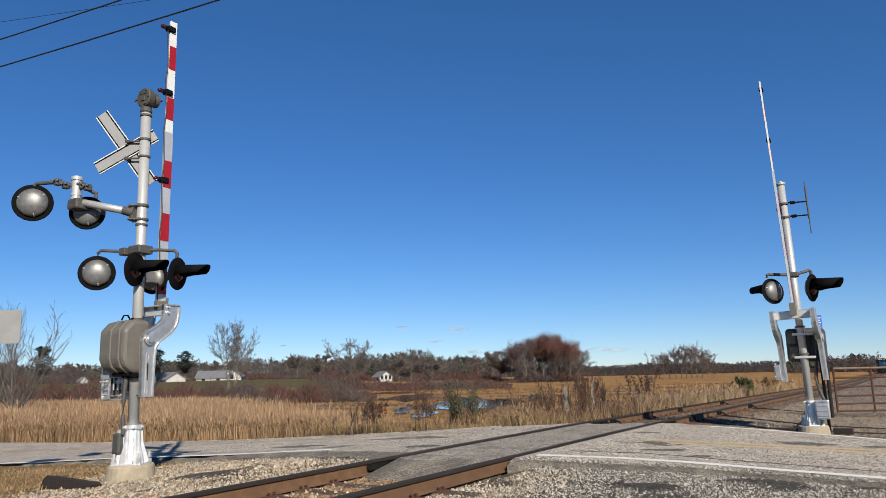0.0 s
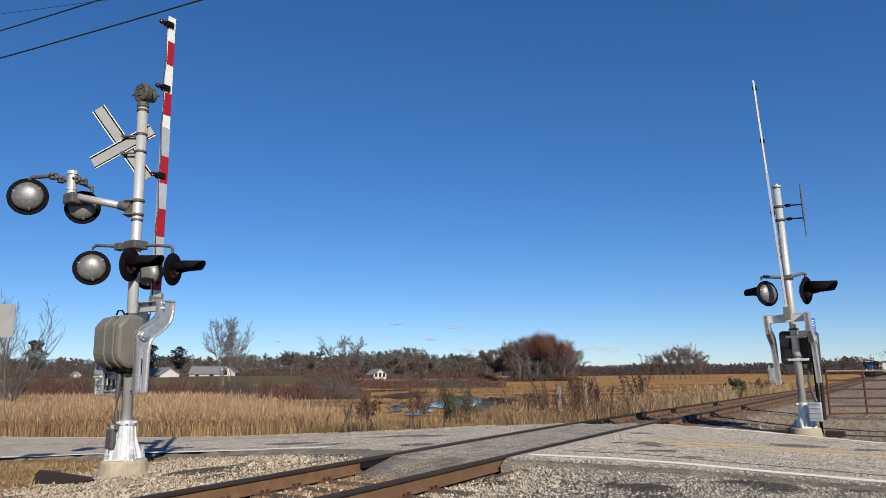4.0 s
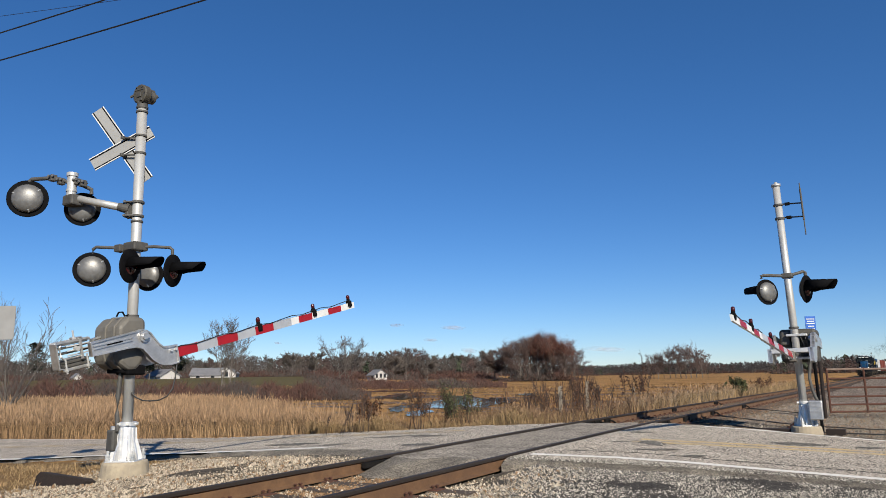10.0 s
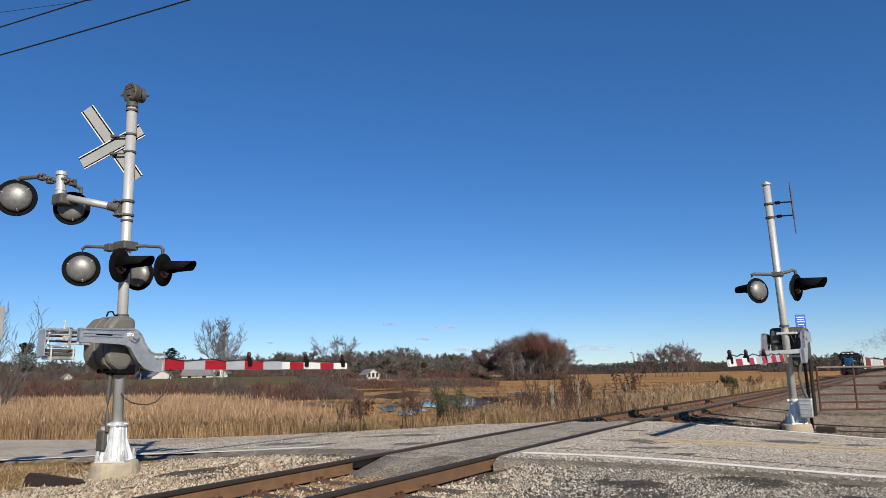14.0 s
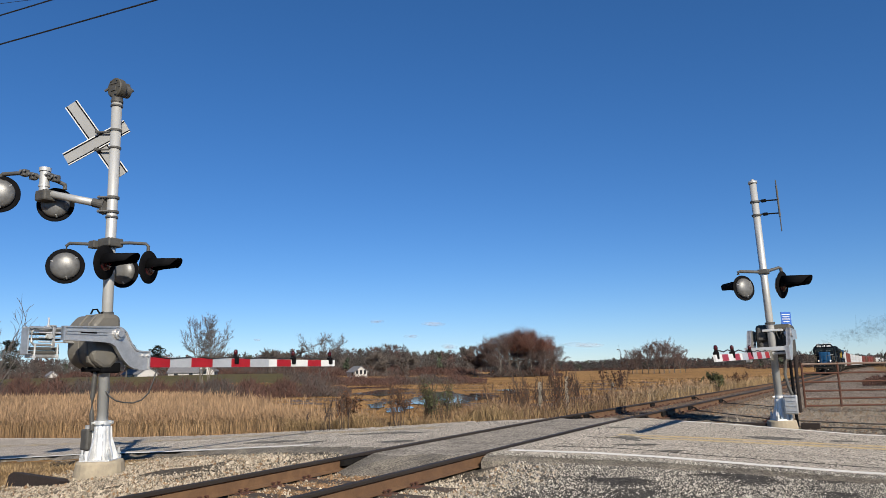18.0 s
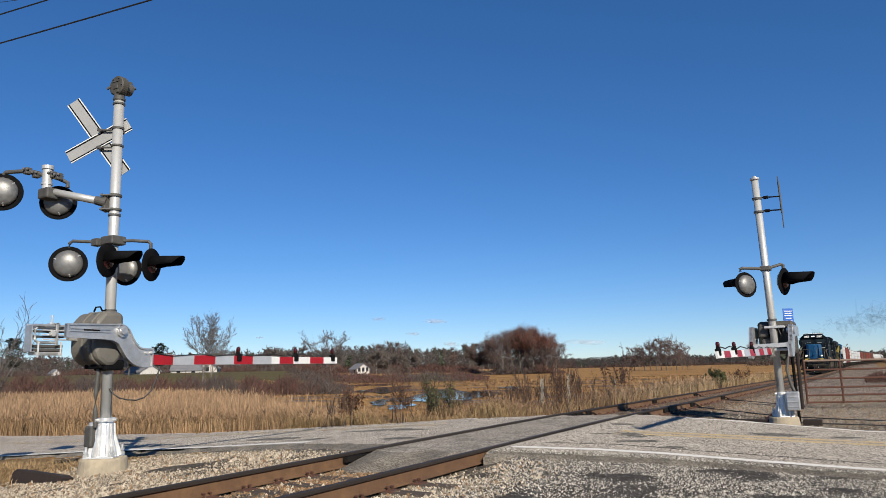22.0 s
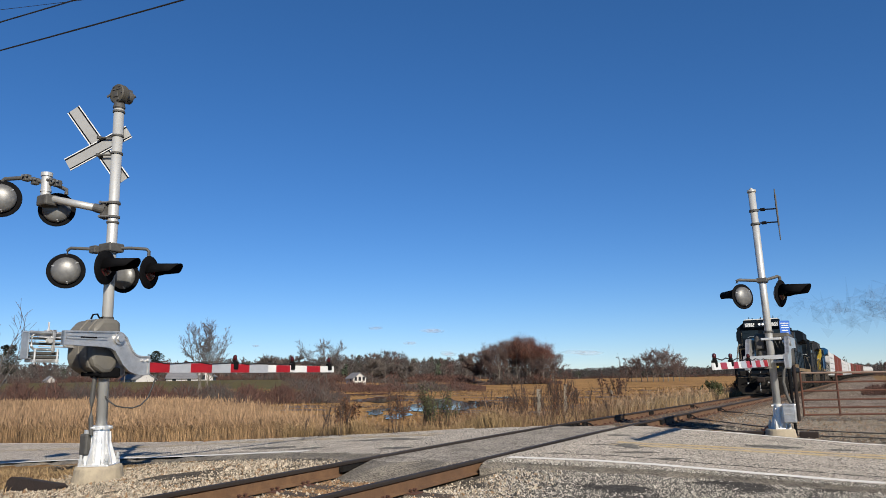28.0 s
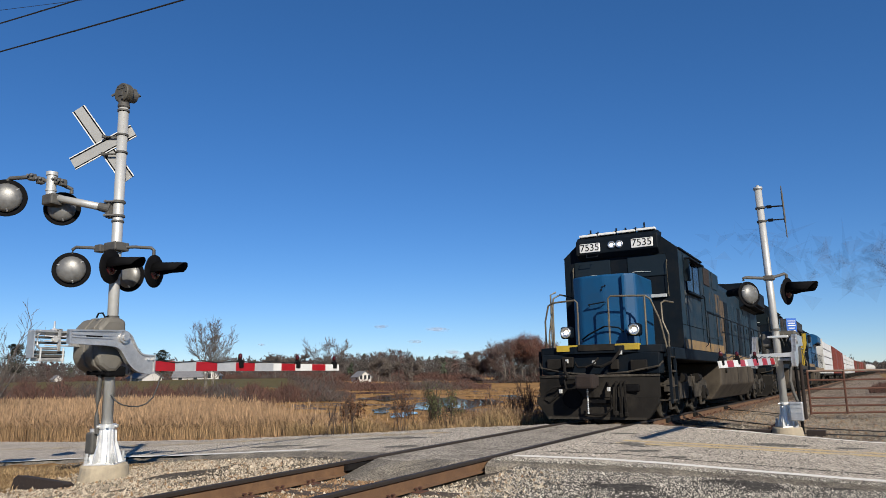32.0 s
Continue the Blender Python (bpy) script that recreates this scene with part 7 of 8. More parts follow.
for k, (px, d, h) in enumerate([(1160, 262, 8.6), (1168, 250, 9.6), (1178, 256, 10.2), (1189, 262, 10.8), (1199, 250, 11.4), (1208, 258, 12.2), (1217, 248, 12.4), (1226, 254, 12.2), (1236, 250, 11.2), (1246, 258, 9.4), (1256, 262, 7.2)]):
    tree(px, d, h, 0.75, "bare grey tree in a clump on the marsh", 70 + k, 4, None, group="bare clump on the marsh", bark="pale_bark" if k % 2 else "bark", dome=7.6, low=0.14, mains=12, thin=0.013, twig="grove_twig")
tree(404, 120, 11.4, 0.8, "bare spreading tree at the edge of the pasture", 81, 5, bark="pale_bark", dome=6.6, low=0.1, stems=5, mains=20, thin=0.011)
tree(614, 165, 10.5, 1.25, "wide bare tree by the marsh", 82, 5, dome=12.0, low=0.16, stems=3, mains=20, thin=0.012)
tree(560, 190, 7.0, 1.0, "bare tree at the edge of the woods", 85, 5, dome=6.0, low=0.25)
tree(520, 215, 7.6, 1.0, "bare tree at the edge of the woods", 86, 5, dome=7.0, low=0.25)
tree(700, 235, 9.5, 1.0, "pale bare tree at the edge of the woods", 89, 5, bark="pale_bark", dome=6.0, low=0.25)
tree(722, 240, 9.0, 1.0, "bare tree at the edge of the woods", 87, 5, dome=7.5, low=0.25)
tree(760, 250, 8.0, 1.0, "bare tree at the edge of the woods", 88, 5, bark="pale_bark", dome=7.0, low=0.25)
tree(22, 42, 6.4, 0.8, "young bare tree beside the road", 83, 4, lean=0.1, thin=0.009)
tree(-10, 47, 6.8, 0.8, "young bare tree beside the road", 84, 4, thin=0.009)


def conifer(px, dist, height, label, seed, name="pine_tree"):
    rs = random.Random(seed)
    x, y, z = bearing(px, dist)
    th = thing(name, Matrix.Translation((x, y, z - 0.1)), label, "pine tree", "pines by the pasture")
    ma = Mass()
    limbs(ma, [(Vector((0, 0, 0)), Vector((0.1, 0, height * 0.9)), height * 0.02, height * 0.006, 0)], 6)
    ma.object("trunk", ["bark"], th)
    ma = Mass()
    for k in range(1500):
        h = rs.uniform(0.28, 1.0)
        w = height * 0.36 * max(0.0, math.sin(min(1.0, (h - 0.2) * 1.2) * 3.0)) ** 0.7 * (0.7 + 0.3 * math.sin(h * 19 + seed))
        a = rs.uniform(0, 6.28)
        r = w * rs.uniform(0.2, 1) ** 0.6
        c = np.array((r * math.cos(a), r * math.sin(a), h * height + rs.gauss(0, 0.12)))
        d = np.array((math.cos(a), math.sin(a), rs.uniform(-0.3, 0.5))) * height * 0.042
        e = np.array((-math.sin(a), math.cos(a), rs.uniform(-0.4, 0.4))) * height * 0.024
        ma.add([c - d, c + e, c + d, c - e], [(0, 1, 2, 3)])
    ma.object("crown", ["pine"], th)


for k, (px, d, h) in enumerate([(66, 185, 9.6), (268, 180, 8.2), (320, 195, 8.0)]):
    conifer(px, d, h, "dark green pine beside the pasture", 90 + k)


# far woods: trunks, twigs and a few conifers in one mass
def woods(name, rows, seed, label, twig="grey_twig"):
    rs = random.Random(seed)
    ma = Mass()
    for px0, px1, step, d0, d1, h0, h1, green in rows:
        px = px0
        while px < px1:
            d = rs.uniform(d0, d1)
            x, y, z = bearing(px + rs.uniform(-step, step), d)
            lump = 0.92 + 0.05 * math.sin(px * 0.06 + seed) + 0.06 * math.sin(px * 0.023 + seed * 2)
            h = rs.uniform(h0, h1) * lump
            base = np.array((x, y, z - 0.2))
            r = d * 0.00035
            t = np.array((rs.gauss(0, 0.4), rs.gauss(0, 0.4), h * 0.75))
            rv, vv = np.array(RV) * r, np.array(VV) * r
            for _ in range(3):
                sh = np.array((rs.gauss(0, 1.6), rs.gauss(0, 1.6), 0))
                ma.add([base + sh - rv, base + sh + vv, base + sh + rv, base + sh * 1.2 + t * rs.uniform(0.7, 1.1)], [(0, 1, 3), (1, 2, 3)], 1 if rs.random() < 0.16 else 5)
            if rs.random() < green * (1.6 if math.sin(px * 0.037 + d * 0.02 + seed) > 0.2 else 0.3):
                for k in range(60):
                    q = rs.uniform(0.2, 1.0)
                    w = h * 0.2 * (1.1 - q) + 0.5
                    c = base + np.array((rs.gauss(0, w * 0.5), rs.gauss(0, w * 0.5), h * q * 0.98))
                    s = h * 0.06
                    a, b = np.array([rs.gauss(0, s) for _ in range(3)]), np.array([rs.gauss(0, s) for _ in range(3)])
                    ma.add([c - a, c + b, c + a, c - b], [(0, 1, 2, 3)], 2)
            else:
                red = rs.random() < (0.35 if math.sin(px * 0.05 + seed * 2) > 0.8 else 0.03)
                n = 120
                for k in range(n):
                    low = k > n * 0.78
                    q = rs.uniform(0.0, 0.3) if low else rs.uniform(0.22, 1.0) ** 0.9
                    w = h * 0.3 if low else h * 0.26 * math.sin(min(1.0, q * 1.02) * 2.7 + 0.25)
                    c = base + np.array((rs.gauss(0, w * 0.6), rs.gauss(0, w * 0.6), h * q))
                    dr = np.array((rs.gauss(0, 0.5), rs.gauss(0, 0.5), rs.uniform(0.3, 1.2)))
                    ln = h * rs.uniform(0.05, 0.14)
                    e = np.array((rs.gauss(0, 1), rs.gauss(0, 1), rs.gauss(0, 0.3)))
                    wd = d * 0.00034 * rs.uniform(0.5, 1.8) * (2.2 if red or low else 1)
                    ma.add([c - e * wd, c + e * wd, c + dr * ln], [(0, 1, 2)], 3 if red else 4 if low else 0)
            px += step * rs.uniform(0.6, 1.4)
    o = ma.object(name, [twig, "pale_bark", "pine", "maroon_leaf", "brush", "trunk_dark"])
    return tagged(o, label, "woods", kind="stuff")


woods("far_woods", [(-60, 560, 2.2, 250, 330, 6.4, 8.4, 0.02), (-60, 560, 2.2, 330, 400, 9.5, 11.5, 0.06)], 1, "bare brown woods with pines beyond the pasture")
woods("far_woods", [(520, 880, 2.0, 290, 360, 7.8, 9.6, 0.03), (520, 880, 2.2, 360, 430, 10.4, 12.6, 0.08), (600, 760, 2.5, 300, 330, 9.6, 12, 0.03)], 2, "bare woods along the far side of the marsh")
woods("far_woods", [(860, 1620, 2.0, 560, 640, 6, 7.4, 0.06), (860, 1620, 1.8, 640, 760, 8.2, 9.4, 0.05), (860, 1620, 2.0, 900, 1100, 13.0, 14.6, 0.05)], 3, "dark woods on the horizon beyond the marsh", "far_twig")
woods("far_woods", [(1370, 1640, 2.2, 360, 450, 5.5, 8, 0.03), (1428, 1550, 1.8, 380, 440, 8.5, 11.5, 0.04)], 4, "brown bare woods beside the track", "grey_twig")


# brush belts: dense upright twigs
def brush(name, rows, seed, label, materials, share=0.3):
    nr = np.random.default_rng(seed)
    vs, fs, mi, n0 = [], [], [], 0
    for px0, px1, d0, d1, n, h0, h1, wd in rows:
        px, d = nr.uniform(px0, px1, n), nr.uniform(d0, d1, n)
        lump = 0.72 + 0.3 * np.sin(px * 0.045 + d * 0.3) * np.sin(px * 0.021 + 1.3 * d) + 0.25 * np.sin(px * 0.11 + d * 0.05) + 0.12 * np.sin(px * 0.31 + d * 0.9)
        lump = lump * np.clip(np.minimum(px - px0, px1 - px) / 45, 0.12, 1) ** 0.7
        k = (px - 784) / 1256.8 * 0.985
        x = 5.23 + d * (VV.x + RV.x * k)
        y = d * (VV.y + RV.y * k)
        z = ground_z(x, y)
        h = nr.uniform(h0, h1, n) * np.clip(lump, 0.1, 1.25)
        z0 = z + h * nr.uniform(0, 0.6, n)
        tip = np.stack([nr.normal(0, 0.2, n) * h, nr.normal(0, 0.2, n) * h, h * nr.uniform(0.15, 0.45, n)], -1)
        p = np.stack([x, y, z0], -1)
        e = np.stack([nr.normal(0, 1, n), nr.normal(0, 1, n), nr.normal(0, 0.4, n)], -1) * (wd * d)[:, None]
        vs.append(np.stack([p - e, p + e, p + tip], 1).reshape(-1, 3))
        fs.append(np.arange(3 * n).reshape(-1, 3) + n0)
        mi.append((nr.random(n) < np.clip(share + 0.5 * np.sin(px * 0.03 + d * 0.02), 0.05, 0.9)).astype(int))
        n0 += 3 * n
    o = new(name, mesh_of(name, np.concatenate(vs), np.concatenate(fs), materials, np.concatenate(mi)))
    return tagged(o, label, "brush", kind="stuff")


brush("brush", [(-70, 235, 62, 105, 55000, 2.1, 3.5, 0.00026), (170, 520, 62, 105, 60000, 1.7, 2.9, 0.00026), (350, 450, 88, 104, 12000, 2.0, 3.2, 0.00026), (430, 660, 78, 112, 28000, 1.3, 2.3, 0.00028), (510, 590, 84, 96, 9000, 1.8, 2.6, 0.00028), (540, 900, 130, 200, 32000, 1.3, 2.6, 0.00028),
                (-70, 600, 235, 262, 26000, 1.6, 3.2, 0.0003), (500, 900, 268, 300, 26000, 2.0, 4.0, 0.0003), (885, 1035, 236, 262, 20000, 2.2, 5.0, 0.0003), (1575, 1790, 50, 66, 22000, 0.9, 1.5, 0.00024)], 21, "maroon and brown brush along the marsh edge", ["brush", "grey_twig"])


# reeds and grasses
def blades(name, x, y, h, width, lean, materials, heads, seed, label, category):
    """Bent two-piece blades with optional plumes, one mass."""
    nr = np.random.default_rng(seed)
    n = len(x)
    z = ground_z(x, y)
    a = nr.uniform(0, 6.283, n)
    e = np.stack([np.cos(a), np.sin(a), 0 * a], -1) * width[:, None]
    b = nr.normal(0, lean, (n, 2))
    p0 = np.stack([x, y, z - 0.03], -1)
    p1 = p0 + np.stack([b[:, 0] * h * 0.4, b[:, 1] * h * 0.4, h * 0.6], -1)
    p2 = p0 + np.stack([b[:, 0] * h, b[:, 1] * h, h * (1 - np.hypot(b[:, 0], b[:, 1]) * 0.4)], -1)
    v = np.stack([p0 - e, p0 + e, p1 + e * 0.8, p1 - e * 0.8, p2], 1).reshape(-1, 3)
    i = 5 * np.arange(n)
    f = np.stack([i, i + 1, i + 2, i + 3], -1).tolist() + np.stack([i + 3, i + 2, i + 4], -1).tolist()
    mi = [0] * (2 * n)
    if heads > 0:
        k = np.where(nr.random(n) < heads)[0]
        up = (p2 - p1)[k]
        up = up / np.linalg.norm(up, axis=1)[:, None]
        s = h[k, None] * 0.13
        w = e[k] * 2.4
        q = p2[k]
        hv = np.stack([q - up * s, q - w, q + up * s * 1.3, q + w], 1).reshape(-1, 3)
        j = len(v) + 4 * np.arange(len(k))
        f += np.stack([j, j + 1, j + 2, j + 3], -1).tolist()
        mi += [1] * len(k)
        v = np.concatenate([v, hv])
    o = new(name, mesh_of(name, v, f, materials, mi))
    return tagged(o, label, category, kind="stuff")


nr = np.random.default_rng(77)
n = 175000
d = 15.2 + 46 * nr.random(n) ** 1.5
px = nr.uniform(-60, 740, n)
k = (px - 784) / 1256.8 * 0.985
x, y = 5.23 + d * (VV.x + RV.x * k), d * (VV.y + RV.y * k)
edge = 570 + 120 * np.sin(d * 0.5) * np.sin(d * 0.17) - (d - 16) * 5.5 + 130 * (d < 20)
keep = (y > road_far(x) + 0.75 + 0.5 * nr.random(n)) & (px < edge + nr.normal(0, 40, n)) & (x < -2.6)
x, y, d = x[keep], y[keep], d[keep]
h = nr.normal(1.2, 0.14, len(x)) * np.clip((y - road_far(x)) * 0.3 + 0.35, 0.5, 1)
blades("reeds", x, y, np.clip(h, 0.4, 1.7), 0.002 + d * 0.00014, 0.18, ["reed", "reed_head"], 0.8, 5, "dense tan reeds filling the marsh beyond the road", "reeds")
n = 22000
x, y = -2.0 - 5.5 * nr.random(n) ** 1.3, 15.2 + 65 * nr.random(n) ** 1.6
keep = (y > road_far(x) + 0.35) & (x < -1.95 - 0.4 * nr.random(n))
x, y = x[keep], y[keep]
blades("grass", x, y, nr.uniform(0.25, 0.62, len(x)) * (1 + 0.5 * smooth(22, 34, y)), 0.002 + y * 0.0002, 0.4, ["tuft", "reed_head"], 0.25, 6, "straw-coloured grass along the track bank", "grass")
n = 30000
d = 22 + 120 * nr.random(n) ** 1.4
px = nr.uniform(380, 1420, n)
k = (px - 784) / 1256.8 * 0.985
x, y = 5.23 + d * (VV.x + RV.x * k), d * (VV.y + RV.y * k)
ponds = np.zeros(n, bool)
for pa, pb, pc, pd in PONDS:
    u, w = (x - pa) * 0.8525 + (y - pb) * 0.5227, -(x - pa) * 0.5227 + (y - pb) * 0.8525
    ponds |= (u / (pc * 1.25)) ** 2 + (w / (pd * 1.6 + 0.4)) ** 2 < 1
keep = ~ponds & (x < -6.5) & (np.sin(d * 0.32 + px * 0.006) + 0.4 * np.sin(d * 0.11) + nr.normal(0, 0.4, n) > -0.2)
x, y, d = x[keep], y[keep], d[keep]
blades("marsh_grass", x, y, nr.uniform(0.08, 0.22, len(x)) * (1 + 0.6 * smooth(70, 110, d)), 0.02 + d * 0.0008, 0.5, ["marsh_tuft", "tuft"], 0.0, 7, "rusty marsh grass in streaks", "grass")
n = 6500
x, y = -5.0 - 6 * nr.random(n), 3.5 + 5.0 * nr.random(n)
keep = (y < road_near(x) - 0.9) & (x < -5.3 - 0.4 * nr.random(n))
x, y = x[keep], y[keep]
blades("verge_grass", x, y, nr.uniform(0.04, 0.16, len(x)), np.full(len(x), 0.006), 0.7, ["tuft", "tuft"], 0.0, 8, "short dry grass on the road verge", "grass")
n = 2500
x, y = nr.uniform(-7, -3.0, n), road_far(0) + nr.uniform(-2.5, 1.5, n)
keep = (y > road_far(x) + 0.05) & (y < road_far(x) + 0.9)
x, y = x[keep], y[keep]
blades("verge_grass", x, y, nr.uniform(0.08, 0.3, len(x)), np.full(len(x), 0.008), 0.6, ["tuft", "tuft"], 0.0, 9, "short dry grass along the far road edge", "grass")


n = 25000
x, y = nr.uniform(-9.5, -2.2, n), 0.25 + 2.3 * nr.random(n)
y = y + road_far(x)
blades("roadside_grass", x, y, nr.uniform(0.32, 0.78, n) * (0.75 + 0.25 * np.sin(x * 2.1) * np.sin(x * 5.3 + y)) * (1 - 0.5 * smooth(-6.6, -5.8, x) * smooth(-2.6, -3.4, x)), np.full(n, 0.0055), 0.42, ["tuft", "reed_head"], 0.3, 10, "tall tan grass and weeds along the road edge", "grass")
n = 6500
x, y = -2.1 - 2.6 * nr.random(n), 15.6 + 13 * nr.random(n) ** 1.2
blades("weeds", x, y, nr.uniform(0.3, 0.85, n), 0.003 + 0.00012 * y, 0.3, ["weed_stem", "brown_leaf"], 0.15, 11, "brown dead weeds standing on the bank", "weeds")
n = 12000
x, y = -2.2 - 3.0 * nr.random(n), 24 + 26 * nr.random(n)
blades("bank_grass", x, y, nr.uniform(0.45, 0.95, n), 0.004 + 0.00018 * y, 0.35, ["pale_tuft", "reed_head"], 0.3, 12, "pale tall dry grass beside the track", "grass")


# shrubs at the far road edge and along the bank
def shrub(at, height, wide, stems, label, seed, leaf=None, per=2, size=0.03, bark="bush_twig", levels=2):
    rs = random.Random(seed)
    x, y = at
    th = thing("shrub", Matrix.Translation((x, y, float(ground_z(x, y)) - 0.05)), label, "shrub", "shrubs beyond the road")
    alls = []
    for k in range(stems):
        off = Vector((rs.gauss(0, wide * 0.35), rs.gauss(0, wide * 0.35), 0))
        segs = grow(rs, height * rs.uniform(0.75, 1.35), 0.45, levels, rs.gauss(0, 0.2), 0.2, 0.7, 0.5, (1, 3), 0.012)
        segs = [(p + off, q + off, r, r2, lev) for p, q, r, r2, lev in segs]
        alls += segs
        ma = Mass()
        limbs(ma, segs, 4, 0.0045)
        ma.object("stem", [bark], th)
    if leaf:
        ma = Mass()
        leaf_cloud(ma, rs, alls, per, size, 0, 1, 0.05)
        ma.object("leaves", [leaf], th)
    return th


SHRUBS = [((-4.47, 16.3), 1.0, 0.7, 12, "leafy green bush thinning out for winter", "green_leaf", 3, 0.034), ((-7.6, 16.4), 0.95, 0.55, 9, "low bush with withered brown leaves", "brown_leaf", 3, 0.045),
          ((-3.0, 17.3), 1.0, 0.9, 10, "tangled bare shrub with few withered leaves", "brown_leaf", 1, 0.02), ((-2.7, 18.9), 1.25, 0.7, 7, "bare sapling thicket on the bank", "brown_leaf", 1, 0.025),
          ((-2.6, 20.2), 1.35, 0.7, 7, "bare sapling thicket on the bank", "brown_leaf", 2, 0.03), ((-2.9, 21.5), 1.15, 0.7, 10, "bare sapling thicket on the bank", None, 0, 0),
          ((-2.8, 25.5), 1.5, 0.6, 5, "bare sapling with clinging brown leaves", "russet_leaf", 1, 0.045), ((-2.7, 26.4), 1.4, 0.7, 5, "bare sapling with clinging brown leaves", "russet_leaf", 1, 0.045),
          ((-2.4, 44.0), 0.95, 0.9, 14, "small green shrub in the grass", "green_leaf", 7, 0.06), ((-2.7, 55.0), 1.0, 1.2, 14, "brown shrub beside the rails", "brown_leaf", 1, 0.06),
          ((-4.4, 15.9), 0.8, 0.8, 12, "low tangled weeds at the road edge", "green_leaf", 2, 0.025), ((-5.2, 15.5), 0.9, 0.7, 12, "low tangled weeds at the road edge", "brown_leaf", 2, 0.025), ((-7.0, 15.1), 0.8, 0.8, 12, "low tangled weeds at the road edge", None, 0, 0),
          ((-2.9, 18.3), 1.15, 0.6, 7, "bare sapling thicket on the bank", "brown_leaf", 1, 0.025), ((-3.4, 19.7), 1.25, 0.7, 7, "bare sapling thicket on the bank", "brown_leaf", 1, 0.03), ((-2.4, 20.9), 1.15, 0.6, 7, "bare sapling thicket on the bank", "brown_leaf", 1, 0.03),
          ((-2.5, 22.6), 1.0, 0.7, 7, "bare sapling thicket on the bank", None, 0, 0), ((-3.2, 22.2), 1.25, 0.7, 7, "bare sapling thicket on the bank", "brown_leaf", 1, 0.03),
          ((-2.4, 17.9), 0.95, 0.8, 14, "tangled bare shrub with few withered leaves", None, 0, 0)]
for k, (p, h, w, s, lb, lf, per, sz) in enumerate(SHRUBS):
    shrub(p, h, w, s, lb, 300 + k, lf, per, sz)
for k, (p, h) in enumerate([((-3.0, 19.6), 1.25), ((-2.75, 21.0), 1.3), ((-3.3, 27.5), 1.2), ((-6.0, 44), 1.2), ((-5.8, 46.5), 1.2)]):
    bm = B()
    prism(bm, [(-0.05, -0.04), (0.05, -0.05), (0.055, 0.04), (-0.04, 0.05)], "z", -0.3, h, 0.01)
    o = part("fence_post", bm, "wood_post")
    o.matrix_world = Matrix.Translation((p[0], p[1], float(ground_z(*p)))) @ pose(0, 0, 0, (k % 3 - 1) * 2, (k % 2) * 3 - 1, 20 * k)
    tagged(o, "weathered grey wooden fence post in the grass", "fence post", "old fence posts")


# small low clouds far beyond the woods
def cloud_material():
    m = bpy.data.materials.new("thin_lilac_cloud")
    m.use_nodes = True
    n, k = m.node_tree.nodes, m.node_tree.links
    n.remove(n["Principled BSDF"])
    d, t, x = n.new("ShaderNodeBsdfDiffuse"), n.new("ShaderNodeBsdfTransparent"), n.new("ShaderNodeMixShader")
    d.inputs[0].default_value = (0.5, 0.48, 0.54, 1)
    x.inputs[0].default_value = 0.08
    k.new(t.outputs[0], x.inputs[1]), k.new(d.outputs[0], x.inputs[2])
    k.new(x.outputs[0], n["Material Output"].inputs[0])
    return m


M["cloud"] = cloud_material()
cloud_rng = random.Random(17)
for px, up, wide, tall in ((800, 82, 42, 8), (767, 62, 22, 6), (704, 88, 26, 5), (1075, 40, 60, 9), (830, 42, 30, 8), (496, 60, 12, 4)):
    d = 3000.0
    p = EYE0 + (VV + RV * ((px - 784) / 1256.8 * 0.985)) * d
    th = thing("cloud", Matrix.Translation((p.x, p.y, up / 1256.8 * d)), "small thin lilac-grey cloud low over the horizon", "cloud", "low clouds")
    for k in range(3):
        bm = B()
        off = Vector(RV) * (cloud_rng.uniform(-0.3, 0.3) * wide / 1256.8 * d) + Vector((0, 0, cloud_rng.uniform(-0.2, 0.2) * tall / 1256.8 * d))
        bmesh.ops.create_icosphere(bm, subdivisions=3, radius=1.0)
        for v in bm.verts:
            r = 1 + 0.35 * noise.noise(v.co * 1.7 + Vector((k, px, 0)))
            q = v.co * r
            v.co = Vector(RV) * (q.x * wide * 0.36 / 1256.8 * d) + Vector(VV) * (q.y * 30) + Vector((0, 0, q.z * tall * 0.4 / 1256.8 * d)) + off
        part("billow", bm, "cloud", th, "", True).visible_shadow = False


# buildings
M["clapboard"] = pbr("white_clapboard", (0.68, 0.65, 0.61), (0.58, 0.55, 0.52), 0.5, 0.7, 0, 0.05, 10)
M["shingle"] = pbr("grey_shingle_roof", (0.22, 0.22, 0.23), (0.16, 0.16, 0.17), 0.8, 0.9, 0, 0.1, 10)
M["window_dark"] = pbr("dark_window_glass", (0.03, 0.035, 0.04), None, 2, 0.1, 0, 0, 10)


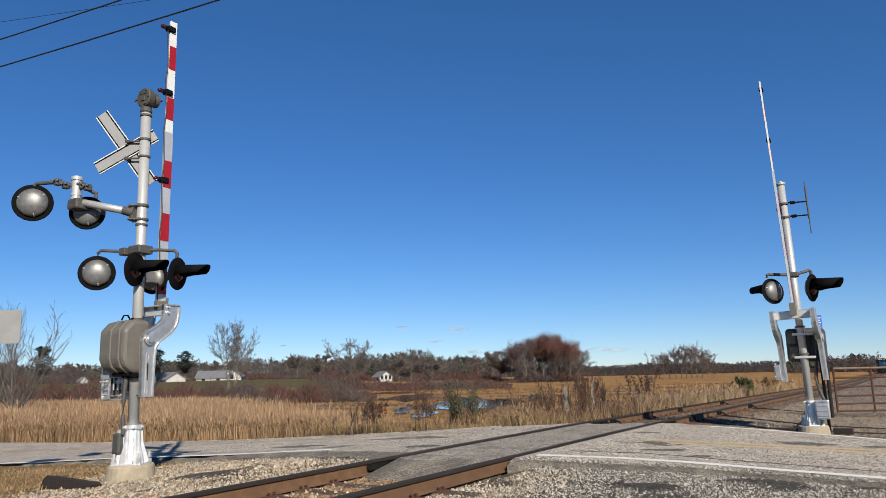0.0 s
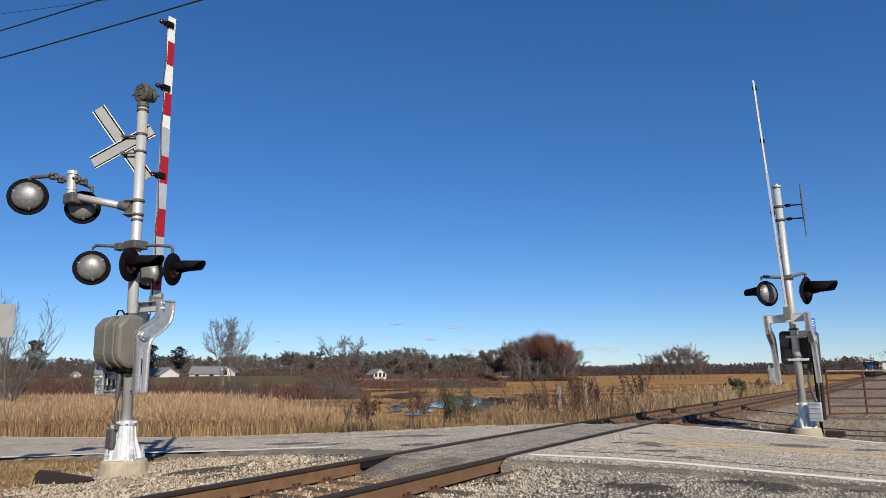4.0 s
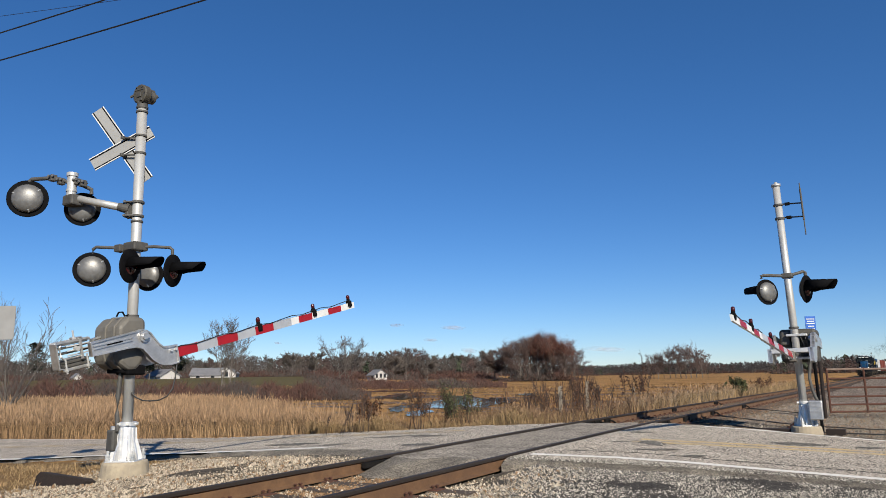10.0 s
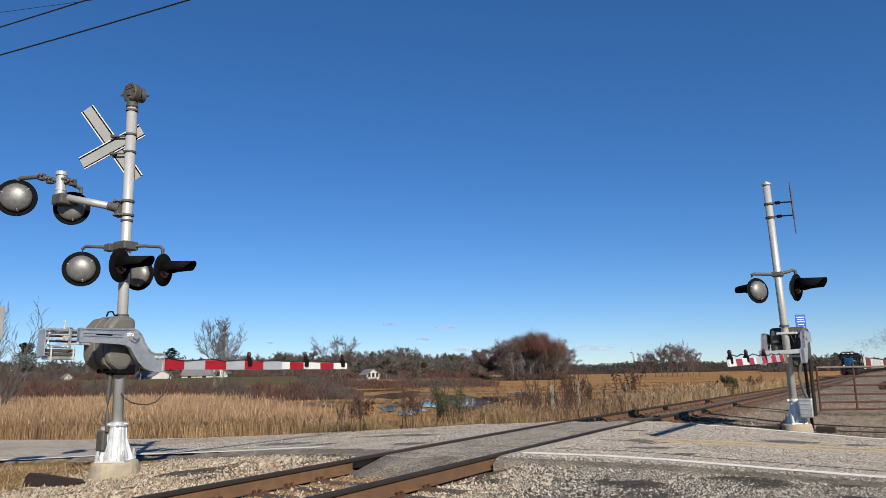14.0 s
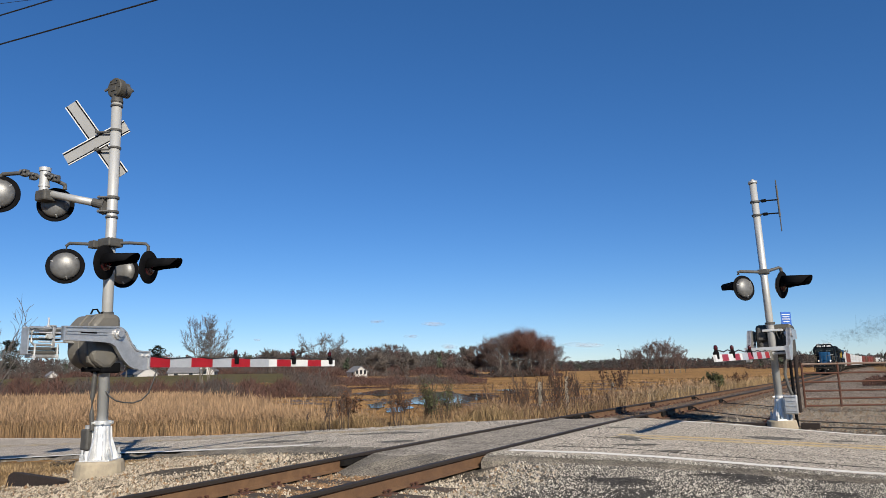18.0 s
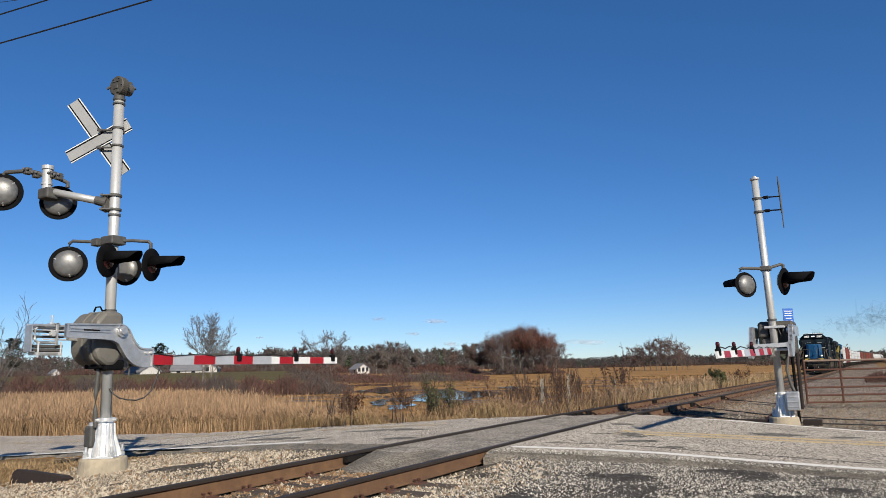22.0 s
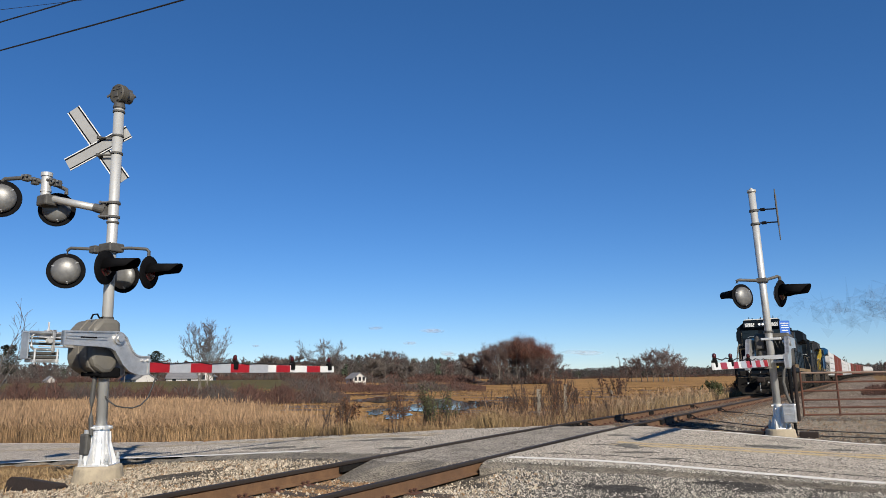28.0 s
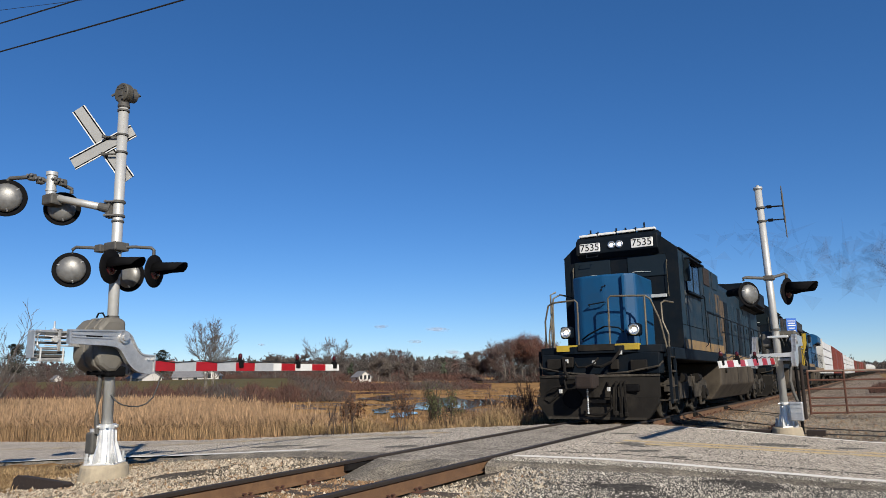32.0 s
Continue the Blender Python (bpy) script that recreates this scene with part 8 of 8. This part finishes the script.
def house(px, dist, w, l, h, roof, turn, label, windows=2, name="house", lift=0.0):
    x, y, z = bearing(px, dist)
    th = thing(name, Matrix.Translation((x, y, z + lift)) @ Matrix.Rotation(radians(turn), 4, "Z"), label, "house", "buildings beyond the marsh")
    part("wall", prism(B(), [(-w / 2, -1.5), (w / 2, -1.5), (w / 2, h), (0, h + roof), (-w / 2, h)], "y", 0, l), "clapboard", th)
    for s in (-1, 1):
        bm = prism(B(), [(s * (w / 2 + 0.4), h - 0.3), (0, h + roof + 0.02), (0, h + roof + 0.25), (s * (w / 2 + 0.4), h - 0.05)], "y", -0.3, l + 0.3)
        part("roof", bm, "shingle", th)
    for k in range(windows):
        u = (k - (windows - 1) / 2) * 1.5
        bm = B()
        box(bm, (u - 0.45, -0.06, h - 0.9), (u + 0.45, -0.01, h + 0.5))
        wd = part("window", bm, "window_dark", th)
        bm = B()
        box(bm, (u - 0.55, -0.09, h - 1.02), (u + 0.55, -0.05, h - 0.9))
        part("sill", bm, "clapboard", wd)
    for k in range(int(l / 4)):
        for s in (-1, 1):
            bm = B()
            box(bm, (s * w / 2 - 0.05, 1.6 + k * 4, h - 1.5), (s * w / 2 + 0.05, 2.6 + k * 4, h - 0.3))
            part("window", bm, "window_dark", th)


house(305, 185, 5.4, 7, 0.75, 1.5, 84, "white gabled barn with a grey roof", 0, "barn", 0.0)
house(345, 205, 6.5, 9, 0.8, 1.7, -52, "long white farm building with a grey roof", 0, "farmhouse", 0.0)
house(404, 204, 5, 7, 1.1, 1.7, 40, "small white shed with a grey roof", 1, "shed", 0.0)
house(677, 250, 4.7, 6.2, 1.8, 1.7, 62, "white gabled house with dark windows", 3, "house", 0.8)
house(142, 200, 2.0, 3.4, 0.7, 0.9, 70, "small white shed in the pasture", 0, "shed", 0.0)


# farm gate beside the track
def pipe_gate():
    th = thing("farm_gate", Matrix.Translation((3.62, 23.17, -0.33)) @ Matrix.Rotation(radians(30), 4, "Z"), "rusty tubular steel gate across the track-side lane", "gate")
    for k, z in enumerate((1.36, 1.1, 0.85, 0.6, 0.38, 0.18)):
        bm = cyl(B(), (0, 0, z), (7.4, 0, z - 0.02), 0.026 if k else 0.03, n=10)
        part("rail_pipe", bm, "rust" if k else "gate_top", th)
    for x in (0.02, 1.05, 2.6, 4.2, 5.8, 7.38):
        bm = cyl(B(), (x, 0, 0.14), (x, 0, 1.4), 0.03, n=10)
        part("upright", bm, "rust", th)
    for x in (-0.14, 7.55):
        bm = cyl(B(), (x, 0, -0.3), (x, 0, 1.75), 0.05, n=14)
        part("gate_post", bm, "dark_rust", th, "dark steel gate post")


M["gate_top"] = pbr("weathered_galvanised_pipe", (0.28, 0.22, 0.18), (0.16, 0.09, 0.06), 3, 0.7, 0.2, 0.1, 60)
pipe_gate()
bm = B()
box(bm, (-0.05, -0.08, 0), (0.05, 0.08, 0.95), 0.01)
o = part("leaning_board", bm, "rust")
o.matrix_world = Matrix.Translation((3.05, 18.4, -0.33)) @ pose(0, 0, 0, 20, 48, 10)
tagged(o, "rusty steel bar leaning in the gravel", "bar")
for x0, x1, y in ((2.75, 3.35, 16.75), (3.95, 4.3, 16.9)):
    bm = B()
    box(bm, (x0, y - 0.1, -0.36), (x1, y + 0.1, -0.16), 0.015)
    o = part("timber_block", bm, "dark_rust")
    tagged(o, "dark timber block beside the signal foundation", "timber", "timbers by the foundation")

# rusty plate edge in the stones by the west signal
bm = prism(B(), [(0, 0.02), (0.92, 0.0), (0.96, 0.17), (0.9, 0.2), (0.08, 0.25), (0.02, 0.2)], "y", -0.08, 0.1, 0.012)
o = part("steel_plate", bm, "dark_rust")
o.matrix_world = Matrix.Translation((-5.78, 6.15, -0.53)) @ Matrix.Diagonal((1.16, 1, 1.1, 1)) @ pose(0, 0, 0, -8, 0, 6)
tagged(o, "dark rusty steel plate half buried in stones", "steel plate")

# road sign seen from its back
sg = thing("road_sign", Matrix.Translation((-8.43, 6.79, -0.55)), "plain grey back of a square road sign on a post", "road sign")
bm = B()
m = Matrix((RV, VV, Vector((0, 0, 1)))).transposed().to_4x4()
box(bm, (-0.55, -0.004, 2.39), (0.197, 0.004, 3.0), 0.0, m)
part("panel", bm, "sign_back", sg)
bm = B()
box(bm, (-0.36, 0.006, 0), (-0.3, 0.04, 2.95), 0.004, m)
part("post", bm, "galv", sg)

# blue notice on the east signal's far side
bm = B()
sn = thing("notice_sign", Matrix.Translation((3.8, 17.75, 1.71)) @ Matrix.Rotation(radians(40), 4, "Z"), "small blue notice with white lines of writing", "notice sign")
box(bm, (-0.125, -0.004, 0.0), (0.125, 0.004, 0.5))
part("panel", bm, "blue_sign", sn)
for k, (w, z) in enumerate(((0.2, 0.44), (0.17, 0.39), (0.2, 0.34), (0.15, 0.28), (0.18, 0.22), (0.17, 0.15), (0.13, 0.08))):
    bm = B()
    box(bm, (-w / 2, -0.008, z - 0.009), (w / 2, -0.0045, z + 0.009))
    part("writing_bar", bm, "white_sheet", sn)
bm = cyl(B(), (0.05, 0.04, -2.1), (0, 0.04, 0.48), 0.032, n=10)
part("post", bm, "black", sn)

# rail bonds and track cables
def bond(side, y, wide, hang):
    th = thing("rail_bond", Matrix.Translation((side * RAIL_X, y, float(track_z(y)))), "black rubber-cased cable bond clamped to the rail", "rail bond", "cable bonds on the rails")
    bm = B()
    for s in (-1, 1):
        box(bm, (s * 0.045 - 0.03, -wide / 2, -0.15), (s * 0.045 + 0.03, wide / 2, -0.045), 0.012)
    part("bond_case", bm, "rubber", th)
    if hang:
        bm = tube(B(), [(0.08, 0, -0.06), (0.16, 0.08, -0.1), (0.22, 0.2, -0.18), (0.3, 0.5, -0.2), (0.36, 0.9, -0.2)], 0.02, 8)
        part("lead", bm, "rubber", th)


for side, y, w, hg in ((-1, 16.3, 0.42, True), (-1, 16.95, 0.3, True), (-1, 23.2, 0.4, False), (-1, 29.5, 0.5, True), (1, 16.5, 0.55, True), (1, 18.4, 0.45, False), (1, 21.5, 0.4, True), (1, 26.5, 0.5, True)):
    bond(side, y, w, hg)
for pts in ([(0.85, 26.6), (1.6, 25.6), (2.6, 25.0), (3.4, 24.6)], [(0.85, 21.6), (1.5, 20.7), (2.4, 19.9), (3.3, 19.2), (4.6, 18.9), (6.5, 19.0), (9, 19.2)], [(0.85, 18.5), (1.5, 18.0), (2.3, 17.5), (3.2, 17.2)], [(3.8, 17.3), (5.0, 17.4), (6.4, 17.5), (8.2, 17.7)]):
    bm = tube(B(), [(x, y, float(ground_z(x, y)) + 0.03) for x, y in pts], 0.014, 6)
    o = part("track_cable", bm, "cable")
    tagged(o, "black track cable lying on the gravel", "cable", "track cables")

# overhead wires
def wire(a, b, r, label):
    a, b = Vector(a), Vector(b)
    d = (b - a).normalized()
    p, q = a - d * 16, b + d * 14
    pts = []
    for k in range(25):
        s = k / 24
        pts.append(p.lerp(q, s) + Vector((0, 0, 0.35 * ((2 * s - 1) ** 2 - 0.15))))
    o = part("overhead_wire", tube(B(), pts, r, 6), "cable")
    tagged(o, label, "wire", "overhead wires")


wire((-11.9, 7.8, 8.56), (-5.3, 8.7, 8.56), 0.016, "black overhead cable along the road")
wire((-10.5, 7.1, 8.56), (-6.9, 7.6, 8.56), 0.014, "black overhead cable along the road")
wire((-10.6, 7.1, 9.0), (-7.1, 8.4, 9.0), 0.005, "thin overhead wire along the road")


def motions():
    for what, rows in MOVES:
        walk(what, rows)


motions()
